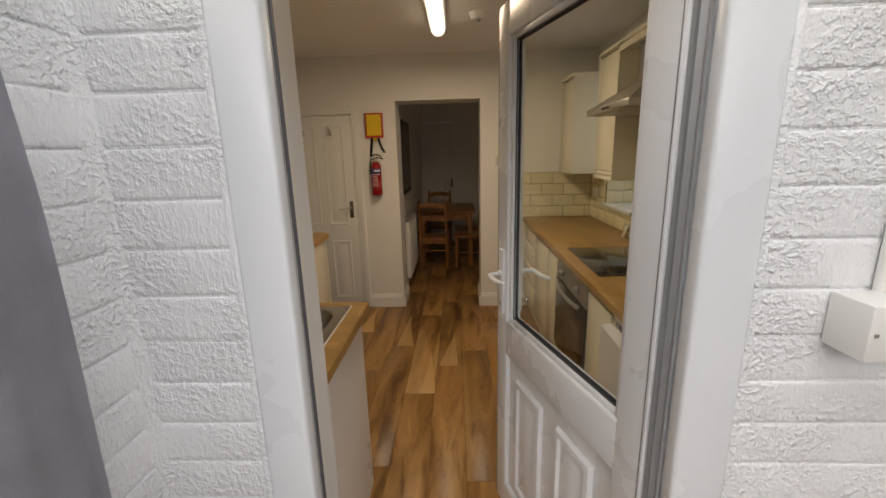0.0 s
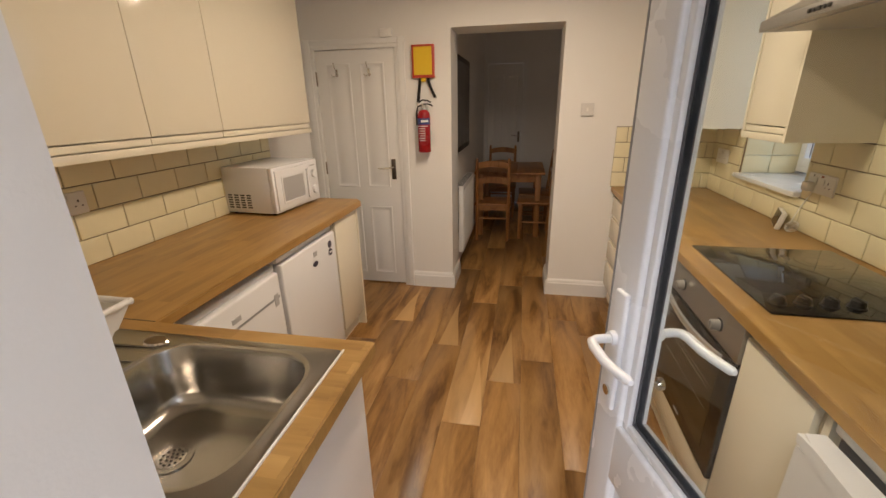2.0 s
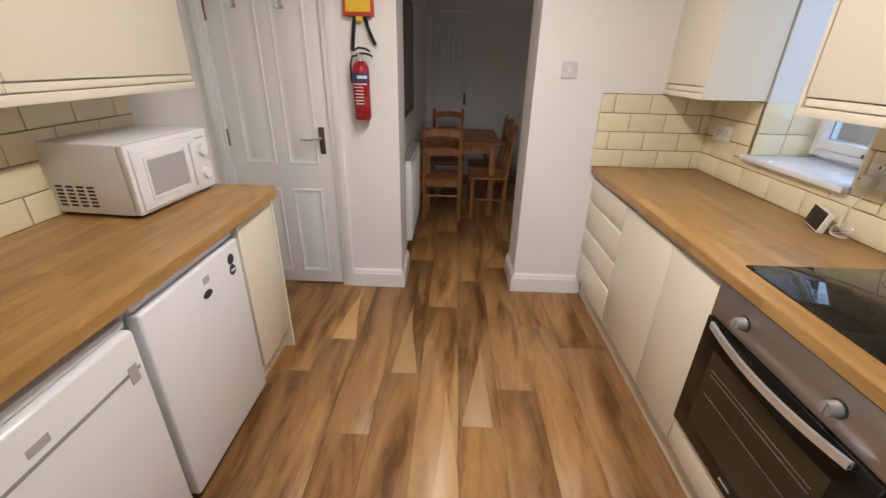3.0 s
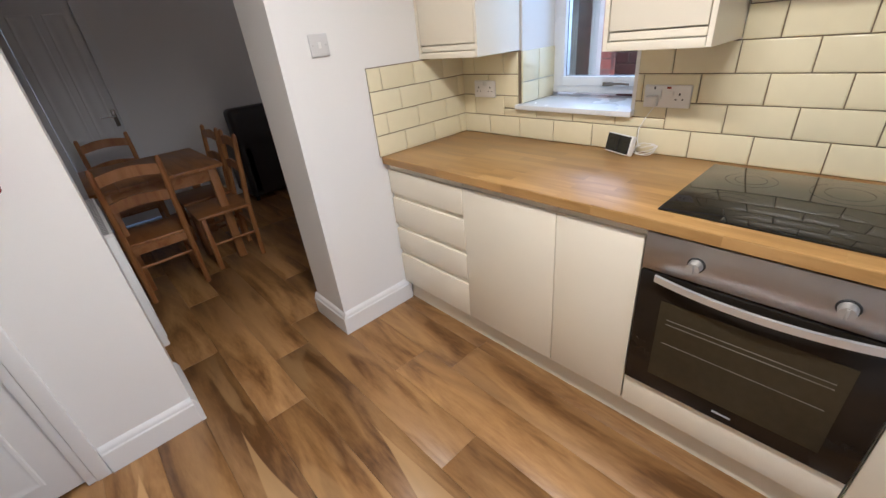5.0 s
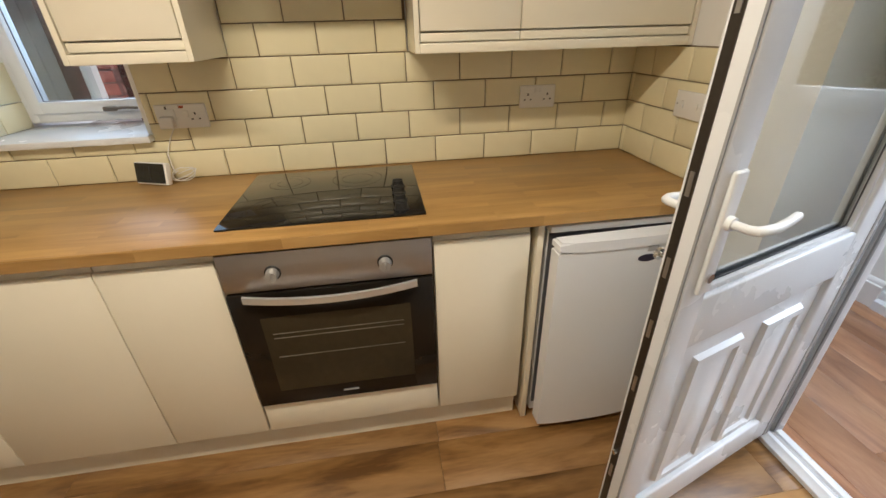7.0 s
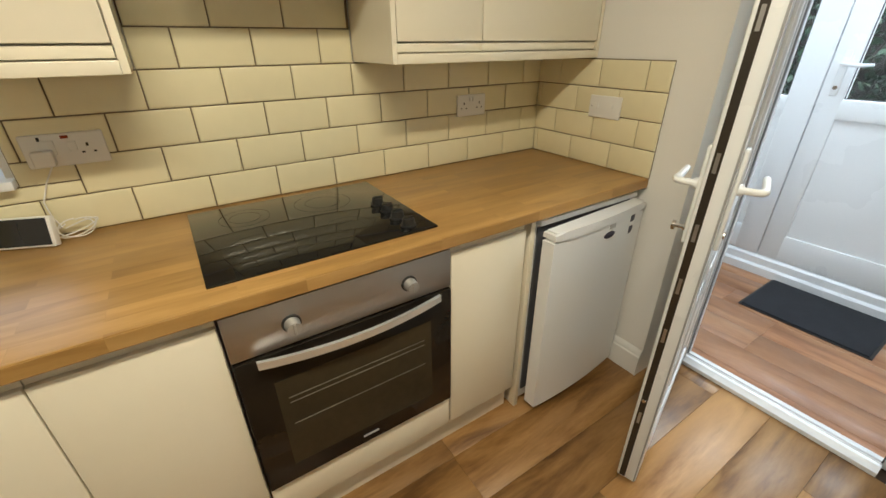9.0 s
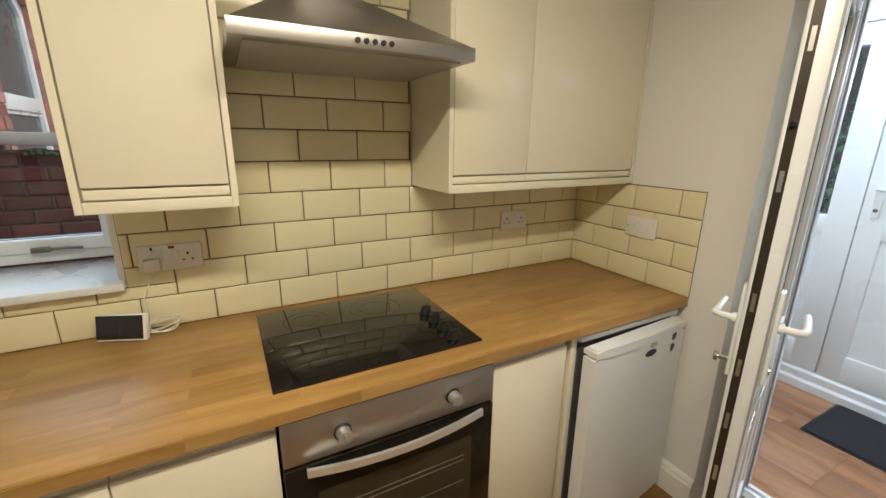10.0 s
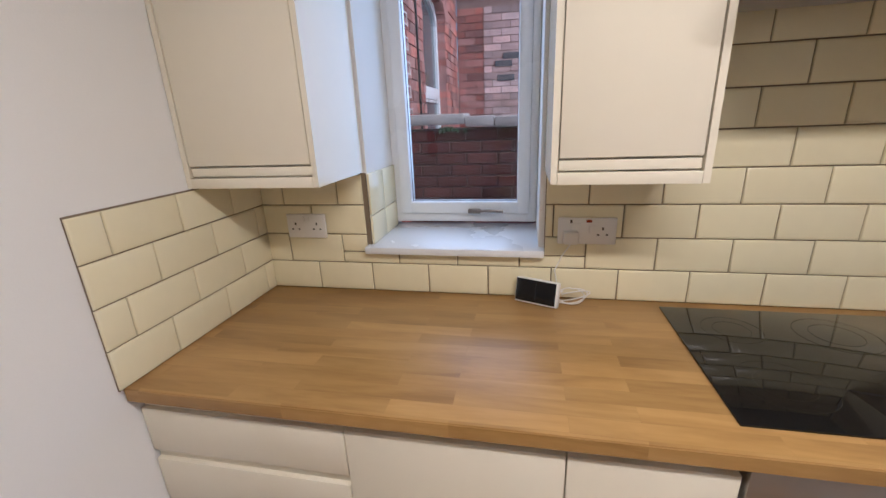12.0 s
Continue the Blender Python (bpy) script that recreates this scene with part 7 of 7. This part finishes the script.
# ---- wall tiles, piece by piece ----
TILE_W, TILE_H, PITCH_U, PITCH_V, TZ0 = 0.2002, 0.0998, 0.2040, 0.1036, TOP + 0.0015
TILE_MESHES = {}


def tile_mesh(wid, hgt):
    key = (round(wid, 3), round(hgt, 3))
    if key not in TILE_MESHES:
        bm = B()
        def ring(i, z):
            return [bm.verts.new(p) for p in ((i, i, z), (wid - i, i, z), (wid - i, hgt - i, z), (i, hgt - i, z))]
        r = [ring(0, -0.001), ring(0, 0.0042), ring(0.0012, 0.0056), ring(0.006, 0.0072)]
        for a, b2 in zip(r, r[1:]):
            for i in range(4):
                bm.faces.new((a[i], a[(i + 1) % 4], b2[(i + 1) % 4], b2[i]))
        bm.faces.new(r[-1])
        TILE_MESHES[key] = mesh_of("tile", bm, tile_glaze, 50)
    return TILE_MESHES[key]


def tile_field(parent, frame_m, u_edges, rows, phase, holes=()):
    """Lays a running bond. frame_m: wall's own axes (u along, v up, n out). rows: the row numbers; holes: (u0, u1, v0, v1) left bare."""
    u0, u1 = u_edges
    for r in rows:
        v0 = TZ0 + r * PITCH_V
        off = phase + (PITCH_U / 2 if r % 2 else 0)
        k = math.floor((u0 - off) / PITCH_U)
        while off + k * PITCH_U < u1 - 0.004:
            a, b2 = max(u0, off + k * PITCH_U), min(u1, off + k * PITCH_U + TILE_W)
            k += 1
            va, vb = v0, v0 + TILE_H
            pieces = [(a, b2, va, vb)]
            for (h0, h1, g0, g1) in holes:
                cut = []
                for (pa, pb, pc, pd) in pieces:
                    if pb <= h0 or pa >= h1 or pd <= g0 or pc >= g1:
                        cut.append((pa, pb, pc, pd))
                        continue
                    if pc < g0 - 0.012:
                        cut.append((pa, pb, pc, g0 - 0.002))
                    low = max(pc, g0 + (0.002 if pc < g0 - 0.012 else 0))
                    if pa < h0 - 0.012:
                        cut.append((pa, h0 - 0.002, low, pd))
                    if pb > h1 + 0.012:
                        cut.append((h1 + 0.002, pb, low, pd))
                pieces = cut
            for (pa, pb, pc, pd) in pieces:
                if pb - pa < 0.012:
                    continue
                ob = new("tile", tile_mesh(pb - pa, pd - pc))
                ob.parent = parent
                lean = random.uniform(-0.07, 0.07)
                ob.matrix_basis = frame_m @ pose(pa, pc, random.uniform(-0.0003, 0.0003), lean, random.uniform(-0.07, 0.07), 0)


def tiling(name, bm, label):
    return structure(name, bm, grout, label, "wall tiles")


TL = "cream glazed brick-bond wall tiles with brown grout"
bt = B()
box(bt, XR - 0.006, XR - 0.0005, Y0 + 0.007, Y1 - 0.007, TOP - 0.01, 1.036)
box(bt, XR - 0.006, XR - 0.0005, Y0 + 0.007, 2.757, 1.036, 1.306)
box(bt, XR - 0.006, XR - 0.0005, 3.338, Y1 - 0.007, 1.036, 1.306)
box(bt, XR - 0.006, XR - 0.0005, 1.806, 2.428, 1.306, 2.046)
ts = tiling("trim_tiles_1", bt, TL)
# u runs towards -y on this wall, seen from the room
east = Matrix(((0, 0, -1, XR - 0.006), (-1, 0, 0, 0), (0, 1, 0, 0), (0, 0, 0, 1)))
hole = [(-3.352, -2.757, 1.034, 2.2)]
tile_field(ts, east, (-(Y1 - 0.010), -(Y0 + 0.010)), range(4), -2.12 + 0.002, hole)
tile_field(ts, east, (-2.427, -1.807), range(4, 11), -2.12 + 0.002)
bt = blk(0.640, XR - 0.007, Y1 - 0.006, Y1 - 0.0005, TOP - 0.002, 1.306)
ts = tiling("trim_tiles_2", bt, TL)
north = Matrix(((1, 0, 0, 0), (0, 0, -1, Y1 - 0.006), (0, 1, 0, 0), (0, 0, 0, 1)))
tile_field(ts, north, (0.640, XR - 0.010), range(4), 0.819)
bt = blk(0.650, XR - 0.007, Y0 + 0.0005, Y0 + 0.006, TOP - 0.002, 1.306)
ts = tiling("trim_tiles_3", bt, TL)
south = Matrix(((-1, 0, 0, 0), (0, 0, 1, Y0 + 0.006), (0, 1, 0, 0), (0, 0, 0, 1)))
tile_field(ts, south, (-(XR - 0.010), -0.650), range(4), -0.839)
bt = blk(XL + 0.0005, XL + 0.006, Y0 + 0.01, 3.165, TOP - 0.002, 1.306)
ts = tiling("trim_tiles_4", bt, TL)
west = Matrix(((0, 0, 1, XL + 0.006), (1, 0, 0, 0), (0, 1, 0, 0), (0, 0, 0, 1)))
tile_field(ts, west, (Y0 + 0.012, 3.163), range(4), 2.154)

# ---- floors, laid last ----
fl = structure("floor", blk(XL, XR, 0.60, 4.05, -0.13, -0.008), underlay, "dark acacia-look laminate floor with pale sapwood flames", "floor")
PLANK_W, PLANK_L = 0.190, 1.295
PLANK_MESHES = {}


def plank_mesh(u0, u1, v0, v1, material):
    """One board, or what is left of it at a wall, in the board's own axes."""
    key = (round(u0, 3), round(u1, 3), round(v0, 3), round(v1, 3), material.name)
    if key not in PLANK_MESHES:
        bm = B()
        g = 0.0005
        def ring(i, z):
            return [bm.verts.new(p) for p in ((u0 + g + i, v0 + g + i, z), (u1 - g - i, v0 + g + i, z), (u1 - g - i, v1 - g - i, z), (u0 + g + i, v1 - g - i, z))]
        r = [ring(0, -0.008), ring(0, -0.0006), ring(0.0007, 0)]
        for a, b2 in zip(r, r[1:]):
            for i in range(4):
                bm.faces.new((a[i], a[(i + 1) % 4], b2[(i + 1) % 4], b2[i]))
        bm.faces.new(r[-1])
        PLANK_MESHES[key] = mesh_of("plank", bm, material, 50)
    return PLANK_MESHES[key]


def lay(parent, x0, x1, y0, y1, seam, ends, material, along="y"):
    """Lays boards along y, or along x where so asked. seam: one long joint; ends: an end joint for each column by its number from there."""
    for c in range(math.floor((x0 - seam) / PLANK_W), math.ceil((x1 - seam) / PLANK_W)):
        x = seam + c * PLANK_W
        u0, u1 = max(x, x0) - x, min(x + PLANK_W, x1) - x
        if u1 - u0 < 0.01:
            continue
        e = ends[c] if c in ends else random.Random(c * 7 + 3).uniform(0, PLANK_L)
        y = e + math.floor((y0 - e) / PLANK_L) * PLANK_L
        while y < y1:
            v0, v1 = max(y, y0) - y, min(y + PLANK_L, y1) - y
            if v1 - v0 > 0.01:
                flamed = material is floor_wood and ((c in FLAMED and abs(y - e) < 0.01) or random.Random(c * 31 + round(y * 10)).random() < 0.07)
                ob = new("plank", plank_mesh(u0, u1, v0, v1, floor_wood_flame if flamed else material))
                ob.parent = parent
                ob.matrix_basis = Matrix.Translation((x, y, 0)) if along == "y" else Matrix(((0, 1, 0, y), (1, 0, 0, x), (0, 0, 1, 0), (0, 0, 0, 1)))
            y += PLANK_L


FLAMED = (-5, -3, -2, -1)
ENDS = {-5: 3.13, -4: 2.49, -3: 2.87, -2: 2.20, -1: 2.55, 0: 2.78, 1: 3.31, 2: 3.12, 3: 3.115}
SEAM = 0.053
lay(fl, XL, SEAM - 3 * PLANK_W, 0.645, 4.05, SEAM, ENDS, floor_wood)
lay(fl, SEAM - 3 * PLANK_W, SEAM + PLANK_W, 0.645, DY1, SEAM, ENDS, floor_wood)      # through the opening
lay(fl, SEAM + PLANK_W, XR, 0.645, 4.05, SEAM, ENDS, floor_wood)
fd = structure("floor_dining", blk(-0.585, 3.05, 4.05, DY1, -0.13, -0.008), underlay, "dark laminate floor running on into the dining room", "floor")
lay(fd, -0.585, SEAM - 3 * PLANK_W, 4.05, DY1, SEAM, ENDS, floor_wood)
lay(fd, SEAM + PLANK_W, 3.05, 4.05, DY1, SEAM, ENDS, floor_wood)
fp = structure("floor_porch", blk(PX0 - 0.10, PX1, PY0, 0.60, -0.13, -0.008), underlay, "reddish laminate porch floor", "floor")
lay(fp, PY0, 0.548, PX0 - 0.10, PX1, 0.10, {}, porch_wood, along="x")

# ---- painted bricks round the back door ----
PB = {}


def painted_brick(length, hgt=0.0848):
    """One brick under thick paint: a slightly domed face whose long edges roll into the joint."""
    key = round(length, 3)
    if key not in PB:
        bm = B()
        def ring(du, dz, y):
            return [bm.verts.new(p) for p in ((du, y, dz), (length - du, y, dz), (length - du, y, hgt - dz), (du, y, hgt - dz))]
        r = [ring(0, 0, 0.004), ring(0, 0.0010, -0.0008), ring(0, 0.0030, -0.0026), ring(0, 0.0060, -0.0034), ring(0, 0.013, -0.0037)]
        for a, b2 in zip(r, r[1:]):
            for k in range(4):
                bm.faces.new((a[k], a[(k + 1) % 4], b2[(k + 1) % 4], b2[k]))
        bm.faces.new(r[-1])
        PB[key] = mesh_of("brick", bm, masonry_white, 60)
    return PB[key]


def painted_wall(parent, frame_m, u0, u1, z0, z1, hole=None):
    """Painted facing bricks, slightly uneven. frame_m: u along the wall, -y out of it."""
    r = 0
    z = z0
    while z < z1:
        u = u0 - (0.110 if r % 2 else 0.0)
        out, lean = random.uniform(-0.0006, 0.0006), random.uniform(-0.6, 0.3)
        while u < u1:
            a, b2 = max(u, u0), min(u + 0.215, u1)
            u += 0.215
            spans = [(a, b2)]
            if hole and z < hole[2]:
                spans = [(p, q) for p, q in ((a, min(b2, hole[0])), (max(a, hole[1]), b2)) if q - p > 0.03]
            for p, q in spans:
                if q - p < 0.03:
                    continue
                ob = new("brick", painted_brick(q - p))
                ob.parent = parent
                ob.matrix_basis = frame_m @ pose(p, out, z, lean, 0, 0)
        z += 0.0868
        r += 1


pn_wall = bpy.data.objects["wall_porch_north"]
painted_wall(pn_wall, Matrix.Translation((0, 0.563, 0)), PX0 - 0.01, 1.30, 0.045, 2.40, hole=(-0.352, 0.537, 2.03))
pw_wall = bpy.data.objects["wall_porch_west"]
painted_wall(pw_wall, Matrix(((0, -1, 0, PX0 - 0.011), (1, 0, 0, 0), (0, 0, 1, 0), (0, 0, 0, 1))), -0.40, 0.545, 0.045, 1.76)
# paint built up in the inner corner and against the door frame
cf2 = B()
prism(cf2, [(PX0 - 0.012, 0.563), (PX0 - 0.012, 0.538), (PX0 - 0.004, 0.549), (PX0 + 0.002, 0.555), (PX0 + 0.013, 0.563)], "z", 0.0, 1.80)
structure("trim_corner", cf2, masonry_white, "thick white paint filling the brick corner", "trim")
for xa, xb in ((-0.3585, -0.3435), (0.5295, 0.5445)):
    structure("trim_frame_joint", blk(xa, xb, 0.5495, 0.565, 0.0, 2.04, bevel=0.005, seg=2), masonry_white, "painted filler between brickwork and door frame", "trim")
